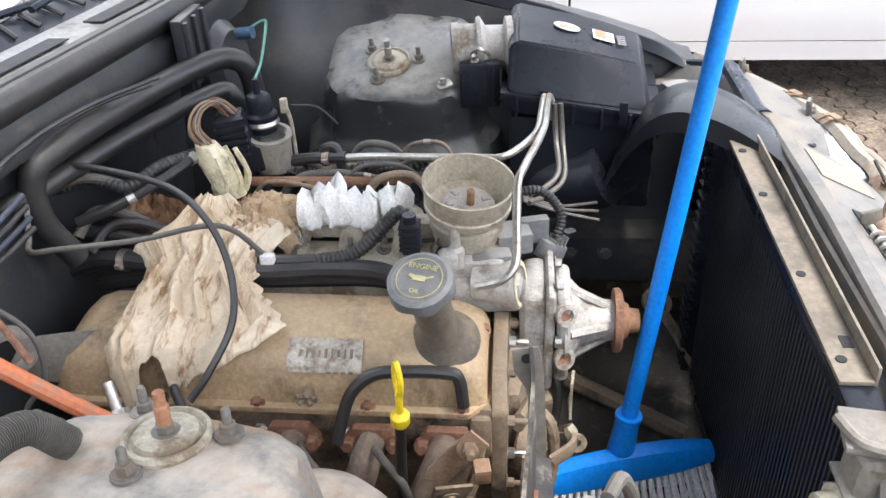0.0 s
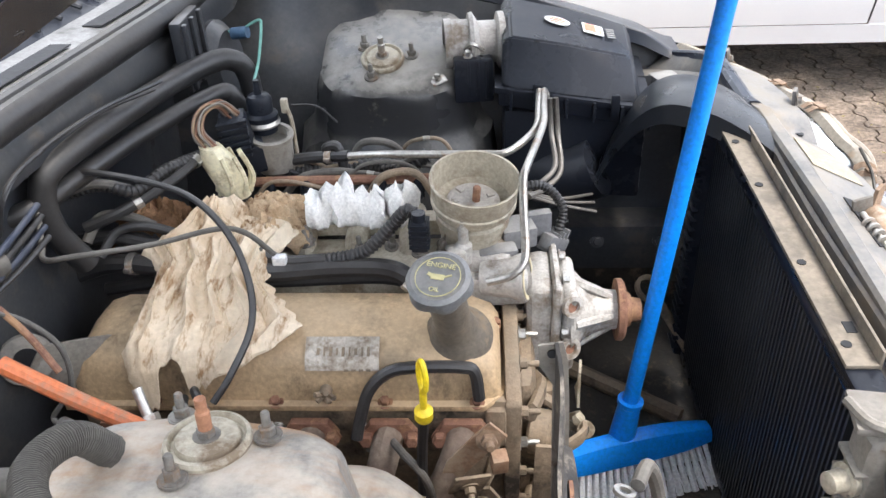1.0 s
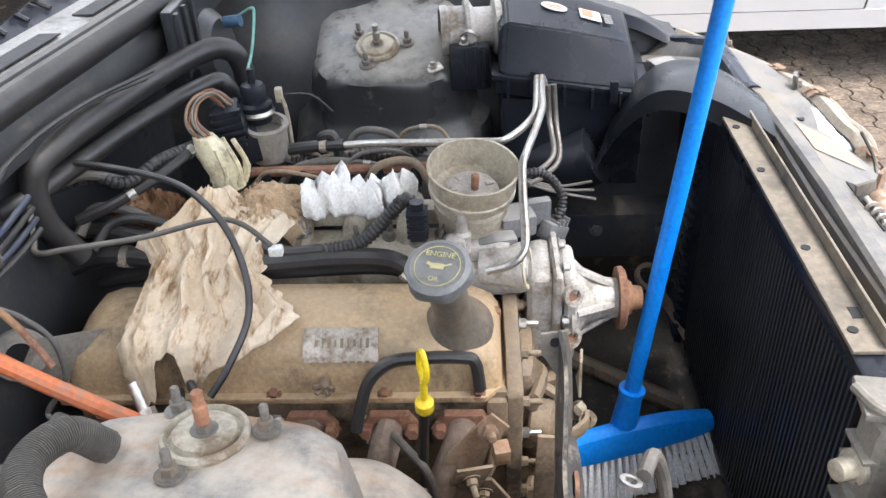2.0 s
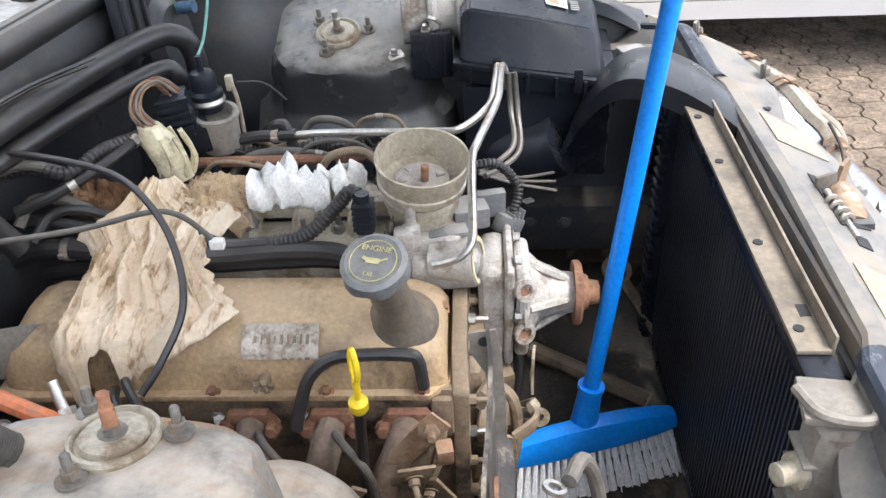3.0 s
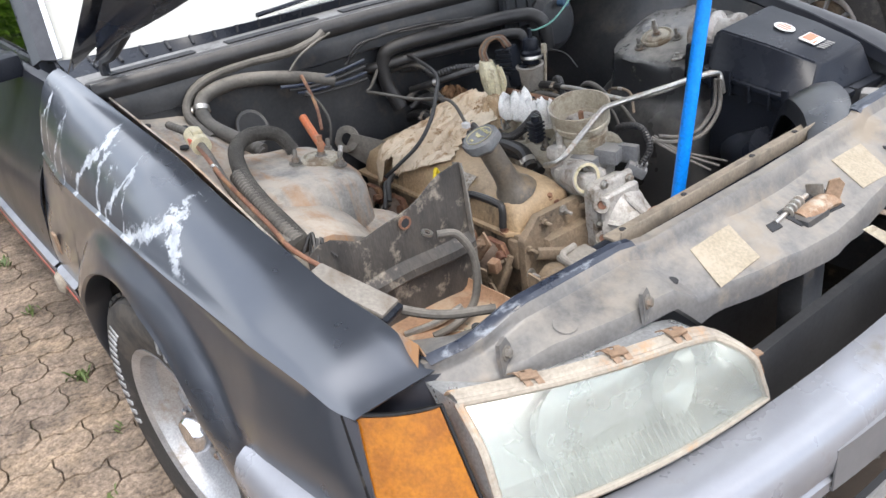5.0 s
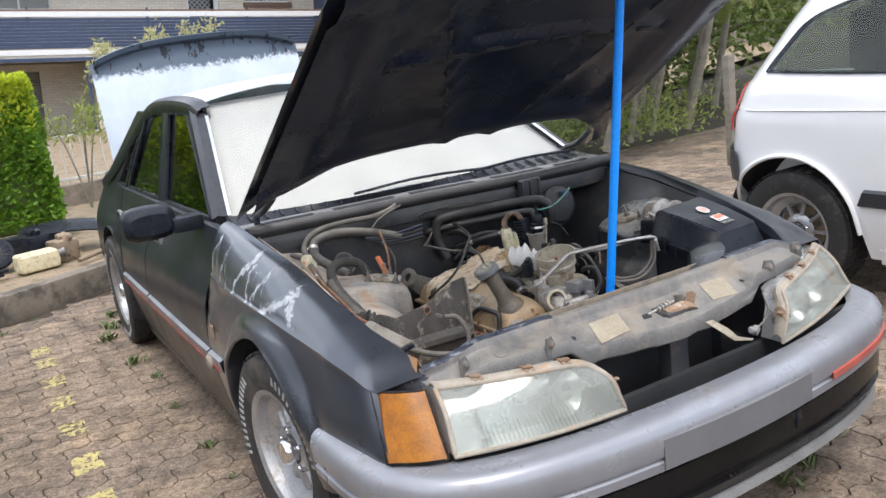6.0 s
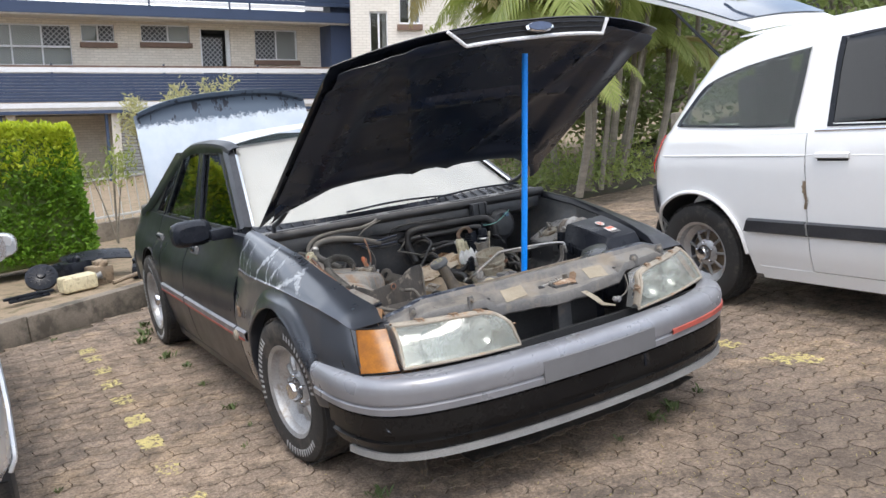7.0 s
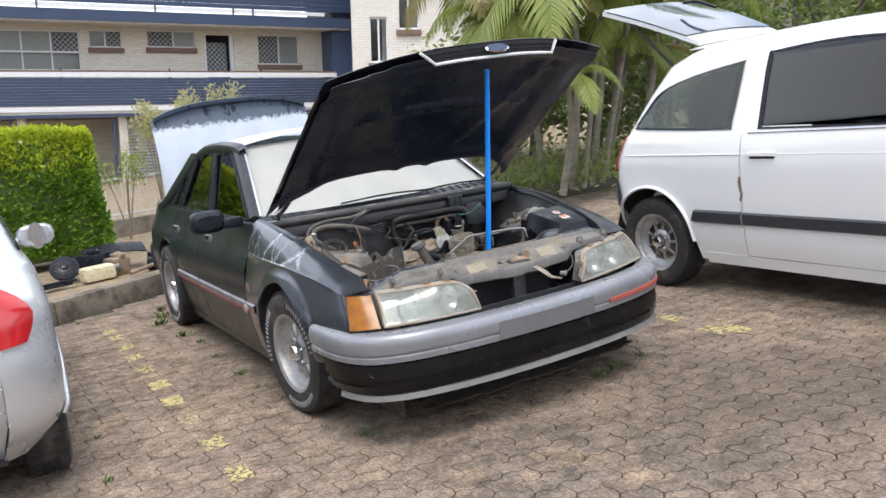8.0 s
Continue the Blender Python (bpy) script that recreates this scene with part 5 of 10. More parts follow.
# vents: flat sheets on the pale edge, coloured like shaded openings
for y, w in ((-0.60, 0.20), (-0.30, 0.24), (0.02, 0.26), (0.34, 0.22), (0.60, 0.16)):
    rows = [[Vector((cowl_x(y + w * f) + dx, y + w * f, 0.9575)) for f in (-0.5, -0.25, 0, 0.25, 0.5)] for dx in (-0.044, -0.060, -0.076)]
    part("cowl_vent", sheet(B(), rows, 0.002), M_DARK, cowl, "vent opening drawn as a flat dark sheet")
def seal_pt(y, f, h=0.0):
    """f: 0 at the pale edge, 1 under the glass."""
    v = y / 0.775
    return Vector((cowl_x(y) - 0.112, y, 0.952 + h)).lerp(screen_pt(0.0, v) + Vector((0.012, 0, 0.003 + h)), f)


part("screen_seal", sheet(B(), [[seal_pt(y, f) for y in ys] for f in (0.0, 0.5, 0.8, 1.0)], 0.004), M_PLASTIC, cowl, "black slotted seal below the windscreen")
for k in range(26):
    y = -0.70 + 0.056 * k
    part("seal_rib", tube(B(), [seal_pt(y, 0.15, 0.006), seal_pt(y, 0.85, 0.006)], 0.004, 6, 1), M_COWL, cowl)
for y0, y1 in ((-0.30, 0.28), (0.20, 0.70)):
    bm = B()
    tube(bm, [(cowl_x(y0) - 0.13, y0, 0.985), (cowl_x((y0 + y1) / 2) - 0.15, (y0 + y1) / 2, 0.995), (cowl_x(y1) - 0.14, y1, 0.985)], 0.006, 6)
    part("wiper_arm", bm, M_PLASTIC, sedan)

# radiator support panel across the nose
def sup_front(y):
    a = abs(y)
    return smooth(a, [(0, 0.855), (0.18, 0.838), (0.27, 0.814), (0.335, 0.803), (0.37, 0.796), (0.45, 0.788), (0.55, 0.765), (0.64, 0.728), (0.72, 0.665)])


def sup_rear(y):
    return smooth(abs(y), [(0, 0.700), (0.31, 0.694), (0.35, 0.678), (0.55, 0.674), (0.64, 0.664), (0.70, 0.630), (0.74, 0.56)])


def sup_inner(y):
    """Edge of the pale ledge that falls into the bay beside the radiator."""
    return smooth(abs(y), [(0.33, 0.690), (0.37, 0.655), (0.45, 0.634), (0.52, 0.622), (0.57, 0.615), (0.61, 0.585), (0.65, 0.53), (0.71, 0.455)])


def sup_z(y):
    return 0.762 if abs(y) < 0.56 else 0.762 - (abs(y) - 0.56) * 0.34


def sup_low(y):
    """How far the middle of the panel is pressed down; the two label plates lie higher."""
    low = smooth(abs(y), [(0.0, 1.0), (0.31, 1.0), (0.345, 0.0)])
    plate = smooth(abs(y), [(0.09, 0.0), (0.13, 1.0), (0.28, 1.0), (0.315, 0.0)])
    return low, low * (1 - 0.5 * plate)


def sup_at(x, y):
    """The panel's top at x, y."""
    r, f = sup_rear(y) + 0.022, sup_front(y)
    t = min(1.0, max(0.0, (x - r) / (f - r)))
    e = min(1.0, t / 0.16)
    return sup_z(y) + 0.002 - 0.016 * e * e * (3 - 2 * e) - 0.020 * t - 0.012 * sup_low(y)[1] * min(1.0, max(0.0, (t - 0.02) / 0.12)) - 0.022 * sup_low(y)[0] * t + 0.0018 * noise.noise(Vector((x * 9, y * 7, 2)))


rows = []
for y in frange(-0.705, 0.705, 0.0235):
    r, f = sup_rear(y), sup_front(y)
    ri = min(sup_inner(y), r)
    zr = sup_z(y)
    drop = 0.056 * min(1.0, (r - ri) / 0.04)
    low = sup_low(y)[0]
    row = [Vector((ri + 0.001, y, zr - 0.030 - drop)), Vector((ri, y, zr - 0.004 - drop)), Vector((ri + 0.004, y, zr - drop)), Vector((r + (ri - r) * 0.25, y, zr - 0.010 - 0.45 * drop)), Vector((r - 0.001, y, zr - 0.003)), Vector((r + 0.004, y, zr + 0.002)), Vector((r + 0.022, y, zr + 0.002))]
    for k in range(1, 15):
        x = r + 0.022 + (f - r - 0.022) * (k / 14) ** 1.3
        row.append(Vector((x, y, sup_at(x, y))))
    wavy = 0.006 * noise.noise(Vector((y * 14, 1, 4))) * low
    zf_ = sup_at(f, y)
    row.append(Vector((f + 0.006, y, zf_ - 0.010)))
    row.append(Vector((f + 0.007, y, zf_ - 0.030 - 0.012 * low + wavy)))
    row.append(Vector((f, y, zf_ - 0.036 - 0.012 * low + wavy)))
    rows.append(row)
support = part("radiator_support", sheet(B(), rows, 0.004), M_SUPPORT, sedan, "dusty grey front panel above the radiator")
# drain holes are dark discs, with the shade inside put into the colour
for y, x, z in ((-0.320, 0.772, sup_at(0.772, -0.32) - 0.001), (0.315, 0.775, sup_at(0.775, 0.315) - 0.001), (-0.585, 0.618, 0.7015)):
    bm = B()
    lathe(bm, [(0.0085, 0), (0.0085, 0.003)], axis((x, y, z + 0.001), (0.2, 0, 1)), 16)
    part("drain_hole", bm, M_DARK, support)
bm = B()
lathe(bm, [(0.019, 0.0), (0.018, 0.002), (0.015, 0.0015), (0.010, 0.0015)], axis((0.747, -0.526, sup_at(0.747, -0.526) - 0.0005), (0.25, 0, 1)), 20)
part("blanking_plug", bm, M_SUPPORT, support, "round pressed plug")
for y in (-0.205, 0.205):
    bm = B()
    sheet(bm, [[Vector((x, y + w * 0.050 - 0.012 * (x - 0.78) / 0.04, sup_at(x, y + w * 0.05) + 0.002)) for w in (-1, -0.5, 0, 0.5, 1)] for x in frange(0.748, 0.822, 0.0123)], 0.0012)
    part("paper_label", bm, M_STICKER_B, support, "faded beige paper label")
# uncut latch opening: a slab in the colour of its shade
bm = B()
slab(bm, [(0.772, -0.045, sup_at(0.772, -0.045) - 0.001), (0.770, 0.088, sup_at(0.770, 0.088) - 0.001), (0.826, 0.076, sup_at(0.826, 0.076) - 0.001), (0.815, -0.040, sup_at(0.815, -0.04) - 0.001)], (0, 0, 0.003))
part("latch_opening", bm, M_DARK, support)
for s in (-1, 1):
    rows = [[Vector((sup_rear(y) + dx, s * y, sup_z(y) + dz)) for dx, dz in ((-0.006, -0.010), (-0.003, 0.002), (0.003, 0.0065), (0.016, 0.0065), (0.024, 0.001))] for y in frange(0.33, 0.70, 0.025)]
    part("rear_lip", sheet(B(), rows, 0.003), M_LIPDARK, support, "scuffed dark painted rear edge")
latch = part("bonnet_latch", tube(B(), [(0.800, -0.020, 0.706), (0.803, 0.010, 0.712), (0.804, 0.045, 0.714), (0.802, 0.072, 0.706)], 0.019, 12, flat=0.7), M_LATCH, support, "rusty bonnet latch")
bm = B()
slab(bm, [(0.794, 0.056, 0.700), (0.800, 0.062, 0.748), (0.812, 0.074, 0.752), (0.818, 0.080, 0.742), (0.812, 0.072, 0.700)], (0.004, -0.004, 0))
part("latch_hook", bm, M_CLIP, latch, "rusty safety hook")
for k in range(4):
    bm = B()
    lathe(bm, [(0.006, -0.003), (0.0105, -0.002), (0.0105, 0.002), (0.006, 0.003)], axis((0.778 + 0.002 * k, 0.010 - 0.014 * k, 0.722 - 0.001 * k), (0.12, -1, 0.05)), 14, False)
    part("latch_spring", bm, M_STEEL, latch)
bm = B()
cyl(bm, (0.778, 0.034, 0.724), (0.785, -0.070, 0.716), 0.0045)
part("latch_pin", bm, M_STEEL, latch, "bright steel latch pin")
bm = B()
box(bm, (0.784, 0.052, 0.722), (0.030, 0.006, 0.036), 0.002, eul(0, -12, 10))
part("latch_plate", bm, M_NUT, latch)
# slot shown by a dark slab, shade by colour alone
bm = B()
slab(bm, [(0.780, -0.088, sup_at(0.780, -0.088) - 0.001), (0.796, -0.094, sup_at(0.796, -0.094) - 0.001), (0.798, -0.068, sup_at(0.798, -0.068) - 0.001), (0.782, -0.062, sup_at(0.782, -0.062) - 0.001)], (0, 0, 0.003))
part("latch_slot", bm, M_DARK, support)
# pale channel behind it with an upright lip
bm = B()
slab(bm, [(0.628, -0.315, 0.741), (0.664, -0.315, 0.741), (0.664, 0.30, 0.741), (0.628, 0.30, 0.741)], (0, 0, 0.006), 0.002)
box(bm, (0.666, -0.008, 0.751), (0.004, 0.61, 0.026), 0.0015)
chan = part("radiator_channel", bm, M_CHANNEL, sedan, "dust-coated beige channel over the radiator")
# channel holes: discs and a box painted with the dark of a hole
for y in (-0.28, -0.12, 0.08, 0.22):
    bm = B()
    lathe(bm, [(0.006, 0), (0.006, 0.002)], axis((0.640, y, 0.7465), (0, 0, 1)), 12)
    part("channel_hole", bm, M_DARK, chan)
bm = B()
box(bm, (0.654, -0.25, 0.7465), (0.012, 0.02, 0.003))
part("channel_hole", bm, M_DARK, chan)
# dark trough between the channel's lip and the front panel
bm = B()
sheet(bm, [[Vector((x, y, z)) for y in frange(-0.33, 0.31, 0.08)] for x, z in ((0.668, 0.728), (0.685, 0.720), (0.699, 0.724), (0.702, 0.750))], 0.002)
part("panel_trough", bm, M_PAINT_IN, sedan)
# nose cavity under the panel
bm = B()
box(bm, (0.80, 0, 0.575), (0.05, 0.07, 0.28), 0.01)
part("latch_post", bm, M_PAINT_IN, sedan)
bm = B()
sheet(bm, [[Vector((0.872, 0.055, 0.678)), Vector((0.878, 0.075, 0.680))], [Vector((0.890, 0.090, 0.645)), Vector((0.897, 0.112, 0.650))], [Vector((0.905, 0.125, 0.612)), Vector((0.908, 0.135, 0.622))], [Vector((0.915, 0.185, 0.598)), Vector((0.915, 0.186, 0.602))]], 0.003)
part("hanging_strut", bm, M_ALU_TAN, sedan, "bent pale bracket hanging in the grille gap")
bm = B()
tube(bm, [(0.87, 0.285, 0.70), (0.895, 0.275, 0.66), (0.90, 0.255, 0.635), (0.902, 0.225, 0.622)], 0.003, 6)
part("hanging_wire", bm, M_HOSE_D, sedan)
bm = B()
box(bm, (0.903, 0.212, 0.617), (0.018, 0.026, 0.018), 0.004, eul(20, 0, 15))
lathe(bm, [(0.009, 0), (0.011, 0.006), (0.006, 0.012)], axis((0.905, 0.196, 0.622), (0.3, -1, 0.3)), 12)
part("bulb_plug", bm, M_PLASTIC_G, sedan, "loose grey lamp plug on its wire")
bm = B()
rows = [[Vector((0.845, y, z)) for y in frange(-0.74, 0.74, 0.2)] for z in (0.28, 0.54)]
sheet(bm, rows, 0.02)
part("bumper_beam", bm, M_DARK, sedan)

# rails, cross member
for s in (-1, 1):
    bm = B()
    box(bm, (0.15 if s > 0 else -0.12, s * 0.52, 0.37), (1.15 if s > 0 else 0.70, 0.09, 0.11), 0.012)
    rl = part("chassis_rail", bm, M_PAINT_IN, sedan)
    for x in ((0.40, 0.47, 0.60) if s > 0 else (-0.2, 0.1)):
        bm = B()
        bolt(bm, (x, s * 0.474, 0.39), (0, -s, 0.4), 0.010, 0.012)
        part("rail_bolt", bm, M_PAINT_IN, rl)
bm = B()
tube(bm, [(0.575, 0.33, 0.345), (0.62, 0.30, 0.28), (0.665, 0.277, 0.2), (0.70, 0.20, 0.15), (0.72, -0.1, 0.13)], 0.014, 8, flat=0.5)
lathe(bm, [(0.022, -0.005), (0.03, -0.005), (0.03, 0.005), (0.022, 0.005)], axis((0.562, 0.345, 0.36), (0.3, -0.5, 1)), 20, False)
part("stone_guard_arm", bm, M_IRON, sedan)
bm = B()
box(bm, (0.1, 0, 0.19), (0.16, 1.1, 0.07), 0.02)
box(bm, (0.72, 0, 0.22), (0.06, 1.2, 0.06), 0.015)
tube(bm, [(0.40, 0.34, 0.16), (0.62, 0.20, 0.15)], 0.018, 8)
part("cross_member", bm, M_IRON, sedan)

# dark discs painted as the shade of holes in the inner wing
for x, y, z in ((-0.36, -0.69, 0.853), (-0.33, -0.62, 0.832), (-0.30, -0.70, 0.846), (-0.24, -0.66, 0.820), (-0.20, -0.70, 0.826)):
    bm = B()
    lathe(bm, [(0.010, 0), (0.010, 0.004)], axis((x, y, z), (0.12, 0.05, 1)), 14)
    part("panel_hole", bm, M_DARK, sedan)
bm = B()
lathe(bm, [(0.030, 0), (0.038, 0.003), (0.040, 0.0), (0.030, -0.004)], axis((-0.372, -0.443, 0.766), (0.8, -0.1, 0.6)) @ Matrix.Diagonal((1, 1.2, 1, 1)), 26, False)
part("bulkhead_grommet", bm, M_PAINT_IN, sedan)
# the bulkhead hole's darkness is a coloured disc
bm = B()
lathe(bm, [(0.032, 0.0), (0.032, 0.002)], axis((-0.372, -0.443, 0.766), (0.8, -0.1, 0.6)) @ Matrix.Diagonal((1, 1.2, 1, 1)), 26)
part("bulkhead_hole", bm, M_DARK, sedan)

# ---- battery tray ----
tray = thing("battery_tray", "rust-stained steel battery tray with a tall dark back plate", "battery tray", (0.40, -0.48, 0.53))
bm = B()
rows = []
for i in range(15):
    t = i / 14
    y = -0.690 + 0.338 * t
    top = smooth(t, [(0, 0.760), (0.08, 0.776), (0.18, 0.774), (0.25, 0.752), (0.33, 0.747), (0.62, 0.762), (0.74, 0.782), (0.82, 0.806), (1.0, 0.812)])
    x = 0.311 + 0.004 * math.sin(9 * t)
    rows.append([Vector((x, y, top)), Vector((x + 0.002, y, top - 0.03)), Vector((x + 0.004, y, 0.67)), Vector((x + 0.022, y, 0.655)), Vector((x + 0.024, y, 0.64)), Vector((x + 0.006, y, 0.625)), Vector((x + 0.004, y, 0.545))])
sheet(bm, rows, 0.004)
M_TRAYBACK = mat("chipped_black_tray_paint", (0.035, 0.033, 0.032), (0.085, 0.075, 0.065), 0.6, 0, 14, 140, 0.25, dirt=(0.36, 0.31, 0.25), amount=0.28, dscale=16, stretch=(1, 2.5, 0.6))
part("back_plate", bm, M_TRAYBACK, tray, "chipped black upright plate with pale streaks")
bm = B()
slab(bm, [(0.292, -0.352, 0.807), (0.318, -0.352, 0.811), (0.324, -0.352, 0.785), (0.328, -0.352, 0.72), (0.334, -0.352, 0.55), (0.314, -0.352, 0.55), (0.310, -0.352, 0.70), (0.309, -0.352, 0.752), (0.294, -0.352, 0.780)], (0, 0.003, 0))
ear = part("plate_flange", bm, M_TANK, tray, "pale bent edge of the plate")
# hole darkness as a disc on the flange
bm = lathe(B(), [(0.0055, 0), (0.0055, 0.0015)], axis((0.307, -0.3525, 0.797), (0, -1, 0)), 16)
part("flange_hole", bm, M_DARK, ear)
bm = B()
lathe(bm, [(0.013, 0), (0.013, 0.004), (0.009, 0.004), (0.009, 0)], axis((0.3145, -0.492, 0.746), (1, 0, 0)), 20, False)
part("plate_hole_rim", bm, M_RUST, tray)
# disc coloured as the shade inside the plate's hole
bm = B()
lathe(bm, [(0.010, 0), (0.010, 0.0035)], axis((0.3140, -0.492, 0.746), (1, 0, 0)), 20)
part("plate_hole", bm, M_DARK, tray)
bm = B()
rows = []
for i in range(11):
    x = 0.305 + 0.212 * i / 10
    rows.append([Vector((x, y, 0.548 + dz + 0.003 * noise.noise(Vector((x * 20, y * 20, 0))))) for y, dz in ((-0.66, 0.03), (-0.645, 0.0), (-0.60, 0.0), (-0.55, 0.002), (-0.50, 0.0), (-0.45, 0.002), (-0.42, 0.0), (-0.385, 0.0), (-0.372, 0.010), (-0.367, 0.024))])
sheet(bm, rows, 0.004)
box(bm, (0.516, -0.515, 0.560), (0.006, 0.28, 0.024), 0.002)
part("tray_floor", bm, M_TRAY, tray, "rust-orange tray floor")
# tray holes are not pierced; dark discs paint their shade
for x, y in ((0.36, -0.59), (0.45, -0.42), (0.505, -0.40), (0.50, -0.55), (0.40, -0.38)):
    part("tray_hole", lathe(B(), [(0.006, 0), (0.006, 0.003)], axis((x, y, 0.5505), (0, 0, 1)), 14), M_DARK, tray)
bm = B()
for i in range(14):
    a = rng.random() * 6.28
    r = 0.03 * rng.random()
    box(bm, (0.44 + r * math.cos(a), -0.47 + r * math.sin(a), 0.555), (0.004 + 0.02 * rng.random(), 0.004, 0.003), 0, rotz(rng.random() * 180))
part("paint_flake", bm, M_STICKER_B, tray)
bm = B()
tube(bm, [(0.36, -0.56, 0.556), (0.385, -0.50, 0.565), (0.405, -0.455, 0.585)], 0.007, 8)
part("hold_down_rod", bm, M_STEEL, tray)


def hose(pts, r, mt, label, category="hose", ribs=0.0, clamps=(), name="hose", n=10, per=6):
    h = solo(name, tube(B(), pts, r, n, per, ribs), mt, label, category)
    line = spline(pts, 8)
    for c in clamps:
        i = min(len(line) - 2, int(c * (len(line) - 1)))
        bm = B()
        m = axis(line[i], line[i + 1] - line[i])
        lathe(bm, [(r * 1.04, -0.006), (r * 1.16, -0.006), (r * 1.16, 0.006), (r * 1.04, 0.006)], m, 16, False)
        box(bm, (0, 0, 0), (r * 0.5, r * 0.5, 0.012), 0.001)
        for v in list(bm.verts)[64:]:
            v.co = m @ (v.co + Vector((r * 1.25, 0, 0)))
        part("clamp", bm, M_STEEL, h)
    return h


hose([(0.382, -0.472, 0.735), (0.398, -0.438, 0.725), (0.416, -0.421, 0.67), (0.427, -0.442, 0.60), (0.423, -0.487, 0.57), (0.41, -0.53, 0.56)], 0.0075, M_HOSE_D, "grey battery cable with a ring terminal", "cable", name="battery_cable")
bm = B()
lathe(bm, [(0.006, -0.002), (0.011, -0.002), (0.011, 0.002), (0.006, 0.002)], axis((0.368, -0.482, 0.738), (0.3, 0.3, 1)), 18, False)
solo("cable_lug", bm, M_STEEL, "flat steel ring terminal of the battery cable", "cable lug")
# hoses and looms on the right inner wing
hose([(-0.12, -0.47, 0.775), (-0.14, -0.49, 0.815), (-0.15, -0.545, 0.83), (-0.11, -0.60, 0.825), (-0.02, -0.635, 0.805), (0.09, -0.655, 0.79), (0.20, -0.665, 0.775), (0.265, -0.668, 0.76)], 0.0165, M_HOSE_D, "dusty loom tube bending over the inner wing", "hose", 0.0025, name="loom_tube")
hose([(-0.02, -0.645, 0.805), (0.09, -0.662, 0.79), (0.20, -0.672, 0.775), (0.262, -0.675, 0.765)], 0.0166, M_HOSE_D, "ribbed grey conduit along the inner wing", "hose", 0.011, name="conduit")
hose([(-0.43, -0.53, 0.855), (-0.40, -0.545, 0.835), (-0.36, -0.55, 0.815), (-0.30, -0.54, 0.80), (-0.24, -0.52, 0.785), (-0.19, -0.51, 0.765)], 0.0135, M_HOSE_D, "dusty ribbed breather hose", "hose", 0.012, (0.2,), name="breather_hose")
hose([(-0.20, -0.505, 0.768), (-0.27, -0.530, 0.790), (-0.335, -0.560, 0.822), (-0.372, -0.552, 0.858), (-0.382, -0.520, 0.876), (-0.380, -0.455, 0.882), (-0.372, -0.385, 0.872), (-0.355, -0.30, 0.850), (-0.34, -0.22, 0.820)], 0.0165, M_HOSE_D, "thick dusty heater hose looping along the firewall", "hose", clamps=(0.35,), n=14)
hose([(-0.30, -0.575, 0.800), (-0.372, -0.588, 0.842), (-0.392, -0.560, 0.884), (-0.392, -0.500, 0.908), (-0.385, -0.410, 0.915), (-0.372, -0.310, 0.912), (-0.355, -0.245, 0.925), (-0.35, -0.215, 0.94)], 0.0105, M_HOSE_D, "dusty brown hose under the scuttle", "hose")
for k in range(4):
    hose([(-0.345, -0.36 + 0.02 * k, 0.845 - 0.012 * k), (-0.34, -0.29, 0.835 - 0.010 * k), (-0.33, -0.20, 0.842 - 0.014 * k), (-0.325, -0.13, 0.850 - 0.016 * k)], 0.0042, (M_LOOMB, M_RUBBER)[k % 2], "thin blue-black loom at the firewall", "cable", name="wiring_loom")
hose([(-0.33, -0.335, 0.880), (-0.335, -0.30, 0.905), (-0.34, -0.245, 0.925), (-0.345, -0.20, 0.935)], 0.0032, M_HOSE_D, "thin dusty tie wire at the firewall", "cable", name="tie_wire")
hose([(-0.335, -0.305, 0.86), (-0.30, -0.31, 0.83), (-0.27, -0.315, 0.79), (-0.24, -0.33, 0.75)], 0.0042, M_RUST, "rusty thin pipe dropping past the orange hose", "pipe", name="brake_pipe")
hose([(-0.18, -0.66, 0.855), (-0.08, -0.675, 0.845), (0.03, -0.69, 0.828), (0.222, -0.704, 0.80), (0.30, -0.71, 0.785), (0.41, -0.70, 0.775)], 0.0044, M_RUST, "thin reddish wire bundle along the wing", "cable", name="wire_lead", clamps=(0.3,))
hose([(-0.30, -0.66, 0.86), (-0.20, -0.655, 0.86), (-0.10, -0.665, 0.845), (0.05, -0.69, 0.812), (0.20, -0.70, 0.785), (0.27, -0.695, 0.775)], 0.0089, M_HOSE_D, "taped grey wiring loom along the wing", "cable", 0.014, name="wiring_loom")
bm = B()
cyl(bm, (-0.20, -0.648, 0.855), (-0.13, -0.66, 0.85), 0.020)
box(bm, (-0.165, -0.652, 0.872), (0.03, 0.02, 0.012), 0.003, rotz(-10))
loomjoint = solo("inline_connector", bm, M_CREAM, "dirty cream inline wiring connector", "connector")
part("marking", box(B(), (-0.15, -0.674, 0.858), (0.016, 0.004, 0.016), 0.001), M_STICKER_R, loomjoint)
bm = B()
box(bm, (0.474, -0.706, 0.771), (0.145, 0.046, 0.010), 0.004, eul(0, 17, 22))
fuse = solo("fuse_cover", bm, M_TANK, "long dusty grey plastic fuse cover on the wing edge", "fuse box")
part("cover_base", box(B(), (0.476, -0.704, 0.760), (0.150, 0.048, 0.013), 0.003, eul(0, 17, 22)), M_PLASTIC, fuse)
hose([(0.30, -0.66, 0.72), (0.36, -0.665, 0.72), (0.46, -0.655, 0.715), (0.54, -0.60, 0.70), (0.585, -0.52, 0.69)], 0.0081, M_HOSE_D, "grey loom running behind the front panel", "cable", name="wiring_loom")
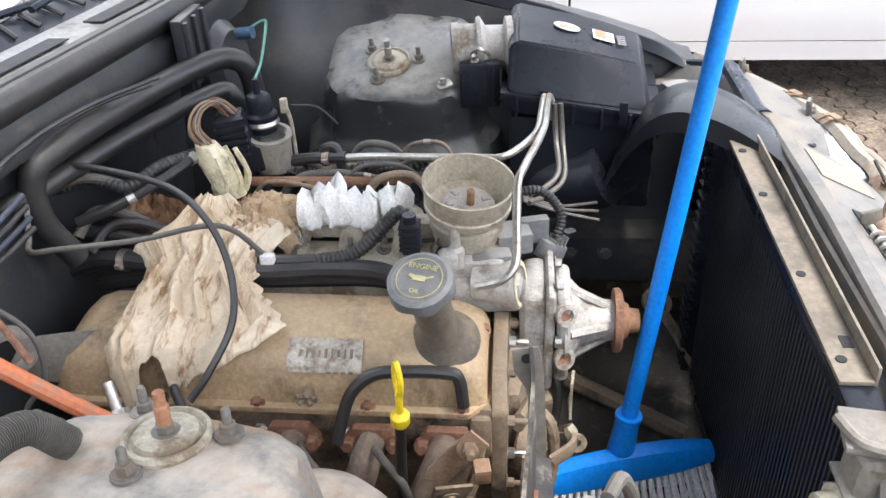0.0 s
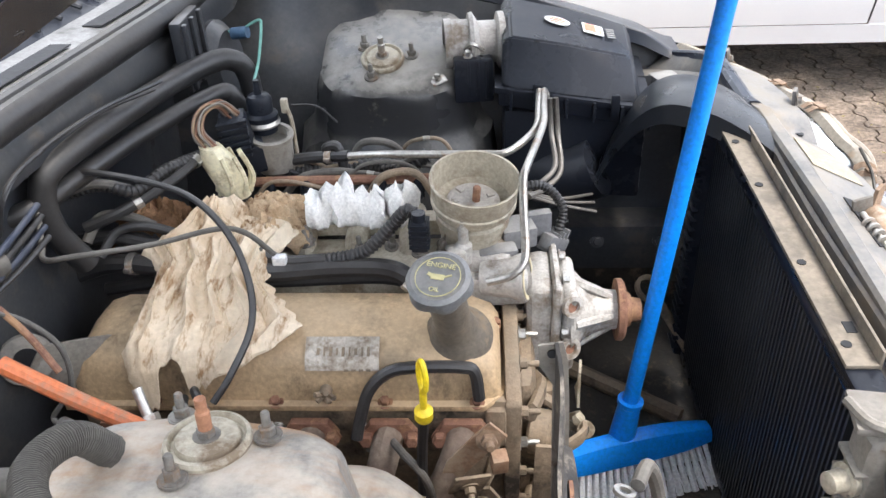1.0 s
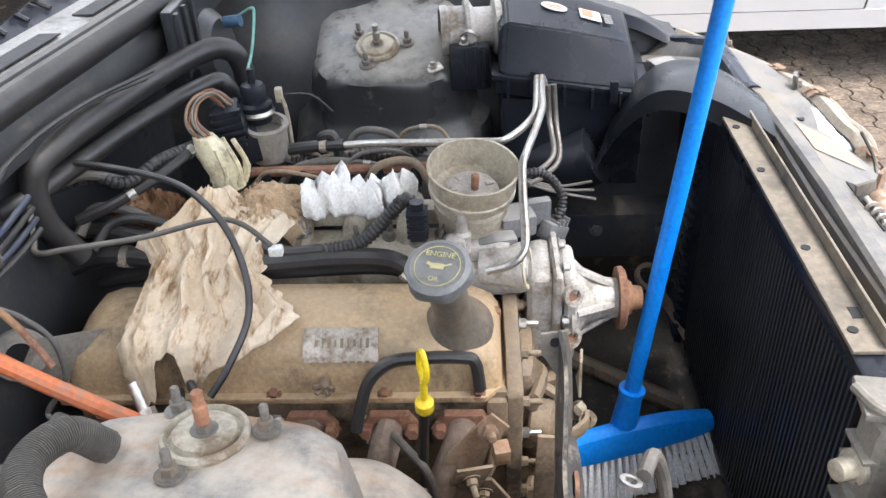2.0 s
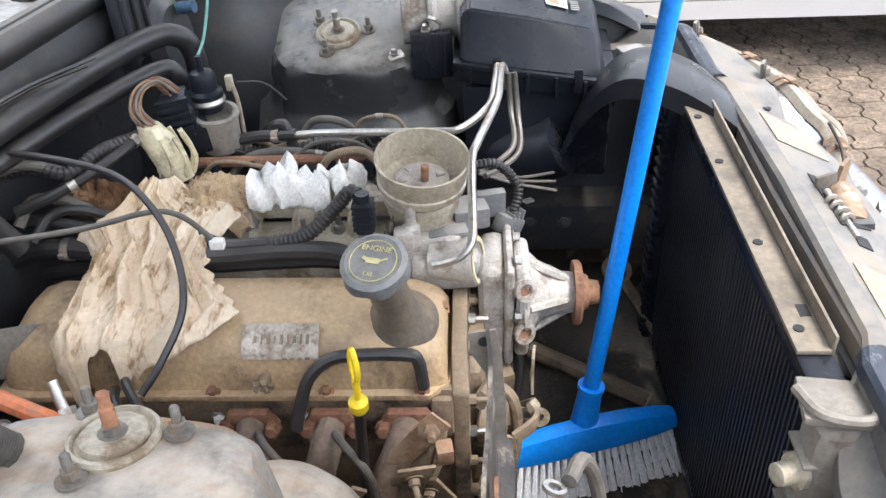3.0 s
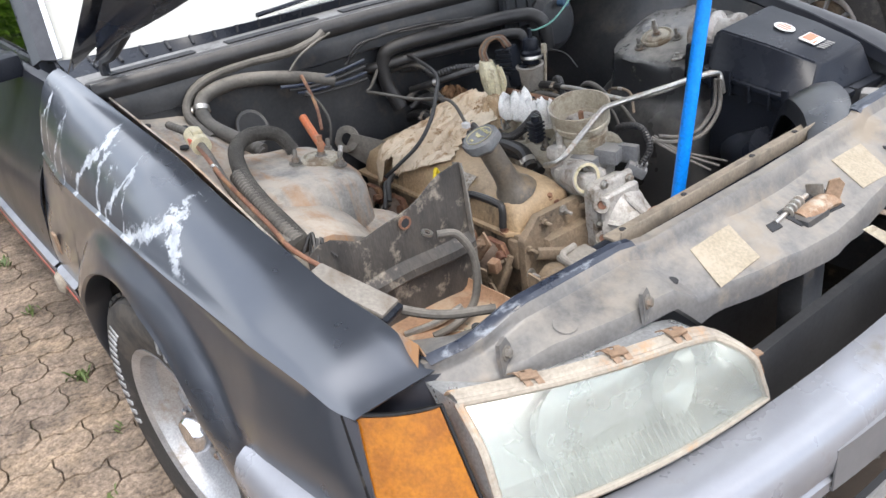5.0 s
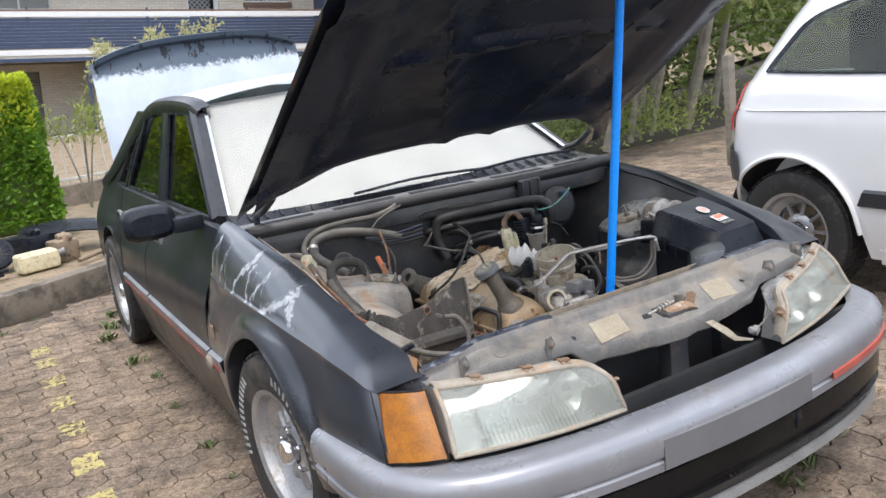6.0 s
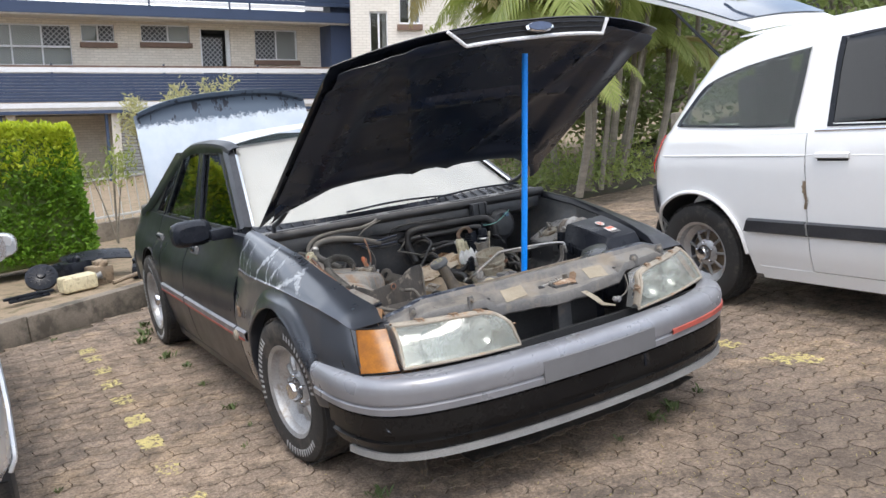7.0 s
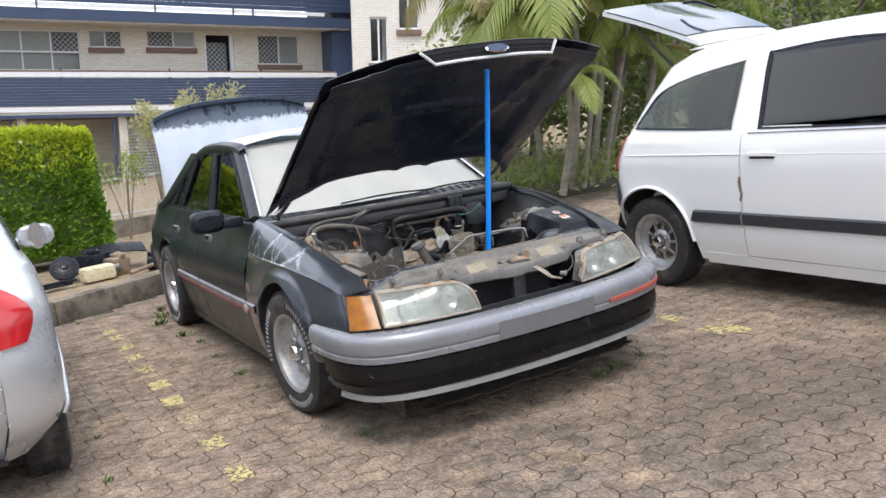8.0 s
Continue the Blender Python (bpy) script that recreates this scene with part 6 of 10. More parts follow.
for i in range(9):
    a = i * 0.7
    bm = B()
    tube(bm, [(0.27 + 0.02 * math.cos(a), -0.66 + 0.02 * math.sin(a), 0.75), (0.29 + 0.02 * math.sin(a), -0.655, 0.775 + 0.008 * math.sin(i)), (0.31 + 0.015 * math.cos(a * 2), -0.66 - 0.02 * math.cos(a), 0.745)], 0.0028, 5, 4)
    solo("cut_wire", bm, M_RUBBER, "thin cut wire behind the battery tray", "wire", "cut wires behind the battery tray")
# orange pipe and bent rods beside the right tower
hose([(-0.292, -0.346, 0.776), (-0.245, -0.354, 0.752), (-0.19, -0.362, 0.724), (-0.118, -0.372, 0.690)], 0.0100, M_ORANGE, "orange hose resting against the strut tower", "hose", name="orange_hose")
hose([(-0.30, -0.32, 0.83), (-0.275, -0.303, 0.80), (-0.249, -0.30, 0.76), (-0.246, -0.312, 0.71), (-0.275, -0.322, 0.67), (-0.24, -0.345, 0.675)], 0.0033, M_HOSE_D, "thin bent brake pipe", "pipe", name="brake_pipe")
bm = B()
cyl(bm, (-0.255, -0.338, 0.675), (-0.215, -0.358, 0.682), 0.010, 0.007)
bolt(bm, (-0.215, -0.358, 0.682), (1, -0.3, 0.2), 0.007, 0.01)
solo("pipe_union", bm, M_STEEL, "steel union nut on the brake pipe", "fitting")
bm = B()
cyl(bm, (-0.155, -0.335, 0.73), (-0.135, -0.362, 0.69), 0.006, 0.006)
cyl(bm, (-0.142, -0.352, 0.705), (-0.128, -0.372, 0.68), 0.012, 0.012, 6)
solo("bleed_fitting", bm, M_STEEL, "threaded steel fitting beside the tower", "fitting")
bm = B()
lathe(bm, [(0.017, -0.006), (0.034, -0.006), (0.036, 0.0), (0.034, 0.006), (0.017, 0.006)], axis((-0.375, -0.194, 0.648), (0.55, -0.75, 0.36)), 26, False)
slab(bm, [(-0.352, -0.190, 0.668), (-0.385, -0.206, 0.616), (-0.315, -0.160, 0.560), (-0.255, -0.125, 0.575), (-0.262, -0.120, 0.635)], (-0.003, 0.006, -0.002), 0.002)
solo("engine_mount_bracket", bm, M_TANK, "grey steel bracket with a large eye behind the engine", "bracket")

# ---- engine ----
engine = thing("engine", "grimy inline petrol engine with a brown rocker cover, partly stripped", "engine", (0, 0, 0.2))
bm = B()
box(bm, (-0.03, -0.05, 0.36), (0.60, 0.24, 0.34), 0.02)
box(bm, (-0.03, -0.03, 0.20), (0.56, 0.20, 0.12), 0.03)
crumple(bm, 0.004, 14)
part("block", bm, M_IRON, engine, "brown dirty iron block")
bm = B()
box(bm, (-0.03, -0.085, 0.535), (0.60, 0.20, 0.06), 0.008)
box(bm, (-0.03, 0.06, 0.53), (0.56, 0.12, 0.08), 0.012)
part("cylinder_head", bm, M_IRON, engine)
bm = B()
rings = []
for x, k in ((-0.338, 0.35), (-0.332, 0.70), (-0.318, 0.88), (-0.29, 1.0), (-0.1, 1.02), (0.08, 1.02), (0.16, 1.0), (0.215, 0.96), (0.245, 0.80), (0.256, 0.55)):
    ring = []
    for y, z in ((-0.186, 0.566), (-0.180, 0.600), (-0.168, 0.626), (-0.135, 0.642), (-0.08, 0.648), (-0.04, 0.640), (-0.015, 0.615), (-0.008, 0.566)):
        ring.append(Vector((x, -0.095 + (y + 0.095) * (0.75 + 0.25 * k), 0.562 + (z - 0.562) * k)))
    rings.append(ring)
loft(bm, rings)
bmesh.ops.subdivide_edges(bm, edges=bm.edges, cuts=1)
crumple(bm, 0.002, 9)
rocker = part("rocker_cover", bm, M_ROCKER, engine, "brown oil-stained rocker cover", 0.9)
bm = B()
slab(bm, [(-0.345, -0.198, 0.558), (0.235, -0.198, 0.558), (0.262, -0.17, 0.558), (0.272, -0.10, 0.558), (0.262, -0.03, 0.558), (0.235, 0.0, 0.558), (-0.345, 0.0, 0.558)], (0, 0, 0.010), 0.003)
part("rocker_flange", bm, M_ROCKER, engine)
for x in (-0.22, -0.05, 0.10, 0.225):
    bm = B()
    bolt(bm, (x, -0.19, 0.568), (0, -0.4, 1), 0.007, 0.009)
    part("cover_bolt", bm, M_RUST, engine)
bm = B()
box(bm, (0.25, -0.06, 0.595), (0.016, 0.016, 0.012), 0.003)
bolt(bm, (0.249, -0.075, 0.612), (0.6, 0, 1), 0.007, 0.008)
part("cover_nut", bm, M_RUST, engine)
# filler neck and cap
bm = B()
lathe(bm, [(0.050, -0.030), (0.044, -0.016), (0.034, -0.006), (0.030, 0.004), (0.0275, 0.014), (0.0255, 0.03), (0.0245, 0.115)], axis((0.195, -0.135, 0.655), (-0.10, -0.44, 1)), 32)
part("filler_neck", bm, M_NECK, engine, "stubby oil filler neck")
CAPM = axis((0.182, -0.186, 0.762), (-0.10, -0.38, 1))
bm = B()
prof = [(0.022, -0.014), (0.030, -0.012), (0.040, -0.002), (0.0415, 0.008), (0.040, 0.0165), (0.034, 0.0205), (0.031, 0.019), (0.002, 0.0195)]
rings = [[CAPM @ Vector((r * (1 + (0.05 if i in (1, 2, 3) else 0) * math.cos(6 * a)) * math.cos(a), r * (1 + (0.05 if i in (1, 2, 3) else 0) * math.cos(6 * a)) * math.sin(a), z)) for a in [2 * math.pi * j / 48 for j in range(48)]] for i, (r, z) in enumerate(prof)]
loft(bm, rings)
cap = part("oil_cap", bm, M_CAP, engine, "faded grey oil filler cap with pale print")
bm = B()
lathe(bm, [(0.0285, 0.0195), (0.0285, 0.0206), (0.0275, 0.0206), (0.0275, 0.0195)], CAPM, 40, False)
part("print_ring", bm, M_CAP_INK, cap)


def lettering(text, size, m, mt, parent, name="lettering"):
    cu = bpy.data.curves.new(name, "FONT")
    cu.body, cu.size, cu.align_x, cu.align_y, cu.extrude = text, size, "CENTER", "CENTER", 0.0005
    ob = new(name, cu)
    dg = bpy.context.evaluated_depsgraph_get()
    me = bpy.data.meshes.new_from_object(ob.evaluated_get(dg))
    bpy.data.objects.remove(ob)
    me.transform(m)
    me.materials.clear()
    me.materials.append(mt)
    return part(name, me, mt, parent)


lettering("ENGINE", 0.0105, CAPM @ Matrix.Translation((0, 0.016, 0.0206)), M_CAP_INK, cap)
lettering("OIL", 0.0085, CAPM @ Matrix.Translation((0, -0.019, 0.0206)), M_CAP_INK, cap)
bm = B()
box(bm, (0, -0.001, 0.0206), (0.022, 0.010, 0.0012), 0)
box(bm, (0.016, 0.003, 0.0206), (0.014, 0.003, 0.0012), 0, rotz(25))
box(bm, (-0.014, 0.002, 0.0206), (0.008, 0.006, 0.0012), 0, rotz(-20))
bm.transform(CAPM @ Matrix.Diagonal((0.75, 0.75, 1, 1)))
part("oil_can_symbol", bm, M_CAP_INK, cap)
bm = B()
rows = [[Vector((x, y, z)) for y, z in ((-0.179, 0.613), (-0.171, 0.627), (-0.144, 0.6435))] for x in frange(-0.006, 0.094, 0.02)]
sheet(bm, rows, 0.003)
for v in bm.verts:
    v.co.z += 0.004
    v.co.y -= 0.002
foil = part("engine_label", bm, M_PLATE, engine, "worn silver foil label")
bm = B()
for i in range(9):
    h = 0.013 if i % 3 else 0.009
    part("label_bar", box(B(), (0.012 + 0.0085 * i, -0.1655, 0.6375), (0.0022 if i % 2 else 0.004, h, 0.0012), 0, eul(33, 0, 0)), M_IRON, foil)
for i in range(4):
    part("label_bar", box(B(), (0.05 + 0.010 * i, -0.181, 0.618), (0.006, 0.003, 0.0012), 0, eul(58, 0, 0)), M_IRON, foil)
# clamp stubs on the cover's front
bm = B()
for i in range(5):
    a = i * 1.3
    tube(bm, [(0.02, -0.190, 0.585), (0.02 + 0.014 * math.cos(a), -0.202, 0.587 + 0.010 * math.sin(a))], 0.004, 6, 1)
cyl(bm, (0.02, -0.18, 0.585), (0.02, -0.198, 0.585), 0.009)
part("drain_tap", bm, M_IRON, engine)
# strap and bolts beside the exhaust
bm = B()
sheet(bm, [[Vector((x, y, z)) for x, y, z in ((a - 0.010, -0.262, b + 0.012), (a + 0.012, -0.262, b - 0.012))] for a, b in ((0.252, 0.590), (0.228, 0.562), (0.196, 0.520), (0.180, 0.470), (0.170, 0.420))], 0.004)
strap = part("support_strap", bm, M_TRAY, engine, "rust-stained bent steel strap")
bm = B()
bolt(bm, (0.240, -0.264, 0.576), (0.1, -1, 0.3), 0.011, 0.012, 0.010)
part("strap_bolt", bm, M_CLIP, strap)
part("square_nut", box(B(), (0.254, -0.250, 0.520), (0.022, 0.022, 0.028), 0.003, eul(8, 0, 12)), M_TRAY, engine, "square rust-brown nut block")
# timing cover, thermostat, water pump
bm = B()
slab(bm, [(0.262, -0.19, 0.25), (0.262, -0.19, 0.56), (0.262, -0.14, 0.60), (0.262, -0.02, 0.60), (0.262, 0.10, 0.56), (0.262, 0.12, 0.25)], (0.022, 0, 0), 0.004)
box(bm, (0.285, -0.06, 0.43), (0.05, 0.16, 0.24), 0.03)
lathe(bm, [(0.10, 0), (0.10, 0.03), (0.07, 0.045)], axis((0.27, -0.03, 0.36), (1, 0, 0)), 30)
crumple(bm, 0.004, 18)
part("timing_cover", bm, M_IRON, engine, "oily brown timing cover")
bm = B()
lathe(bm, [(0.028, -0.06), (0.030, -0.02), (0.036, -0.004), (0.036, 0.006), (0.027, 0.006), (0.025, -0.02)], axis((0.292, -0.004, 0.642), (0.95, -0.2, 0.15)), 26, False)
box(bm, (0.255, 0.02, 0.618), (0.05, 0.07, 0.05), 0.015)
part("thermostat_housing", bm, M_ALU, engine)
bm = B()
lathe(bm, [(0.027, 0.0072), (0.0335, 0.0072), (0.0335, 0.0082), (0.027, 0.0082)], axis((0.292, -0.004, 0.642), (0.95, -0.2, 0.15)), 26, False)
part("gasket_ring", bm, M_CREAM, engine, "old yellow gasket")
bm = B()
for name_, c_, sz_, bv_ in (("pump_housing", (0.320, 0.030, 0.555), (0.045, 0.11, 0.16), 0.02), ("pump_flange", (0.342, 0.028, 0.555), (0.014, 0.13, 0.18), 0.010), ("pump_cover", (0.362, 0.026, 0.552), (0.022, 0.11, 0.15), 0.012)):
    cast = box(B(), c_, sz_, bv_, None, 3)
    crumple(cast, 0.003, 22, 3)
    part(name_, cast, M_ALU, engine)
lathe(bm, [(0.070, 0), (0.060, 0.012), (0.042, 0.03), (0.034, 0.05), (0.031, 0.078)], axis((0.365, 0.036, 0.550), (1, 0, 0)), 26)
crumple(bm, 0.003, 22, 3)
wpump = part("water_pump", bm, M_ALU, engine, "corroded cast aluminium water pump")
for a in range(5):
    an = a * 1.256 + 0.4
    bm = tube(B(), [(0.372, 0.034 + 0.058 * math.cos(an), 0.552 + 0.058 * math.sin(an)), (0.43, 0.034 + 0.026 * math.cos(an), 0.552 + 0.026 * math.sin(an))], 0.007, 6, 2)
    part("pump_rib", bm, M_ALU, wpump)
for y, z in ((-0.015, 0.60), (-0.015, 0.52)):
    bm = B()
    m = axis((0.352, y + 0.006, z), (0.45, -0.82, 0.30))
    lathe(bm, [(0.011, 0.0), (0.012, 0.022), (0.017, 0.024), (0.017, 0.032), (0.010, 0.032), (0.009, 0.006)], m, 20, False)
    part("pump_port", bm, M_ALU, engine)
    bm = B()
    lathe(bm, [(0.010, 0.024), (0.010, 0.026)], m, 16)
    part("port_bore", bm, M_RUST, engine)
for y, z in ((0.07, 0.63), (0.08, 0.52), (-0.03, 0.56), (0.03, 0.475), (-0.01, 0.645)):
    bm = B()
    bolt(bm, (0.35, y, z), (1, 0, 0), 0.007, 0.010)
    part("pump_bolt", bm, M_STEEL, engine)
bm = B()
lathe(bm, [(0.030, -0.004), (0.049, -0.004), (0.050, 0.004), (0.046, 0.008), (0.030, 0.009), (0.026, 0.018), (0.020, 0.019), (0.018, 0.034), (0.012, 0.036)], axis((0.444, 0.036, 0.550), (1, 0, 0)), 32)
part("pump_hub", bm, M_RUST, engine, "rust-red pulley hub")
for k in range(6):
    y, z = -0.10 + 0.03 * k, 0.30 + 0.035 * ((k * 7) % 5)
    bm = box(B(), (0.30 + 0.012 * ((k * 3) % 4), y, z), (0.05, 0.035, 0.045), 0.010, eul(0, 0, 12 * k))
    crumple(bm, 0.004, 20, 5)
    part("front_casting", bm, M_IRON, engine)
for y, z in ((-0.05, 0.44), (0.0, 0.40), (0.06, 0.42), (-0.09, 0.36)):
    bm = B()
    bolt(bm, (0.315, y, z), (1, -0.2, 0), 0.010, 0.02)
    part("casting_bolt", bm, M_NUT, engine)
bm = B()
lathe(bm, [(0.075, 0), (0.08, 0.01), (0.08, 0.03), (0.06, 0.04), (0.03, 0.045)], axis((0.30, -0.03, 0.29), (1, 0, 0)), 30)
part("crank_pulley", bm, M_IRON, engine)
bm = B()
tube(bm, [(0.36, -0.06, 0.40), (0.38, -0.09, 0.44), (0.372, -0.11, 0.45)], 0.006, 6, flat=2)
slab(bm, [(0.372, -0.10, 0.47), (0.372, -0.055, 0.47), (0.374, -0.07, 0.50), (0.376, -0.06, 0.53), (0.372, -0.09, 0.53)], (0.004, 0, 0))
lathe(bm, [(0.006, -0.003), (0.014, -0.003), (0.014, 0.003), (0.006, 0.003)], axis((0.385, -0.115, 0.44), (0.2, -1, 0.4)), 18, False)
slab(bm, [(0.34, -0.10, 0.445), (0.385, -0.105, 0.445), (0.39, -0.105, 0.425), (0.34, -0.10, 0.425)], (0, 0.003, 0))
part("sender_bracket", bm, M_ALU_TAN, engine)
for k, (y, z) in enumerate(((-0.175, 0.30), (-0.178, 0.36), (-0.178, 0.42), (-0.178, 0.48), (-0.178, 0.54), (-0.13, 0.585), (-0.07, 0.588), (-0.01, 0.575), (0.05, 0.55), (0.095, 0.52), (0.10, 0.46), (0.10, 0.40), (-0.11, 0.27), (-0.12, 0.33))):
    bm = B()
    bolt(bm, (0.284, y, z), (1, 0, 0), 0.008, 0.010, 0.016)
    part("cover_bolt", bm, M_STEEL if k % 3 == 0 else M_IRON, engine)
for k, (y0, z0, y1, z1) in enumerate(((-0.17, 0.53, -0.02, 0.47), (-0.16, 0.33, 0.02, 0.30), (-0.15, 0.43, -0.13, 0.30), (0.08, 0.50, 0.02, 0.40))):
    bm = B()
    tube(bm, [(0.300, y0, z0), (0.318, (y0 + y1) / 2 + 0.01, (z0 + z1) / 2), (0.300, y1, z1)], 0.010, 8, 4, flat=1.5)
    crumple(bm, 0.002, 40, k)
    part("casting_rib", bm, M_IRON, engine)
bm = B()
lathe(bm, [(0.030, 0.0), (0.034, 0.004), (0.034, 0.030), (0.026, 0.036), (0.012, 0.038)], axis((0.300, -0.135, 0.46), (1, -0.25, 0)), 24)
part("blank_cap", bm, M_IRON, engine)
bm = B()
slab(bm, [(0.305, -0.205, 0.50), (0.345, -0.205, 0.495), (0.350, -0.205, 0.45), (0.325, -0.205, 0.36), (0.300, -0.205, 0.35)], (0, 0.006, 0), 0.001)
tube(bm, [(0.345, -0.20, 0.49), (0.37, -0.185, 0.50), (0.375, -0.16, 0.49)], 0.006, 6, flat=2)
part("lifting_bracket", bm, M_IRON, engine, "brown folded steel bracket")
for k, pts in enumerate(([(0.31, -0.10, 0.50), (0.345, -0.12, 0.48), (0.35, -0.13, 0.40), (0.33, -0.14, 0.30)], [(0.33, 0.06, 0.46), (0.36, 0.03, 0.42), (0.35, 0.0, 0.34), (0.33, -0.02, 0.24)])):
    part("front_pipe", tube(B(), pts, 0.009, 8, 5), M_RUBBER if k else M_IRON, engine)
# exhaust side
exh = part("exhaust_manifold", tube(B(), [(-0.30, -0.262, 0.372), (-0.05, -0.270, 0.360), (0.18, -0.258, 0.345), (0.20, -0.25, 0.22)], 0.032, 12), M_EXH, engine, "rusty exhaust manifold")
for k, (x0, lean_) in enumerate(((-0.27, 0.02), (-0.165, 0.025), (-0.005, 0.018), (0.105, -0.02), (0.205, -0.03))):
    bm = B()
    tube(bm, [(x0, -0.196, 0.520), (x0 + lean_ * 0.3, -0.232, 0.512), (x0 + lean_, -0.258, 0.462), (x0 + lean_ * 1.6, -0.262, 0.375)], 0.0205, 12, 5, flat=1.15)
    crumple(bm, 0.002, 25, k)
    part("exhaust_runner", bm, M_EXH, exh, "brown scaled exhaust runner")
    bm = B()
    slab(bm, [(x0 - 0.040, -0.196, 0.522), (x0 - 0.026, -0.196, 0.546), (x0 + 0.026, -0.196, 0.546), (x0 + 0.040, -0.196, 0.522), (x0 + 0.026, -0.196, 0.500), (x0 - 0.026, -0.196, 0.500)], (0, -0.014, 0), 0.003)
    part("port_flange", bm, M_RUST, exh, "red-brown rusted port flange")
    for sx_ in (-0.031, 0.031):
        bm = B()
        lathe(bm, [(0.013, 0), (0.013, 0.003), (0.0105, 0.004), (0.0105, 0.014), (0.008, 0.016)], axis((x0 + sx_, -0.209, 0.522), (0, -1, 0.25)), 6)
        part("flange_bolt", bm, M_RUST, exh)
for x in (-0.058, 0.062, 0.190):
    bm = B()
    m = axis((x, -0.170, 0.522), (0.25, -0.80, -0.45))
    lathe(bm, [(0.0115, 0), (0.0115, 0.014), (0.008, 0.016)], m, 6)
    lathe(bm, [(0.0045, 0.040), (0.0045, 0.050), (0.003, 0.052)], m, 10)
    plug = part("spark_plug", bm, M_STEEL, engine)
    bm = B()
    lathe(bm, [(0.0085, 0.014), (0.0085, 0.022), (0.0070, 0.024), (0.0070, 0.030), (0.0062, 0.032), (0.0055, 0.041)], m, 14)
    part("porcelain", bm, M_PAPER, plug)
bm = B()
for a, b in (((0.16, -0.23, 0.30), (0.235, -0.205, 0.50)), ((0.10, -0.24, 0.30), (0.20, -0.21, 0.44))):
    tube(bm, [a, b], 0.010, 6, 1, flat=2.4)
tube(bm, [(0.25, -0.20, 0.52), (0.235, -0.225, 0.45), (0.16, -0.25, 0.33)], 0.008, 8)
bolt(bm, (0.235, -0.212, 0.51), (0, -1, 0), 0.010, 0.012)
box(bm, (0.25, -0.17, 0.52), (0.03, 0.05, 0.07), 0.008)
part("side_bracket", bm, M_IRON, engine)
bm = B()
tube(bm, [(0.062, -0.225, 0.535), (0.068, -0.215, 0.56), (0.082, -0.20, 0.60), (0.11, -0.188, 0.622), (0.15, -0.186, 0.628), (0.205, -0.186, 0.628), (0.222, -0.187, 0.62), (0.228, -0.195, 0.58)], 0.0085, 10)
part("vacuum_pipe", bm, M_RUBBER, engine, "black bent breather pipe")
bm = B()
tube(bm, [(0.150, -0.262, 0.40), (0.155, -0.275, 0.55), (0.163, -0.297, 0.645)], 0.007, 10, 3)
part("dipstick_tube", bm, M_RUBBER, engine)
bm = B()
lathe(bm, [(0.009, 0), (0.0115, 0.004), (0.0115, 0.016), (0.008, 0.019), (0.0045, 0.022), (0.0045, 0.052)], axis((0.163, -0.297, 0.645), (0.03, -0.10, 1)), 16)
tube(bm, [Vector((0.165, -0.303, z)) + Vector((-0.45, 0.89, 0)) * w for w, z in ((0, 0.695), (0.008, 0.707), (0.010, 0.726), (0, 0.742), (-0.010, 0.726), (-0.008, 0.707), (0, 0.695))], 0.0038, 8, 4)
part("dipstick", bm, M_YELLOW, engine, "yellow looped dipstick handle")

# intake side
bm = B()
box(bm, (0.0, 0.06, 0.60), (0.50, 0.10, 0.09), 0.02)
box(bm, (0.02, 0.115, 0.665), (0.36, 0.035, 0.03), 0.008)
crumple(bm, 0.002, 20, 4)
inman = part("intake_manifold", bm, M_ALU_TAN, engine)
for i in range(6):
    x = -0.22 + 0.085 * i
    bm = tube(B(), [(x, 0.03, 0.60), (x, 0.10, 0.655), (x, 0.17, 0.65), (x, 0.21, 0.60)], 0.020, 10, 4)
    crumple(bm, 0.002, 20, 4)
    part("intake_runner", bm, M_ALU_TAN, inman)
bm = B()
tube(bm, [(-0.16, 0.19, 0.700), (0.150, 0.197, 0.700)], 0.0085, 10, 1)
tube(bm, [(-0.12, 0.215, 0.69), (0.12, 0.218, 0.69)], 0.007, 8, 1)
part("fuel_rail", bm, M_RUST, engine, "rust-streaked fuel rail")
for i in range(5):
    bm = B()
    x = -0.12 + 0.062 * i
    lathe(bm, [(0.006, 0), (0.009, 0.004), (0.009, 0.03), (0.006, 0.034)], axis((x, 0.18, 0.67), (0, 0.3, 1)), 12)
    part("injector", bm, M_PLASTIC, engine)
TBC = Vector((0.222, 0.062, 0.0))
bm = B()
TBM = axis(TBC + Vector((0, 0, 0.768)), (0.07, -0.17, 1)) @ Matrix.Translation((0, 0, -0.762))
lathe(bm, [(0.046, 0.655), (0.050, 0.672), (0.050, 0.690), (0.056, 0.693), (0.056, 0.706), (0.051, 0.709), (0.052, 0.716), (0.0625, 0.722), (0.0645, 0.728), (0.0645, 0.734), (0.0625, 0.736), (0.0640, 0.740), (0.0655, 0.764), (0.0675, 0.766), (0.0675, 0.769), (0.0640, 0.769), (0.0615, 0.745), (0.058, 0.725), (0.050, 0.721), (0.015, 0.720)], TBM, 52)
tb = part("throttle_body", bm, M_ALU_TAN, engine, "pale tan throttle body collar")
bm = B()
lathe(bm, [(0.036, 0.7205), (0.040, 0.727), (0.034, 0.729), (0.010, 0.728)], TBM, 30)
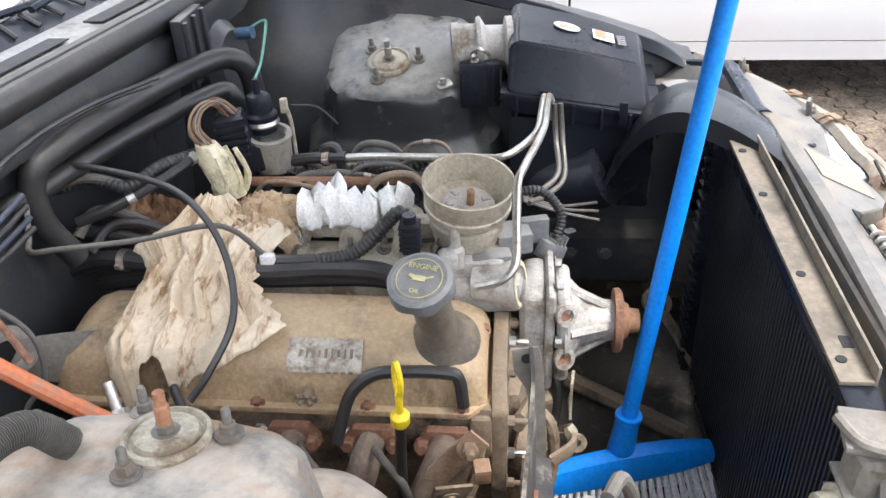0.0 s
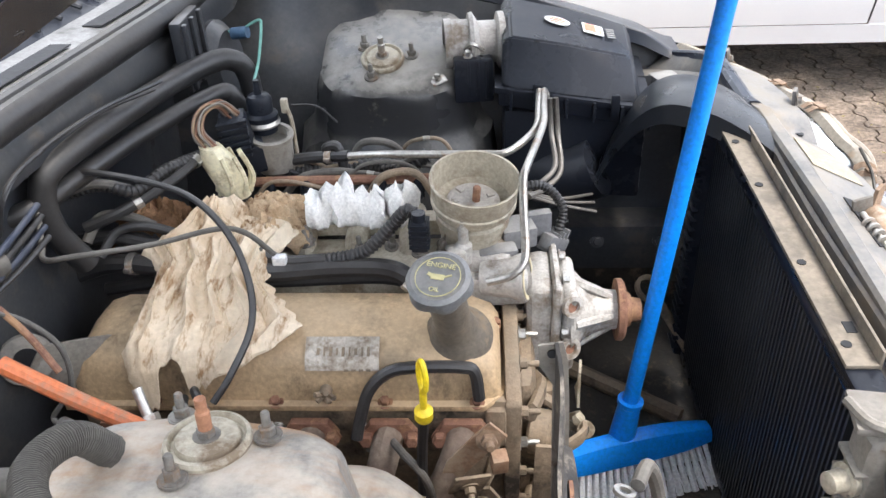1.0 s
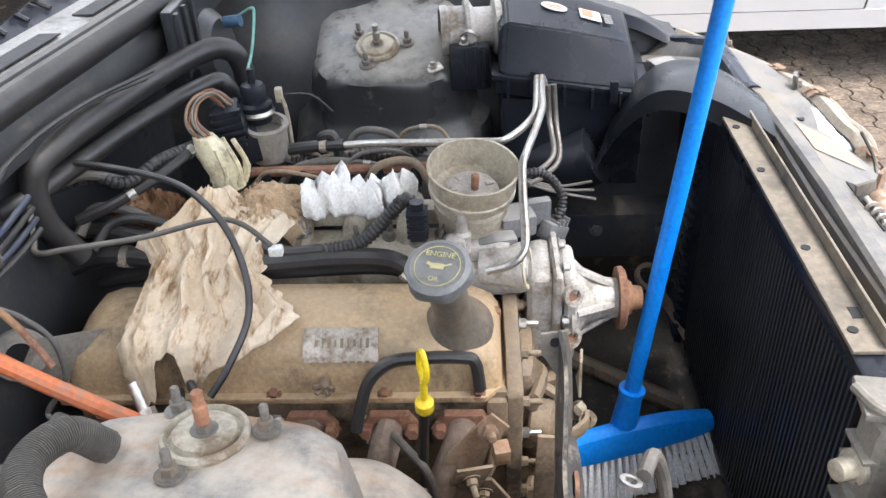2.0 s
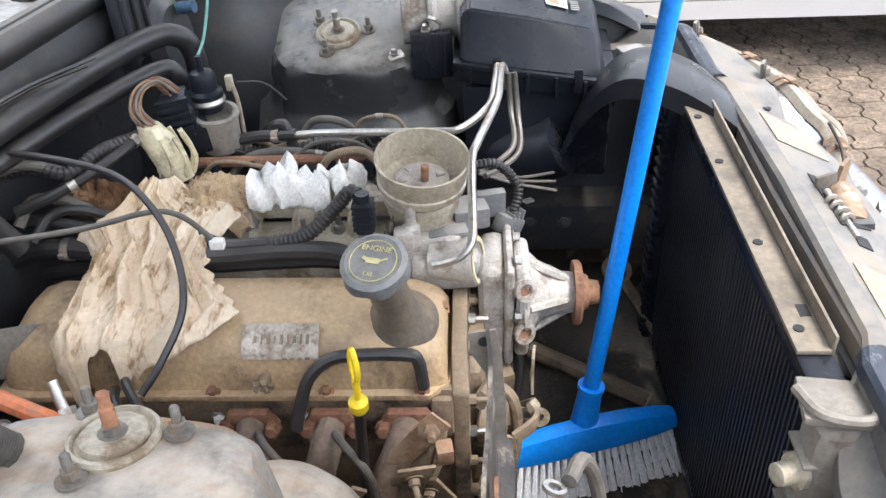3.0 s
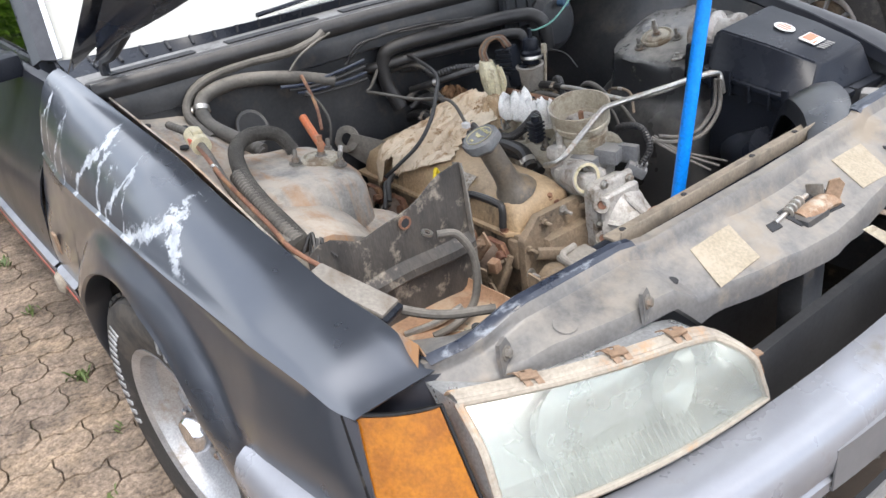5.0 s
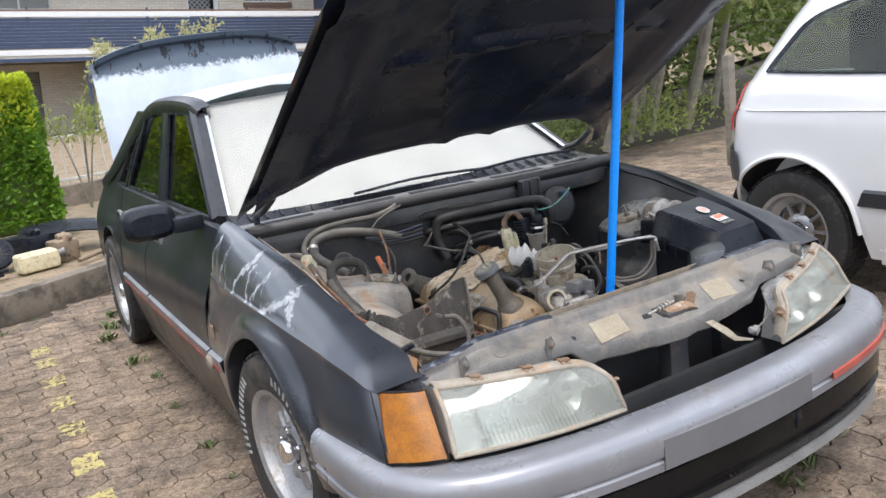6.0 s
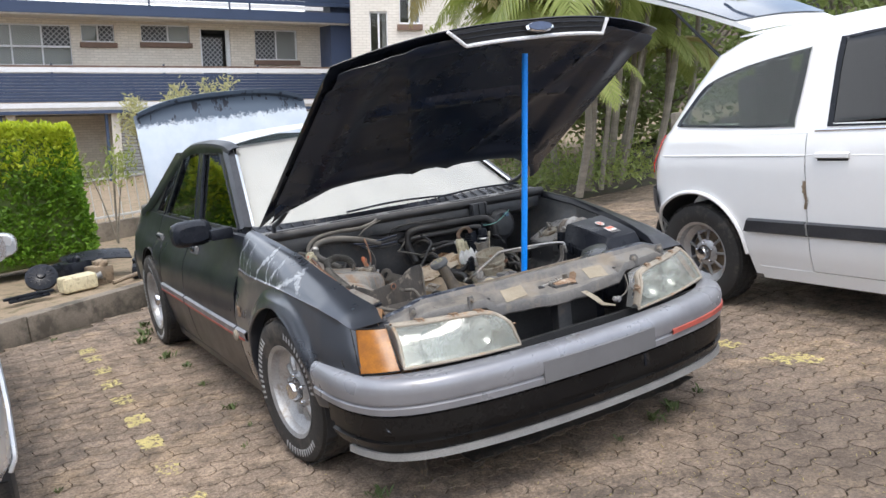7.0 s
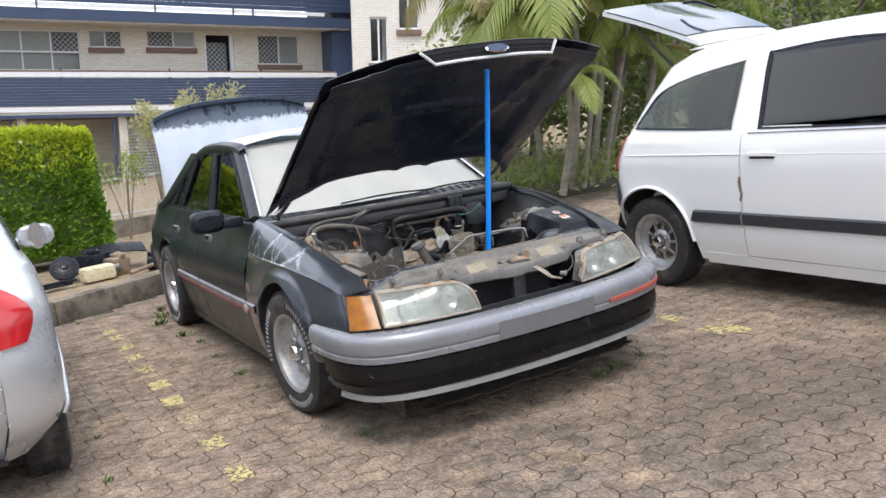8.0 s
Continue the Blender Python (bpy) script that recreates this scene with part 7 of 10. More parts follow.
for a in range(6):
    q = len(bm.verts)
    box(bm, Vector((0.028 * math.cos(a), 0.028 * math.sin(a), 0.730)), (0.012, 0.008, 0.004), 0.001, rotz(a * 57))
    bm.verts.ensure_lookup_table()
    for v in bm.verts[q:]:
        v.co = TBM @ v.co
part("throttle_plate", bm, M_ALU, tb)
bm = B()
lathe(bm, [(0.0060, 0.728), (0.0060, 0.752), (0.004, 0.754)], TBM, 10)
for v in bm.verts:
    v.co += Vector((0.004, -0.002, 0))
part("centre_stud", bm, M_RUST, tb)
bm = B()
box(bm, TBC + Vector((0, 0, 0.635)), (0.11, 0.11, 0.07), 0.018)
box(bm, TBC + Vector((0.03, -0.04, 0.62)), (0.10, 0.07, 0.05), 0.012)
crumple(bm, 0.003, 20, 9)
part("throttle_base", bm, M_ALU, engine)
bm = B()
box(bm, (0.285, 0.085, 0.665), (0.055, 0.05, 0.035), 0.006, rotz(15))
box(bm, (0.318, 0.11, 0.665), (0.045, 0.018, 0.042), 0.004, rotz(15))
box(bm, (0.255, 0.035, 0.655), (0.06, 0.03, 0.03), 0.006, rotz(12))
part("throttle_sensor", bm, M_PLASTIC_G, engine, "grey plastic throttle sensor")
bm = B()
box(bm, (0.345, 0.10, 0.635), (0.045, 0.025, 0.025), 0.005, eul(0, 30, 40))
for k in range(4):
    box(bm, (0.333 + 0.008 * k, 0.092 + 0.007 * k, 0.640), (0.003, 0.028, 0.028), 0, eul(0, 30, 40))
solo("sensor_plug", bm, M_PLASTIC_G, "grey ribbed wiring plug hanging loose", "connector")
hose([(0.352, 0.11, 0.645), (0.36, 0.13, 0.68), (0.33, 0.14, 0.715), (0.29, 0.135, 0.715), (0.26, 0.14, 0.70)], 0.008, M_RUBBER, "ribbed black loom to the throttle", "cable", 0.006, name="wiring_loom")
bm = B()
lathe(bm, [(0.012, 0.66), (0.013, 0.69), (0.008, 0.695), (0.0075, 0.715), (0.009, 0.716), (0.006, 0.735)], Matrix.Translation((0.205, 0.012, 0)), 14)
box(bm, (0.195, 0.005, 0.675), (0.03, 0.03, 0.03), 0.008)
part("vacuum_valve", bm, M_ALU, engine)
bm = B()
box(bm, (0.142, 0.002, 0.715), (0.026, 0.026, 0.05), 0.006)
lathe(bm, [(0.010, 0), (0.010, 0.012)], axis((0.142, 0.002, 0.74), (0, 0, 1)), 14)
senscon = solo("sensor_connector", bm, M_PLASTIC, "black wiring connector on the coolant sensor", "connector")
for k in range(5):
    part("connector_rib", box(B(), (0.142, 0.002, 0.70 + 0.009 * k), (0.030, 0.030, 0.004), 0.001), M_PLASTIC, senscon)
hose([(0.142, 0.010, 0.735), (0.125, 0.02, 0.745), (0.105, 0.02, 0.725), (0.08, 0.012, 0.70), (0.05, 0.005, 0.68), (0.0, 0.0, 0.672)], 0.011, M_RUBBER, "ribbed black conduit over the intake", "cable", 0.007, name="conduit")
hose([(0.0, 0.0, 0.672), (-0.06, -0.004, 0.672), (-0.10, 0.01, 0.68)], 0.011, M_RUBBER, "black wiring loom along the head", "cable", name="wiring_loom")
hose([(0.14, -0.02, 0.635), (0.10, -0.008, 0.66), (0.02, -0.004, 0.662), (-0.085, -0.012, 0.66), (-0.20, 0.0, 0.655), (-0.33, 0.02, 0.655), (-0.42, 0.03, 0.62)], 0.015, M_RUBBER, "black coolant hose along the engine", "hose", clamps=(0.08, 0.8))
hose([(0.15, 0.0, 0.62), (0.08, 0.014, 0.632), (-0.09, 0.006, 0.632), (-0.22, 0.015, 0.63), (-0.36, 0.03, 0.60)], 0.012, M_RUBBER, "lower black coolant hose along the engine", "hose")
bm = B()
tube(bm, [(0.336, 0.392, 0.762), (0.333, 0.380, 0.770), (0.328, 0.300, 0.775), (0.318, 0.225, 0.772), (0.275, 0.165, 0.764), (0.235, 0.165, 0.760), (0.150, 0.190, 0.748), (0.060, 0.215, 0.736), (0.0, 0.225, 0.728)], 0.0060, 10)
solo("fuel_pipe", bm, M_STEEL, "bright bent steel fuel pipe over the throttle body", "pipe")
bm = B()
tube(bm, [(0.352, 0.400, 0.72), (0.348, 0.396, 0.752), (0.342, 0.386, 0.769), (0.336, 0.300, 0.779), (0.330, 0.215, 0.784), (0.300, 0.085, 0.782), (0.293, 0.055, 0.776), (0.292, 0.010, 0.752), (0.293, -0.048, 0.722), (0.288, -0.066, 0.708), (0.270, -0.075, 0.695), (0.240, -0.070, 0.682)], 0.0062, 10)
solo("coolant_pipe", bm, M_STEEL, "bright bent steel pipe running down past the throttle", "pipe")
bm = B()
tube(bm, [(0.352, 0.37, 0.762), (0.356, 0.36, 0.70), (0.36, 0.30, 0.665), (0.335, 0.26, 0.655), (0.31, 0.22, 0.665)], 0.005, 8)
tube(bm, [(0.362, 0.372, 0.762), (0.368, 0.362, 0.695), (0.37, 0.30, 0.655), (0.34, 0.25, 0.648), (0.31, 0.20, 0.66)], 0.005, 8)
solo("return_pipe", bm, M_PIPE, "pair of dull steel return pipes", "pipe")
for k in range(3):
    solo("loose_rod", tube(B(), [(0.30, 0.20 + 0.008 * k, 0.665), (0.36, 0.225 + 0.01 * k, 0.63), (0.43, 0.25 + 0.03 * k, 0.60)], 0.0028, 6), M_PIPE, "thin dark rod crossing the bay", "rod", "rods crossing the bay")
hose([(0.01, 0.224, 0.729), (-0.06, 0.24, 0.718), (-0.14, 0.25, 0.70)], 0.010, M_RUBBER, "black rubber fuel hose", "hose", clamps=(0.3,))
hose([(0.14, 0.24, 0.72), (0.10, 0.235, 0.70), (0.05, 0.245, 0.70), (0.0, 0.235, 0.695)], 0.014, M_RUBBER, "ribbed black intake conduit", "hose", 0.009, name="conduit")
hose([(-0.02, 0.245, 0.72), (-0.03, 0.24, 0.735), (-0.01, 0.235, 0.74), (0.0, 0.23, 0.70)], 0.009, M_RUBBER, "small black looped hose", "hose")
hose([(-0.10, 0.24, 0.69), (-0.03, 0.25, 0.685), (0.03, 0.255, 0.69)], 0.012, M_RUBBER, "ribbed black conduit behind the intake", "cable", 0.007, name="conduit")

# rear of the bay: hoses, coil, connectors
hose([(-0.175, 0.36, 0.77), (-0.177, 0.357, 0.82), (-0.190, 0.345, 0.851), (-0.225, 0.310, 0.862), (-0.29, 0.172, 0.858), (-0.347, -0.015, 0.851), (-0.365, -0.048, 0.82), (-0.365, -0.05, 0.76), (-0.345, -0.03, 0.69)], 0.0185, M_RUBBER, "thick black heater hose sweeping along the firewall", "hose", n=16)
hose([(-0.178, 0.288, 0.78), (-0.184, 0.282, 0.812), (-0.206, 0.264, 0.827), (-0.289, 0.145, 0.816), (-0.335, 0.02, 0.813), (-0.375, -0.06, 0.805), (-0.42, -0.10, 0.80)], 0.0145, M_RUBBER, "second black heater hose along the firewall", "hose", n=16)
hose([(-0.21, 0.17, 0.765), (-0.25, 0.10, 0.775), (-0.285, 0.05, 0.765), (-0.33, 0.04, 0.78), (-0.40, 0.02, 0.77)], 0.0096, M_RUBBER, "ribbed black conduit near the firewall", "cable", 0.008, name="conduit")
hose([(-0.20, 0.19, 0.77), (-0.24, 0.10, 0.76), (-0.30, 0.04, 0.74), (-0.36, 0.02, 0.72)], 0.0089, M_RUBBER, "black taped wiring loom", "cable", name="wiring_loom", clamps=(0.2, 0.6))
hose([(-0.50, 0.03, 0.655), (-0.41, 0.033, 0.685), (-0.33, 0.04, 0.69), (-0.27, 0.045, 0.672)], 0.0111, M_RUBBER, "black coolant hose behind the engine", "hose")
hose([(-0.36, 0.01, 0.70), (-0.345, 0.04, 0.725), (-0.31, 0.05, 0.722), (-0.27, 0.055, 0.70)], 0.0081, M_HOSE_D, "short dusty bent hose", "hose")
hose([(-0.34, 0.0, 0.68), (-0.32, 0.03, 0.705), (-0.28, 0.04, 0.71), (-0.235, 0.05, 0.69)], 0.0074, M_RUBBER, "short black vacuum hose", "hose")
hose([(-0.42, -0.02, 0.76), (-0.375, 0.0, 0.785), (-0.33, 0.03, 0.79), (-0.28, 0.07, 0.75)], 0.0074, M_HOSE_D, "dusty thin hose by the firewall", "hose")
hose([(-0.39, 0.015, 0.795), (-0.35, 0.01, 0.818), (-0.299, 0.004, 0.82), (-0.19, -0.013, 0.80), (-0.116, -0.074, 0.78), (-0.077, -0.128, 0.74), (-0.064, -0.183, 0.70), (-0.085, -0.235, 0.66), (-0.106, -0.261, 0.635)], 0.0049, M_RUBBER, "loose black cable looping over the engine", "cable", name="loose_cable")
hose([(-0.38, -0.03, 0.86), (-0.373, -0.052, 0.82), (-0.358, -0.10, 0.77), (-0.345, -0.125, 0.762), (-0.31, -0.118, 0.762), (-0.223, -0.064, 0.745), (-0.14, -0.042, 0.755), (-0.10, -0.036, 0.745), (-0.062, -0.04, 0.71)], 0.0041, M_HOSE_D, "stiff dusty grey cable lying over the rag", "cable", name="stiff_cable")
bm = B()
box(bm, (-0.056, -0.042, 0.703), (0.02, 0.014, 0.014), 0.003)
solo("cable_end", bm, M_STICKER_W, "pale plastic end of the stiff cable", "cable end")
hose([(-0.155, -0.20, 0.60), (-0.145, -0.22, 0.612), (-0.125, -0.245, 0.60), (-0.10, -0.265, 0.575)], 0.0063, M_RUBBER, "black lead emerging below the rag", "cable", name="ignition_lead")
hose([(-0.17, -0.205, 0.59), (-0.16, -0.232, 0.59), (-0.135, -0.252, 0.57), (-0.12, -0.27, 0.55)], 0.0063, M_RUBBER, "black lead emerging below the rag", "cable", name="ignition_lead")
bm = B()
lathe(bm, [(0.024, 0.76), (0.025, 0.765), (0.028, 0.79), (0.026, 0.792), (0.021, 0.795), (0.021, 0.818), (0.017, 0.824), (0.006, 0.826), (0.005, 0.85)], Matrix.Translation((-0.137, 0.262, 0)), 24)
coil = solo("regulator_valve", bm, M_PLASTIC, "black round vacuum valve with a metal skirt", "valve")
bm = B()
lathe(bm, [(0.0285, 0.772), (0.0305, 0.776), (0.0285, 0.782)], Matrix.Translation((-0.137, 0.262, 0)), 24, False)
part("skirt_ring", bm, M_STEEL, coil)
bm = B()
tube(bm, [(-0.25, 0.475, 0.86), (-0.215, 0.468, 0.862), (-0.172, 0.456, 0.885), (-0.163, 0.44, 0.878), (-0.158, 0.37, 0.84), (-0.15, 0.30, 0.835), (-0.137, 0.264, 0.845)], 0.0026, 6)
M_GREEN = mat("teal_wire_insulation", (0.16, 0.36, 0.30), (0.12, 0.28, 0.24), 0.5, 0)
solo("green_wire", bm, M_GREEN, "thin teal wire bent over the valve", "wire")
bm = B()
cyl(bm, (-0.225, 0.465, 0.858), (-0.195, 0.46, 0.862), 0.011)
solo("wire_plug", bm, mat("blue_plug", (0.06, 0.12, 0.20), None, 0.5), "small blue-grey plug on the wire", "connector")
bm = B()
rings = []
for z, w, d in ((0.70, 0.030, 0.022), (0.735, 0.034, 0.024), (0.76, 0.034, 0.024), (0.785, 0.024, 0.018)):
    rings.append([Vector((-0.165 + w * math.cos(a) * 0.8 + (z - 0.70) * -0.35, 0.150 + d * math.sin(a) + (z - 0.7) * 0.05, z)) for a in [2 * math.pi * j / 12 for j in range(12)]])
loft(bm, rings)
crumple(bm, 0.003, 60, 2)
conn = solo("loom_connector", bm, M_CREAM, "large yellowed cream wiring connector", "connector")
for k in range(8):
    bm = B()
    a = 2 * math.pi * k / 8
    tube(bm, [(-0.192 + 0.027 * math.cos(a), 0.153 + 0.021 * math.sin(a), 0.705), (-0.186 + 0.030 * math.cos(a) - 0.0, 0.153 + 0.024 * math.sin(a), 0.735), (-0.196 + 0.026 * math.cos(a), 0.154 + 0.02 * math.sin(a), 0.772)], 0.004, 6, 3)
    for v in bm.verts:
        v.co.x += 0.022
    part("connector_rib", bm, M_CREAM, conn)
WIRES = [mat("brown_wire", (0.20, 0.09, 0.05), None, 0.6), mat("grey_wire", (0.20, 0.17, 0.14), None, 0.6), mat("tan_wire", (0.27, 0.17, 0.10), None, 0.6)]
for k in range(12):
    a = k * 0.52
    o = Vector((0.011 * math.cos(a), 0.009 * math.sin(a), 0.004 * math.sin(5 * a)))
    solo("loom_wire", tube(B(), [Vector((-0.197, 0.155, 0.785)) + o, Vector((-0.213, 0.163, 0.806)) + o * 0.8, Vector((-0.208, 0.182, 0.830)) + o * 0.7, Vector((-0.186, 0.202, 0.836)) + o * 0.8, Vector((-0.168, 0.212, 0.812)) + o], 0.0021, 6, 5), WIRES[k % 3], "thin wire arching into the cream connector", "wire", "wires of the loom connector")
bm = B()
box(bm, (-0.168, 0.215, 0.775), (0.045, 0.04, 0.075), 0.006, eul(8, -8, 10))
box(bm, (-0.15, 0.225, 0.735), (0.04, 0.05, 0.05), 0.006, eul(5, -4, 20))
relay = solo("relay_block", bm, M_PLASTIC, "black ribbed relay connector block", "connector")
for k in range(6):
    part("relay_rib", box(B(), (-0.168, 0.193, 0.745 + 0.012 * k), (0.05, 0.008, 0.006), 0.001, eul(8, -8, 10)), M_PLASTIC, relay)
bm = B()
lathe(bm, [(0.030, 0.0), (0.033, 0.004), (0.034, 0.058), (0.037, 0.060), (0.037, 0.066), (0.030, 0.067), (0.028, 0.050)], axis((-0.122, 0.245, 0.700), (0.05, -0.12, 1)), 30)
box(bm, (-0.093, 0.250, 0.728), (0.006, 0.030, 0.072), 0.002, rotz(15))
solo("canister", bm, M_TANK, "dull grey-beige metal canister under the vacuum valve", "canister")
bm = B()
tube(bm, [(-0.095, 0.27, 0.80), (-0.088, 0.265, 0.775), (-0.085, 0.258, 0.73), (-0.083, 0.25, 0.70)], 0.0035, 6)
box(bm, (-0.098, 0.272, 0.80), (0.012, 0.012, 0.025), 0.003)
box(bm, (-0.083, 0.25, 0.70), (0.018, 0.014, 0.03), 0.005)
solo("earth_link", bm, M_ALU_TAN, "tan fuse link with a pale connector", "connector")
hose([(-0.09, 0.285, 0.795), (-0.05, 0.30, 0.785), (-0.02, 0.31, 0.75)], 0.0019, M_RUBBER, "thin black stray wire", "wire", name="stray_wire")
bm = B()
lathe(bm, [(0.075, 0), (0.08, 0.01), (0.08, 0.05), (0.06, 0.07), (0.02, 0.075)], axis((-0.30, 0.46, 0.80), (1, -0.1, 0.1)), 28)
solo("brake_booster", bm, M_PAINT_IN, "dull black brake booster drum at the firewall", "brake booster")
bm = B()
box(bm, (-0.26, 0.33, 0.88), (0.02, 0.10, 0.12), 0.005)
for y in (0.29, 0.33, 0.37):
    box(bm, (-0.247, y, 0.88), (0.008, 0.012, 0.11), 0.002)
solo("fuse_bracket", bm, M_PAINT_IN, "black ribbed bracket on the firewall", "bracket")
for k in range(2):
    solo("firewall_cable", tube(B(), [(-0.26, 0.18 - 0.03 * k, 0.885), (-0.31 - 0.01 * k, 0.04 + 0.02 * k, 0.895 - 0.012 * k), (-0.35, -0.09 - 0.03 * k, 0.885), (-0.37, -0.16, 0.84 - 0.02 * k)], 0.0030, 6), M_RUBBER, "thin dusty cable along the firewall", "cable", "thin cables along the firewall")

# small vacuum hoses, clips and brackets round the intake and exhaust
cr = random.Random(14)
for k in range(13):
    x0, y0 = cr.uniform(-0.13, 0.18), cr.uniform(0.165, 0.30)
    a = cr.uniform(-0.5, 0.5)
    l = cr.uniform(0.05, 0.11)
    z0 = cr.uniform(0.695, 0.722)
    pts = [(x0 - l * math.cos(a), y0 - l * math.sin(a) * 0.5, z0 - 0.03), (x0 - l * 0.5, y0, z0 + 0.006), (x0 + l * 0.4, y0 + 0.012 * math.sin(k), z0 + 0.010 * cr.random()), (x0 + l * math.cos(a), y0 + l * math.sin(a) * 0.6, z0 - 0.035)]
    hose(pts, cr.choice((0.0035, 0.0048, 0.0065)), cr.choice((M_RUBBER, M_HOSE_D, M_HOSE_D, M_IRON)), "short dusty vacuum hose over the intake", "hose", clamps=(0.5,) if k % 3 == 0 else (), name="vacuum_hose", per=5)
for k in range(9):
    x, y = cr.uniform(-0.10, 0.20), cr.uniform(0.02, 0.09)
    bm = B()
    bolt(bm, (x, y, 0.662), (cr.uniform(-0.3, 0.3), cr.uniform(-0.3, 0.3), 1), 0.0075, 0.012, 0.014)
    part("intake_bolt", bm, M_NUT, engine)
for k, (x, y, z, ry, rz, w, h) in enumerate(((0.205, -0.262, 0.47, 12, 20, 0.05, 0.10), (0.245, -0.235, 0.41, -20, -15, 0.045, 0.12), (0.12, -0.285, 0.46, 30, 8, 0.022, 0.12), (0.02, -0.275, 0.47, -25, 0, 0.020, 0.11), (-0.09, -0.28, 0.47, 20, 10, 0.022, 0.10))):
    bm = B()
    box(bm, (0, 0, 0), (w, 0.005, h), 0.0015)
    bolt(bm, (0, -0.004, h * 0.28), (0, -1, 0), 0.008, 0.010, 0.014)
    bm.transform(Matrix.Translation((x, y, z)) @ eul(18, ry, rz).to_4x4())
    crumple(bm, 0.002, 40, k)
    part("heat_bracket", bm, M_IRON if k < 3 else M_NUT, engine, "brown folded steel bracket")
for x in (-0.16, 0.01, 0.11):
    hose([(x, -0.225, 0.53), (x + 0.02, -0.262, 0.545), (x + 0.05, -0.285, 0.52), (x + 0.06, -0.28, 0.44)], 0.0055, M_HOSE_D, "dusty ignition lead hanging by the exhaust", "cable", name="ignition_lead")

# ---- rag and paper stuffed in the ports ----
def rag_mesh():
    r = random.Random(21)
    ridges = [(-0.92 + 1.84 * k / 10 + r.uniform(-0.05, 0.05), r.uniform(-0.16, 0.16), r.uniform(0.05, 0.11), r.uniform(0.007, 0.016), r.uniform(0, 0.35), r.uniform(0.6, 1.15)) for k in range(11)] + [(r.uniform(-0.95, 0.95), r.uniform(-0.25, 0.25), r.uniform(0.025, 0.045), r.uniform(0.004, 0.009), r.uniform(0, 0.5), r.uniform(0.55, 1.15)) for k in range(14)]
    creases = [(r.uniform(-0.9, 0.9), r.uniform(0.1, 0.95), r.uniform(-1, 1), r.uniform(0.03, 0.05), r.uniform(-0.006, 0.008)) for k in range(16)]
    rows = []
    nu, nv = 120, 96
    for i in range(nu + 1):
        row = []
        for j in range(nv + 1):
            s = j / nv * 2 - 1
            u = (s + 1) / 2
            # from the connector down over the front of the cover; the hem lifts over two leads beside a hanging tail
            t = i / nu * smooth(u, [(0, 1.0), (0.16, 1.0), (0.22, 0.97), (0.27, 0.885), (0.34, 0.865), (0.42, 0.89), (0.55, 0.97), (0.7, 1.0), (1, 1.0)])
            lx = smooth(t, [(0, -0.205), (0.15, -0.238), (0.28, -0.286), (0.38, -0.253), (0.52, -0.257), (0.68, -0.251), (0.78, -0.257), (0.88, -0.245), (1, -0.22)])
            ly = smooth(t, [(0, 0.111), (0.15, 0.070), (0.28, 0.030), (0.38, -0.003), (0.52, -0.058), (0.68, -0.131), (0.78, -0.158), (0.88, -0.184), (1, -0.205)])
            rx = smooth(t, [(0, -0.151), (0.12, -0.114), (0.22, -0.044), (0.35, -0.073), (0.48, -0.082), (0.62, -0.045), (0.74, -0.013), (0.84, -0.043), (0.93, -0.086), (1, -0.117)])
            ry = smooth(t, [(0, 0.122), (0.12, 0.084), (0.22, 0.061), (0.35, 0.02), (0.48, -0.027), (0.62, -0.078), (0.74, -0.122), (0.84, -0.157), (0.93, -0.181), (1, -0.188)])
            y = ly + (ry - ly) * u - 0.006 * math.sin(math.pi * u) * t + 0.005 * noise.noise(Vector((s * 7, 3, 1))) * t
            x = lx + (rx - lx) * u
            if abs(s) > 0.9:
                x += 0.007 * noise.noise(Vector((t * 26, 2, s)))
            base = smooth(y, [(-0.26, 0.50), (-0.215, 0.548), (-0.203, 0.580), (-0.190, 0.622), (-0.172, 0.643), (-0.14, 0.654), (-0.04, 0.656), (0.0, 0.668), (0.06, 0.692), (0.14, 0.722)])
            h = 0.0
            for s0, dr, wd, am, t0, t1 in ridges:
                k = 1 - abs(s - s0 - dr * t) / wd
                if k > 0:
                    h += am * k ** 1.2 * max(0.0, min(1.0, (t - t0 + 0.12) * 6)) * max(0.0, min(1.0, (t1 - t) * 5))
            for s0, t0, sl, wd, am in creases:
                d = abs((s - s0) - sl * (t - t0) * 1.4)
                if d < wd and abs(t - t0) < 0.14:
                    h += am * (1 - d / wd) * (1 - abs(t - t0) / 0.14)
            h += 0.006 * (0.4 - abs(noise.noise(Vector((x * 34 + y * 12, y * 26, 5))))) + 0.0035 * (0.4 - abs(noise.noise(Vector((x * 70, y * 58 - x * 20, 8))))) + 0.0012 * noise.noise(Vector((x * 160, y * 160, 2)))
            out = max(0.0, abs(s) - 0.78) / 0.22
            row.append(Vector((x, y - 0.010, base + 0.006 + h * (1 - 0.6 * out) - 0.010 * out * (0.5 if s > 0 else 1.6))))
        rows.append(row)
    return cloth(rows, 0.002)


solo("rag", rag_mesh(), M_RAG, "crumpled beige shop rag with oil stains draped over the engine", "rag", sharp=0.9)


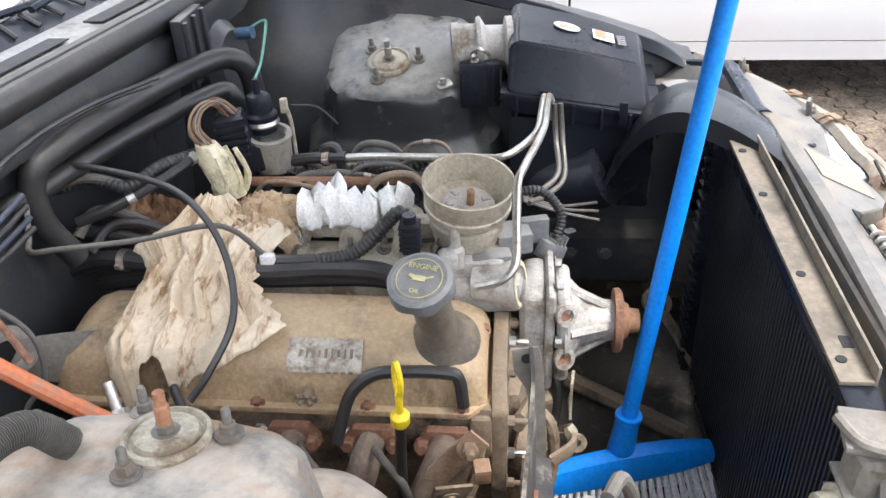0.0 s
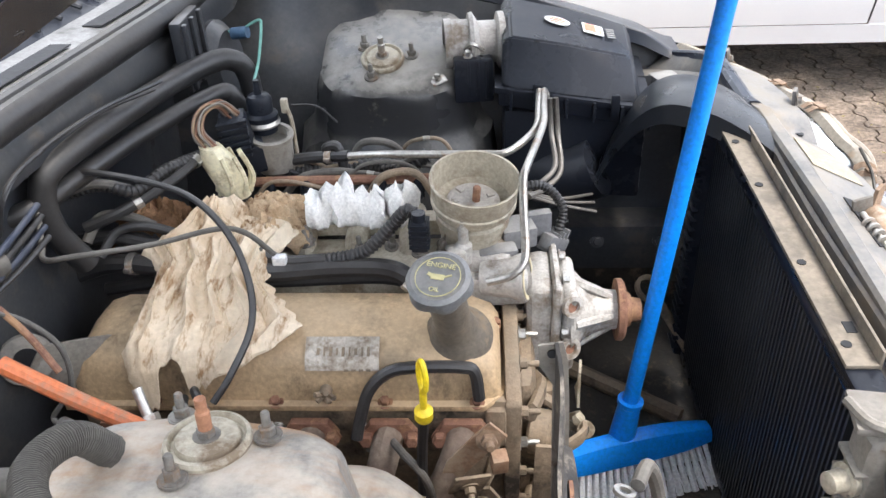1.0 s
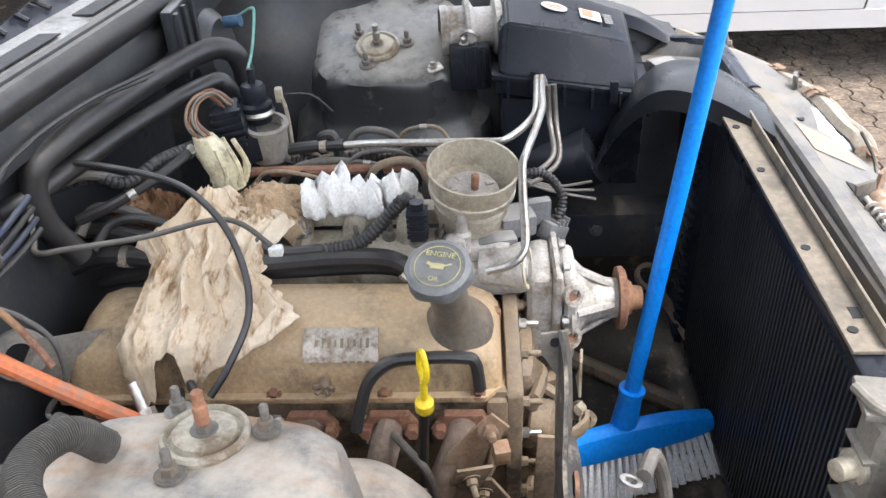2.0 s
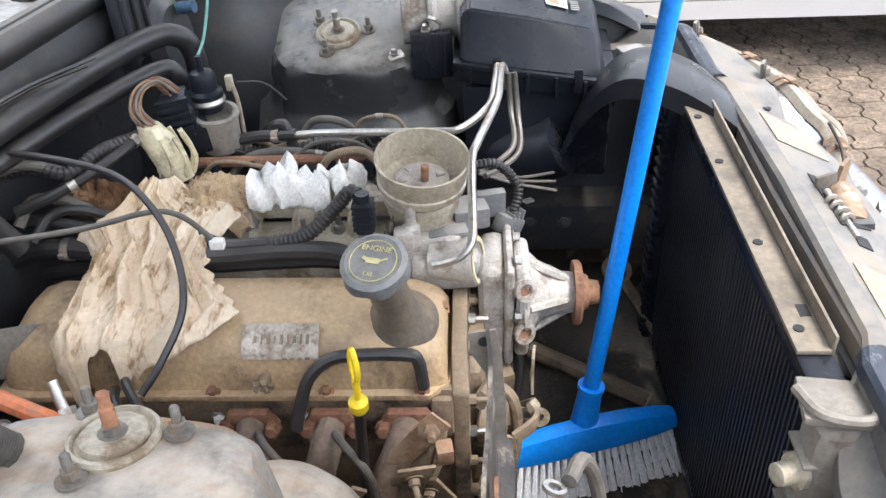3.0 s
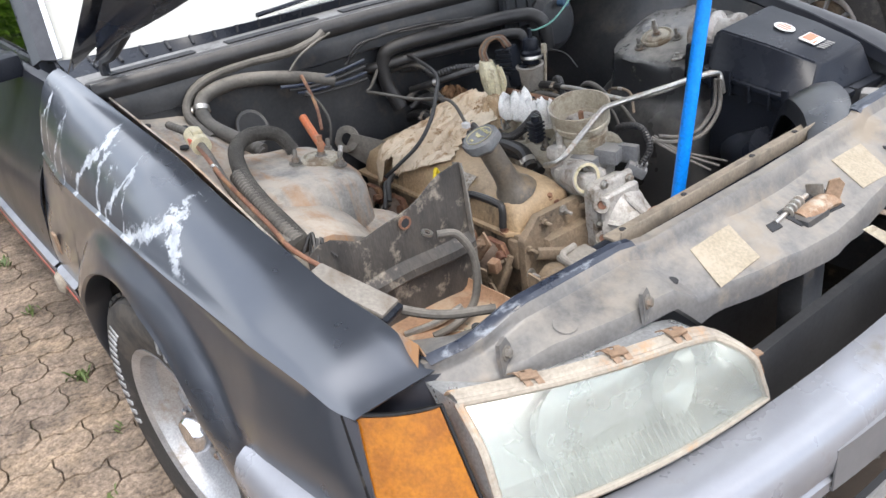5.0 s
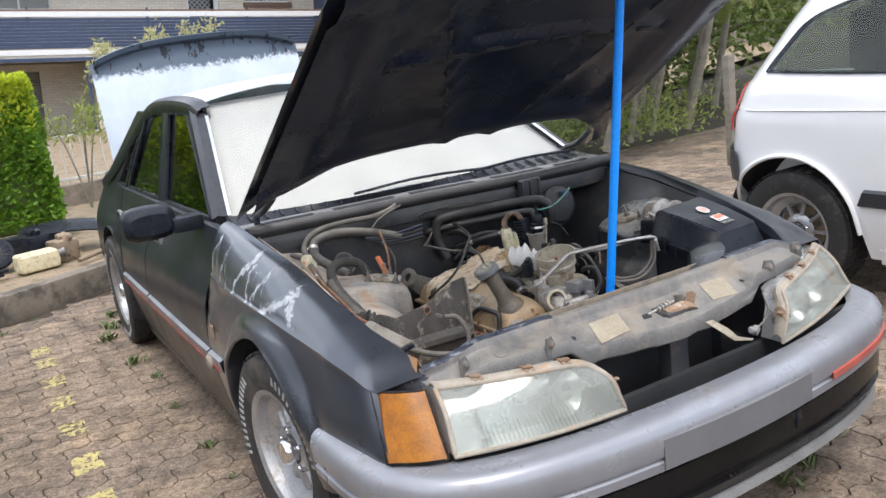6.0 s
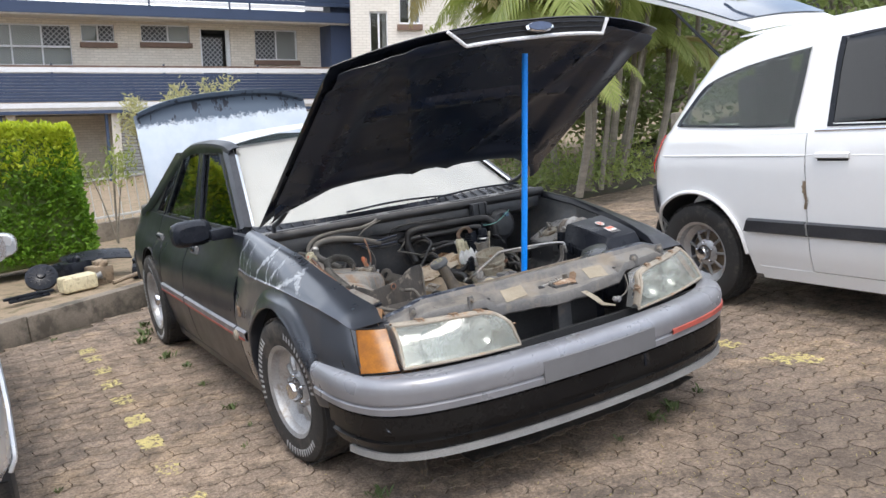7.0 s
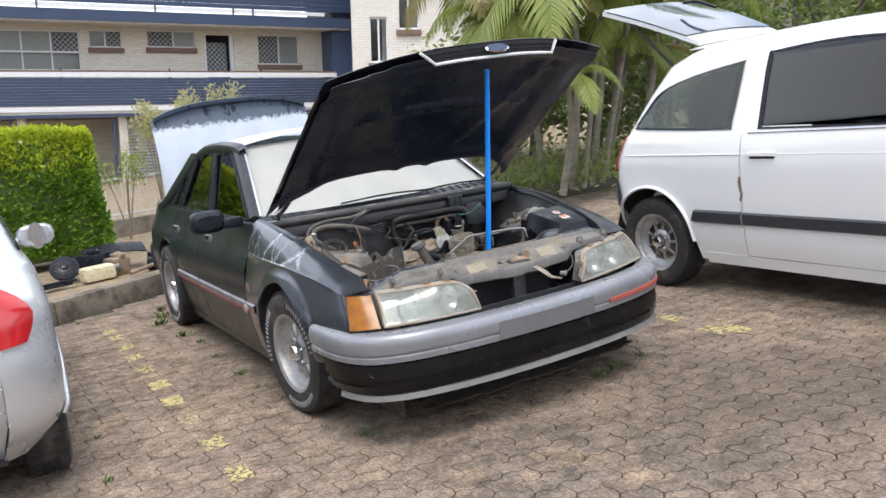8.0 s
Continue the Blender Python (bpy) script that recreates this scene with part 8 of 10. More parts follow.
def rag_small(c, w, d, seed, mt, label):
    rows = []
    n = 30
    for i in range(n + 1):
        row = []
        for j in range(n + 1):
            u, v = i / n * 2 - 1, j / n * 2 - 1
            r = 1 + 0.30 * noise.noise(Vector((u * 1.5, v * 1.5, seed)))
            q = Vector((u * 2.6 + v, v * 3.1 - u * 0.6, seed + 3))
            h = 0.026 * (0.5 - abs(noise.noise(q)) * 1.5) + 0.012 * (0.5 - abs(noise.noise(q * 2.2)) * 1.6) + 0.003 * noise.noise(q * 7)
            row.append(Vector(c) + Vector((u * w * r, v * d * r, h - 0.028 * (u * u + v * v))))
        rows.append(row)
    return solo("rag", cloth(rows, 0.002), mt, label, "rag", sharp=0.9)


rag_small((-0.095, 0.095, 0.715), 0.062, 0.05, 2, M_RAG_B, "small tan rag soaked with oil on the intake")
rag_small((-0.300, 0.115, 0.700), 0.060, 0.045, 6, M_RAG_D, "dark brown oily rag behind the engine")


def towel(c, h, seed):
    bm, rings = B(), []
    n = 22
    for k, (f, r) in enumerate(((0, 0.016), (0.15, 0.023), (0.4, 0.021), (0.65, 0.022), (0.85, 0.018), (1.0, 0.010))):
        ring = []
        for j in range(n):
            a = 2 * math.pi * j / n
            q = r * (1 + 0.42 * math.sin(3 * a + seed) * (0.25 + f) + 0.16 * math.sin(8 * a + 2 * seed) + 0.4 * noise.noise(Vector((math.cos(a) * 2, math.sin(a) * 2, f * 3 + seed * 7))))
            ring.append(Vector(c) + Vector((q * math.cos(a), q * math.sin(a), h * f * (1 + 0.55 * noise.noise(Vector((math.cos(a) * 2.3, math.sin(a) * 2.3, seed + 2)))))))
        rings.append(ring)
    return loft(bm, rings)


for i, x in enumerate((-0.014, 0.026, 0.068, 0.108)):
    solo("paper_wad", towel((x, 0.066 + 0.006 * (i % 2), 0.694), 0.050 + 0.012 * (i % 2), i * 1.9 + 0.6), M_PAPER, "crumpled white paper towel stuffed in an intake port", "paper towel", "paper towels in the intake ports", sharp=1.4)
bm = B()
rows = [[Vector((0.397 + 0.012 * u, 0.484 + 0.008 * v, 0.435 + 0.003 * math.sin(u * 3 + v))) for u in (-1, -0.3, 0.4, 1)] for v in (-1, 0, 1)]
solo("paper_scrap", sheet(bm, rows, 0.001), M_PAPER, "small torn scrap of pale paper on the chassis rail", "paper scrap")

# ---- air cleaner ----
air = thing("air_cleaner", "black plastic air cleaner box with red and white labels", "air cleaner", (0.42, 0.6, 0.5))
bm = B()
lid = [[(0.268, 0.455, 0.752), (0.268, 0.70, 0.752), (0.270, 0.68, 0.836), (0.270, 0.475, 0.826)],
       [(0.278, 0.448, 0.750), (0.282, 0.705, 0.750), (0.285, 0.685, 0.846), (0.285, 0.478, 0.838)],
       [(0.40, 0.450, 0.728), (0.41, 0.71, 0.728), (0.41, 0.685, 0.818), (0.40, 0.500, 0.810)],
       [(0.522, 0.462, 0.706), (0.540, 0.705, 0.706), (0.520, 0.680, 0.786), (0.508, 0.515, 0.780)],
       [(0.534, 0.470, 0.704), (0.548, 0.70, 0.704), (0.530, 0.67, 0.774), (0.520, 0.53, 0.768)]]
loft(bm, [[Vector(p) for p in r] for r in lid])
bmesh.ops.bevel(bm, geom=list(bm.edges), offset=0.004, segments=2, affect="EDGES")
part("lid", bm, M_PLASTIC, air)
bm = B()
slab(bm, [(0.255, 0.440, 0.742), (0.555, 0.448, 0.690), (0.565, 0.72, 0.690), (0.255, 0.72, 0.742)], (0, 0, 0.012), 0.003)
slab(bm, [(0.262, 0.446, 0.715), (0.552, 0.454, 0.663), (0.56, 0.715, 0.663), (0.262, 0.715, 0.715)], (0, 0, 0.028), 0.003)
for i in range(6):
    x = 0.285 + 0.052 * i
    box(bm, (x, 0.446, 0.726 - 0.009 * i), (0.006, 0.012, 0.04), 0.0015)
part("flange", bm, M_PLASTIC, air)
bm = B()
slab(bm, [(0.272, 0.458, 0.52), (0.545, 0.464, 0.50), (0.545, 0.71, 0.50), (0.272, 0.71, 0.52)], (0, 0, 0.18), 0.012)
part("base", bm, M_PLASTIC, air)
for i, (x, y) in enumerate(((0.335, 0.440), (0.48, 0.444))):
    bm = B()
    box(bm, (x, y, 0.745 - 0.17 * (x - 0.28)), (0.016, 0.008, 0.045), 0.003)
    part("lid_clip", bm, M_PLASTIC, air)
LAB = Matrix.Translation((0.378, 0.595, 0.8235)) @ Matrix.Rotation(radians(14.5), 4, "Y") @ Matrix.Rotation(radians(2), 4, "X")
bm = B()
lathe(bm, [(0.026, 0), (0.026, 0.002)], LAB @ Matrix.Diagonal((1, 0.72, 1, 1)), 28)
part("oval_label", bm, M_STICKER_W, air, "white oval label with red print")
bm = B()
for k, w in enumerate((0.030, 0.036, 0.024)):
    box(bm, (0, -0.009 + 0.009 * k, 0.0025), (w, 0.0035, 0.001))
bm.transform(LAB)
part("label_bar", bm, M_STICKER_R, air)
LAB2 = Matrix.Translation((0.448, 0.595, 0.8055)) @ Matrix.Rotation(radians(15.5), 4, "Y") @ Matrix.Rotation(radians(2), 4, "X")
bm = B()
box(bm, (0, 0, 0), (0.042, 0.046, 0.002), 0)
bm.transform(LAB2)
part("square_label", bm, M_STICKER_W, air, "red and white rectangular label")
bm = B()
box(bm, (-0.006, 0.002, 0.0015), (0.022, 0.034, 0.001), 0)
box(bm, (0.014, -0.010, 0.0015), (0.004, 0.020, 0.001), 0)
bm.transform(LAB2)
part("label_bar", bm, M_STICKER_R, air)
bm = B()
for k in range(5):
    box(bm, (0.036, -0.020 + 0.010 * k, 0.0005), (0.018, 0.005, 0.001), 0, rotz(20))
bm.transform(LAB2)
part("label_bar", bm, M_PLASTIC_G, air)
# air flow meter
maf = thing("air_flow_meter", "cast aluminium air flow meter with a black module", "air flow meter", (0.21, 0.57, 0.7))
bm = B()
MX = axis((0.158, 0.560, 0.795), (1, 0.12, 0.0))
lathe(bm, [(0.042, 0.0), (0.047, 0.0), (0.048, 0.012), (0.045, 0.016), (0.045, 0.046), (0.056, 0.048), (0.058, 0.055), (0.050, 0.060), (0.040, 0.066), (0.040, 0.10), (0.056, 0.104), (0.056, 0.116), (0.040, 0.116), (0.041, 0.01)], MX, 34, False)
part("duct", bm, M_ALU, maf)
# closing disc that paints the dark of the bore
bm = B()
lathe(bm, [(0.041, 0.05), (0.03, 0.052)], MX, 24)
part("bore", bm, M_DARK, maf)
bm = B()
box(bm, (0.215, 0.505, 0.745), (0.075, 0.035, 0.085), 0.006, eul(-6, 0, 6))
for k in range(4):
    box(bm, (0.19 + 0.017 * k, 0.488, 0.745), (0.005, 0.006, 0.075), 0.001, eul(-6, 0, 6))
part("module", bm, M_PLASTIC, maf)
bm = B()
box(bm, (0.148, 0.50, 0.745), (0.03, 0.03, 0.006), 0.003, eul(0, -15, 20))
part("mount_lug", bm, M_STEEL, maf)
for c_, d_, h_ in (((0.145, 0.50, 0.749), (0, 0, 1), 0.008), ((0.205, 0.505, 0.79), (0, -0.3, 1), 0.012)):
    part("lug_bolt", bolt(B(), c_, d_, 0.006, h_), M_STEEL, maf)
part("wire_clip", tube(B(), [(0.20, 0.52, 0.80), (0.215, 0.50, 0.815), (0.235, 0.51, 0.80)], 0.004, 6), M_STEEL, maf)
# hooded intake snorkel over the radiator's far end
near_e = spline([(0.44, 0.41, 0.56), (0.475, 0.408, 0.65), (0.515, 0.375, 0.725), (0.555, 0.335, 0.762), (0.61, 0.285, 0.768), (0.655, 0.235, 0.760), (0.69, 0.18, 0.748)], 5)
far_e = spline([(0.47, 0.50, 0.58), (0.505, 0.49, 0.67), (0.545, 0.465, 0.745), (0.595, 0.43, 0.778), (0.65, 0.39, 0.774), (0.69, 0.33, 0.764), (0.715, 0.27, 0.752)], 5)
rows = [[a + Vector((-0.006, -0.004, -0.035)), a, a.lerp(b_, 0.3) + Vector((0, 0, 0.008)), a.lerp(b_, 0.7) + Vector((0, 0, 0.008)), b_, b_ + Vector((0.01, 0.02, -0.06))] for a, b_ in zip(near_e, far_e)]
snork = solo("intake_snorkel", sheet(B(), rows, 0.004), M_SNORK, "curved black intake snorkel hood with a dusty top", "air duct")
bm = B()
tube(bm, [(0.345, 0.50, 0.54), (0.41, 0.455, 0.56), (0.455, 0.44, 0.585)], 0.058, 18, 5)
part("duct_elbow", bm, M_PLASTIC, snork)
bm = B()
box(bm, (0.600, 0.605, 0.690), (0.055, 0.045, 0.032), 0.008, eul(0, 0, 20))
box(bm, (0.618, 0.588, 0.685), (0.02, 0.028, 0.042), 0.004, eul(0, 0, 20))
solo("lamp_connector", bm, M_PLASTIC_G, "pale grey plastic connector near the lamp", "connector")

# ---- radiator ----
rad = thing("radiator", "black radiator with fine vertical tubes and plastic side tank", "radiator", (0.60, 0, 0.2))
bm = B()
box(bm, (0.656, -0.03, 0.48), (0.030, 0.64, 0.50), 0.004)
part("core", bm, M_DARK, rad)
bm = B()
for i in range(58):
    y = -0.345 + 0.63 * i / 57
    box(bm, (0.636, y, 0.48), (0.012, 0.0045, 0.50))
tagged(part("tube", bm, M_FIN, rad), kind="stuff")
for z in (0.729, 0.235):
    part("end_channel", box(B(), (0.648, -0.03, z), (0.040, 0.66, 0.022), 0.005), M_PLASTIC, rad)
bm = B()
box(bm, (0.638, 0.315, 0.48), (0.055, 0.05, 0.50), 0.012)
for k in range(22):
    box(bm, (0.611, 0.305, 0.26 + 0.021 * k), (0.012, 0.045, 0.006), 0.002)
part("far_tank", bm, M_PLASTIC, rad)
bm = B()
box(bm, (0.652, -0.388, 0.60), (0.055, 0.055, 0.26), 0.018, None, 3)
box(bm, (0.650, -0.380, 0.738), (0.075, 0.060, 0.010), 0.004, rotz(-8))
tube(bm, [(0.612, -0.365, 0.744), (0.625, -0.405, 0.748), (0.668, -0.412, 0.748), (0.690, -0.375, 0.744)], 0.006, 8, 4)
ntank = part("near_tank", bm, M_TANK, rad, "dusty beige plastic side tank")
for k in range(6):
    part("tank_rib", box(B(), (0.645, -0.388, 0.53 + 0.03 * k), (0.056, 0.050, 0.005), 0.002), M_TANK, ntank)
bm = B()
lathe(bm, [(0.008, 0), (0.007, 0.035), (0.009, 0.038)], axis((0.655, -0.41, 0.715), (0.2, -0.6, -0.7)), 14)
part("tank_spigot", bm, M_TANK, ntank)
bm = B()
lathe(bm, [(0.014, 0), (0.019, 0.003), (0.019, 0.010), (0.013, 0.012), (0.012, 0.03), (0.008, 0.032)], axis((0.625, -0.395, 0.66), (-1, -0.35, 0.1)), 22)
part("outlet", bm, M_ALU_TAN, rad)

# ---- broom propping the bonnet ----
broom = thing("broom", "bright blue plastic broom propping up the bonnet", "broom", (0.47, 0.01, 0.1))
J = Vector((0.473, 0.018, 0.325))
TIP = Vector((0.609, 0.090, 1.63))
ax = (TIP - J).normalized()
bm = B()
cyl(bm, J + ax * -0.02, TIP, 0.0135, 0.0125, 20)
part("handle", bm, M_BLUE, broom)
bm = B()
lathe(bm, [(0.024, -0.05), (0.021, 0.0), (0.019, 0.035), (0.022, 0.038), (0.022, 0.046), (0.015, 0.046)], axis(J, ax), 24)
part("socket", bm, M_BLUE, broom)
HU = Vector((0.615, 0.035, 0.292)) - Vector((0.325, -0.045, 0.283))
HL = HU.normalized()
# dirty tray under the nose that the broom stands on
bm = B()
# broad enough to keep the bright paving below out of sight
rows = [[Vector((x, y, 0.128 + 0.014 * noise.noise(Vector((x * 9, y * 9, 4))) + 0.006 * noise.noise(Vector((x * 40, y * 40, 1))) + 0.05 * max(0, abs(y + 0.02) - 0.40) + 0.052 * math.exp(-((x - 0.47) / 0.20) ** 2 - ((y + 0.02) / 0.09) ** 2))) for y in frange(-0.50, 0.66, 0.024)] for x in frange(0.06, 0.84, 0.024)]
sheet(bm, rows, 0.003)
part("undertray", bm, M_GRIME, sedan, "undertray covered in oily grit and leaves")
# dark panels added so that lit paving doesn't show past the rails
for s in (-1, 1):
    part("splash_panel", box(B(), (0.30, s * 0.675, 0.24), (0.95, 0.01, 0.26), 0.003), M_GRIME, sedan, "grimy dark panel added to hide lit paving")
HC = Vector((0.470, 0.006, 0.268))
HW = HL.cross(Vector((0, 0, 1))).normalized()
bm, rings = B(), []
for k in range(13):
    t = k / 12 * 2 - 1
    hgt = 0.021 * (1 - 0.35 * abs(t) ** 3)
    wid = 0.024 * (1 - 0.25 * abs(t) ** 4)
    rings.append([HC + HL * t * 0.160 + HW * wid * c_ + Vector((0, 0, hgt * s_ + 0.012 * (1 - t * t) * (s_ > 0))) for c_, s_ in ((-1, -0.9), (-0.95, 0.1), (-0.6, 0.8), (0, 1.0), (0.6, 0.8), (0.95, 0.1), (1, -0.9))])
loft(bm, rings)
part("head", bm, M_BLUE, broom)
brv = random.Random(3)
bm = B()
for i in range(25):
    for j in range(3):
        t = (i + 0.5 * (j % 2)) / 24.5 * 2 - 1
        w = j - 1.0
        p = HC + HL * t * 0.152 + HW * 0.016 * w + Vector((0, 0, -0.014))
        q = p + Vector((0.003, -0.022, -0.070)) + HL * (t * 0.022) + HW * (w * 0.016)
        tube(bm, [p, p.lerp(q, 0.5), q + Vector((0, 0, brv.uniform(-0.004, 0.004)))], lambda s_: 0.0036 + 0.0038 * s_, 6, 1)
        for o in range(4):
            dd = Vector((brv.gauss(0, 1), brv.gauss(0, 1), brv.gauss(0, 0.8))) * 0.0045
            tube(bm, [p.lerp(q, 0.4) + dd * 0.4, q + dd], 0.0013, 4, 1)
tagged(part("bristle", bm, M_BRISTLE, broom, "white bristles with blue tufts"), kind="stuff")

# ---- paving ----
K0, KD = Vector((-3.95, -1.70, 0)), Vector((-0.416, 0.909, 0))
KN = Vector((0.909, 0.416, 0))          # from the kerb towards the parking bay
rows = [[Vector((x, y, -0.014)) for x in (-60, -20, -8, 0, 8, 20, 60)] for y in (-60, -20, -8, 0, 8, 20, 60)]
solo("ground", sheet(B(), rows), M_JOINT, "dark soil and sand under the paving joints", "ground", kind="structure")
PX, PY = 0.1115, 0.2245


def zig(y):
    f = (y / (PY / 2)) % 1.0
    a = 0.0125
    if f < 0.28:
        return -a
    if f < 0.5:
        return -a + 2 * a * (f - 0.28) / 0.22
    if f < 0.78:
        return a
    return a - 2 * a * (f - 0.78) / 0.22


def paver_outline():
    ysam = [PY * (-0.5 + k) for k in (0, 0.07, 0.14, 0.25, 0.39, 0.5, 0.64, 0.75, 0.89, 1.0)]
    up = [(zig(y + 1e-6) + PX / 2, y) for y in ysam]
    lo = [(zig(y + 1e-6) - PX / 2, y) for y in ysam]
    mid = [(zig(ysam[-1]) + 0.02, ysam[-1] + 0.006), (zig(ysam[-1]) - 0.02, ysam[-1] - 0.006)]
    mid2 = [(zig(ysam[0]) - 0.02, ysam[0] - 0.006), (zig(ysam[0]) + 0.02, ysam[0] + 0.006)]
    return up + mid + lo[::-1] + mid2


OUT = paver_outline()
NP = len(OUT)


def paver_rings(tilt=(0.0, 0.0), dz=0.0):
    v = []
    for k, z in ((0.925, 0.0), (0.950, -0.005), (0.950, -0.016)):
        v += [(x * k, y * (1 - (1 - k) * 0.35), z + dz + tilt[0] * x + tilt[1] * y) for x, y in OUT]
    return v


PF = [tuple(range(NP))] + [(r * NP + i, (r + 1) * NP + i, (r + 1) * NP + (i + 1) % NP, r * NP + (i + 1) % NP) for r in (0, 1) for i in range(NP)]
me_paver = bpy.data.meshes.new("paver")
me_paver.from_pydata(paver_rings(), [], PF)
me_paver.materials.append(M_PAVER)
paving = thing("paving", "brown interlocking concrete pavers, weathered and stained", "paving", (0, 0, 0))
paving["kind"] = "structure"
prng = random.Random(11)
marks = [(0.53, -1.40), (0.07, -1.39), (-0.37, -1.40), (-0.784, -1.40), (-1.19, -1.39), (-1.63, -1.39), (-2.04, -1.39), (-2.42, -1.386), (-2.81, -1.39), (-3.1, -1.39), (0.779, 1.497), (0.315, 1.45), (0.70, 1.42)]
allv, allf = [], []
for i in range(-46, 66):
    for j in range(-32, 34):
        cx, cy = i * PX, (j + 0.5 * (i % 2)) * PY
        if (Vector((cx, cy, 0)) - K0).dot(KN) < 0.10:
            continue
        tl = (prng.gauss(0, 0.0045), prng.gauss(0, 0.0035))
        dz = prng.uniform(-0.0018, 0.0008)
        near = 0.85 < cx < 2.95 and -1.95 < cy < 0.95
        far = cx > 3.4 or cy < -3.2 or cy > 4.0
        if near:
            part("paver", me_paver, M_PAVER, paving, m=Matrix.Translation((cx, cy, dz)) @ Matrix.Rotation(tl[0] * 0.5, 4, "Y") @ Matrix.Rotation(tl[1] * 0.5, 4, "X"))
        else:
            b = len(allv)
            rings_ = paver_rings(tl, dz)[:NP * 2] if far else paver_rings(tl, dz)
            allv += [(x + cx, y + cy, z) for x, y, z in rings_]
            allf += [tuple(b + q for q in f) for f in (PF[:NP + 1] if far else PF)]
me = bpy.data.meshes.new("pavers")
me.from_pydata(allv, [], allf)
me.materials.append(M_PAVER)
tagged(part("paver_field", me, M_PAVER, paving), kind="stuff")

# worn yellow paint marks along the bay lines
for q, (mx, my) in enumerate(marks):
    bm = B()
    grid = [[bm.verts.new((mx + 0.19 * (i / 30 - 0.5), my + 0.115 * (j / 20 - 0.5), 0.0025)) for j in range(21)] for i in range(31)]
    wear = 0.22 if q in (3, 4) else (-0.20 if q == 2 else -0.02)
    for i in range(30):
        for j in range(20):
            e = max(abs(i - 14.5) / 15, abs(j - 9.5) / 10)
            n_ = noise.noise(Vector((mx * 40 + i * 0.22, my * 30 + j * 0.28, 1))) + 0.55 * noise.noise(Vector((mx * 40 + i * 0.7, my * 30 + j * 0.8, 5)))
            if n_ + wear - 0.9 * max(0, e - 0.66) > -0.05:
                bm.faces.new((grid[i][j], grid[i + 1][j], grid[i + 1][j + 1], grid[i][j + 1]))
    for v in [v for v in bm.verts if not v.link_faces]:
        bm.verts.remove(v)
    for v in bm.verts:
        v.co.x += 0.006 * noise.noise(v.co * 60)
        v.co.y += 0.006 * noise.noise(v.co * 60 + Vector((5, 5, 5)))
    solo("paint_mark", bm, M_MARK, "worn flaking yellow bay marking on the pavers", "road marking", "yellow bay markings", "structure")

# kerb and raised bed
for k in range(-5, 9):
    a = K0 + KD * (k * 1.2)
    b = a + KD * 1.192
    bm = B()
    slab(bm, [a + Vector((0, 0, -0.02)), b + Vector((0, 0, -0.02)), b - KN * 0.15 + Vector((0, 0, -0.02)), a - KN * 0.15 + Vector((0, 0, -0.02))], (0, 0, 0.215 + 0.004 * (k % 3)), 0.014)
    for v in bm.verts:
        v.co += noise.noise_vector(v.co * 5) * 0.005
    tagged(part("kerb", bm, M_KERB), "stained concrete kerb stone", "kerb", "kerb stones", "structure")
bed_rows = []
for d in [0.13, 0.5, 0.9, 1.4, 2.0, 2.8, 4, 6, 9, 14, 25]:
    row = []
    for t in [-16, -9, -6, -4.5] + [-3.5 + 0.35 * q for q in range(36)] + [10, 13, 18, 26]:
        p = K0 + KD * t - KN * d
        row.append(p + Vector((0, 0, 0.168 + 0.05 * noise.noise(p * 0.9) + 0.02 * noise.noise(p * 4) + (0.10 if t > 4 else 0) * min(1, max(0, d - 0.6)))))
    bed_rows.append(row)
solo("garden_bed", sheet(B(), bed_rows), M_BED, "dry brown soil bed behind the kerb", "garden bed", kind="structure")

# ---- leaves ----
def leaf_mass(pts, size, mt, seed, name="leaves", elong=2.0, up=0.3):
    """Many small folded leaves at the given points, in one mesh."""
    r = random.Random(seed)
    v, f = [], []
    for p in pts:
        s = size * r.uniform(0.65, 1.3)
        a, b = r.uniform(0, 6.283), r.uniform(-0.9, 0.9)
        d = Vector((math.cos(a) * math.cos(b), math.sin(a) * math.cos(b), math.sin(b) + up)).normalized()
        w = d.cross(Vector((r.uniform(-1, 1), r.uniform(-1, 1), r.uniform(-0.2, 1)))).normalized()
        n = d.cross(w)
        q = Vector(p)
        b0 = len(v)
        v += [q, q + d * s * 0.5 + w * s / elong * 0.5 + n * s * 0.08, q + d * s, q + d * s * 0.5 - w * s / elong * 0.5 + n * s * 0.08]
        f += [(b0, b0 + 1, b0 + 2), (b0, b0 + 2, b0 + 3)]
    me = bpy.data.meshes.new(name)
    me.from_pydata([tuple(x) for x in v], [], f)
    me.materials.append(mt)
    return me


# yellower leaves put the sunlight on the hedge's top into the colour
M_HEDGE_TOP = foliage("yellow_sunlit_hedge_leaf", (0.40, 0.50, 0.03), (0.58, 0.64, 0.06))
hr = random.Random(5)
hedge = thing("hedge", "clipped bright green hedge, its sunlit top coloured yellow-green", "hedge", (-6.8, -3.4, 0.15))
pts, top = [], []
HX0, HX1, HY0, HY1, HZ0, HZ1 = -7.15, -6.25, -6.2, -0.82, 0.30, 1.70
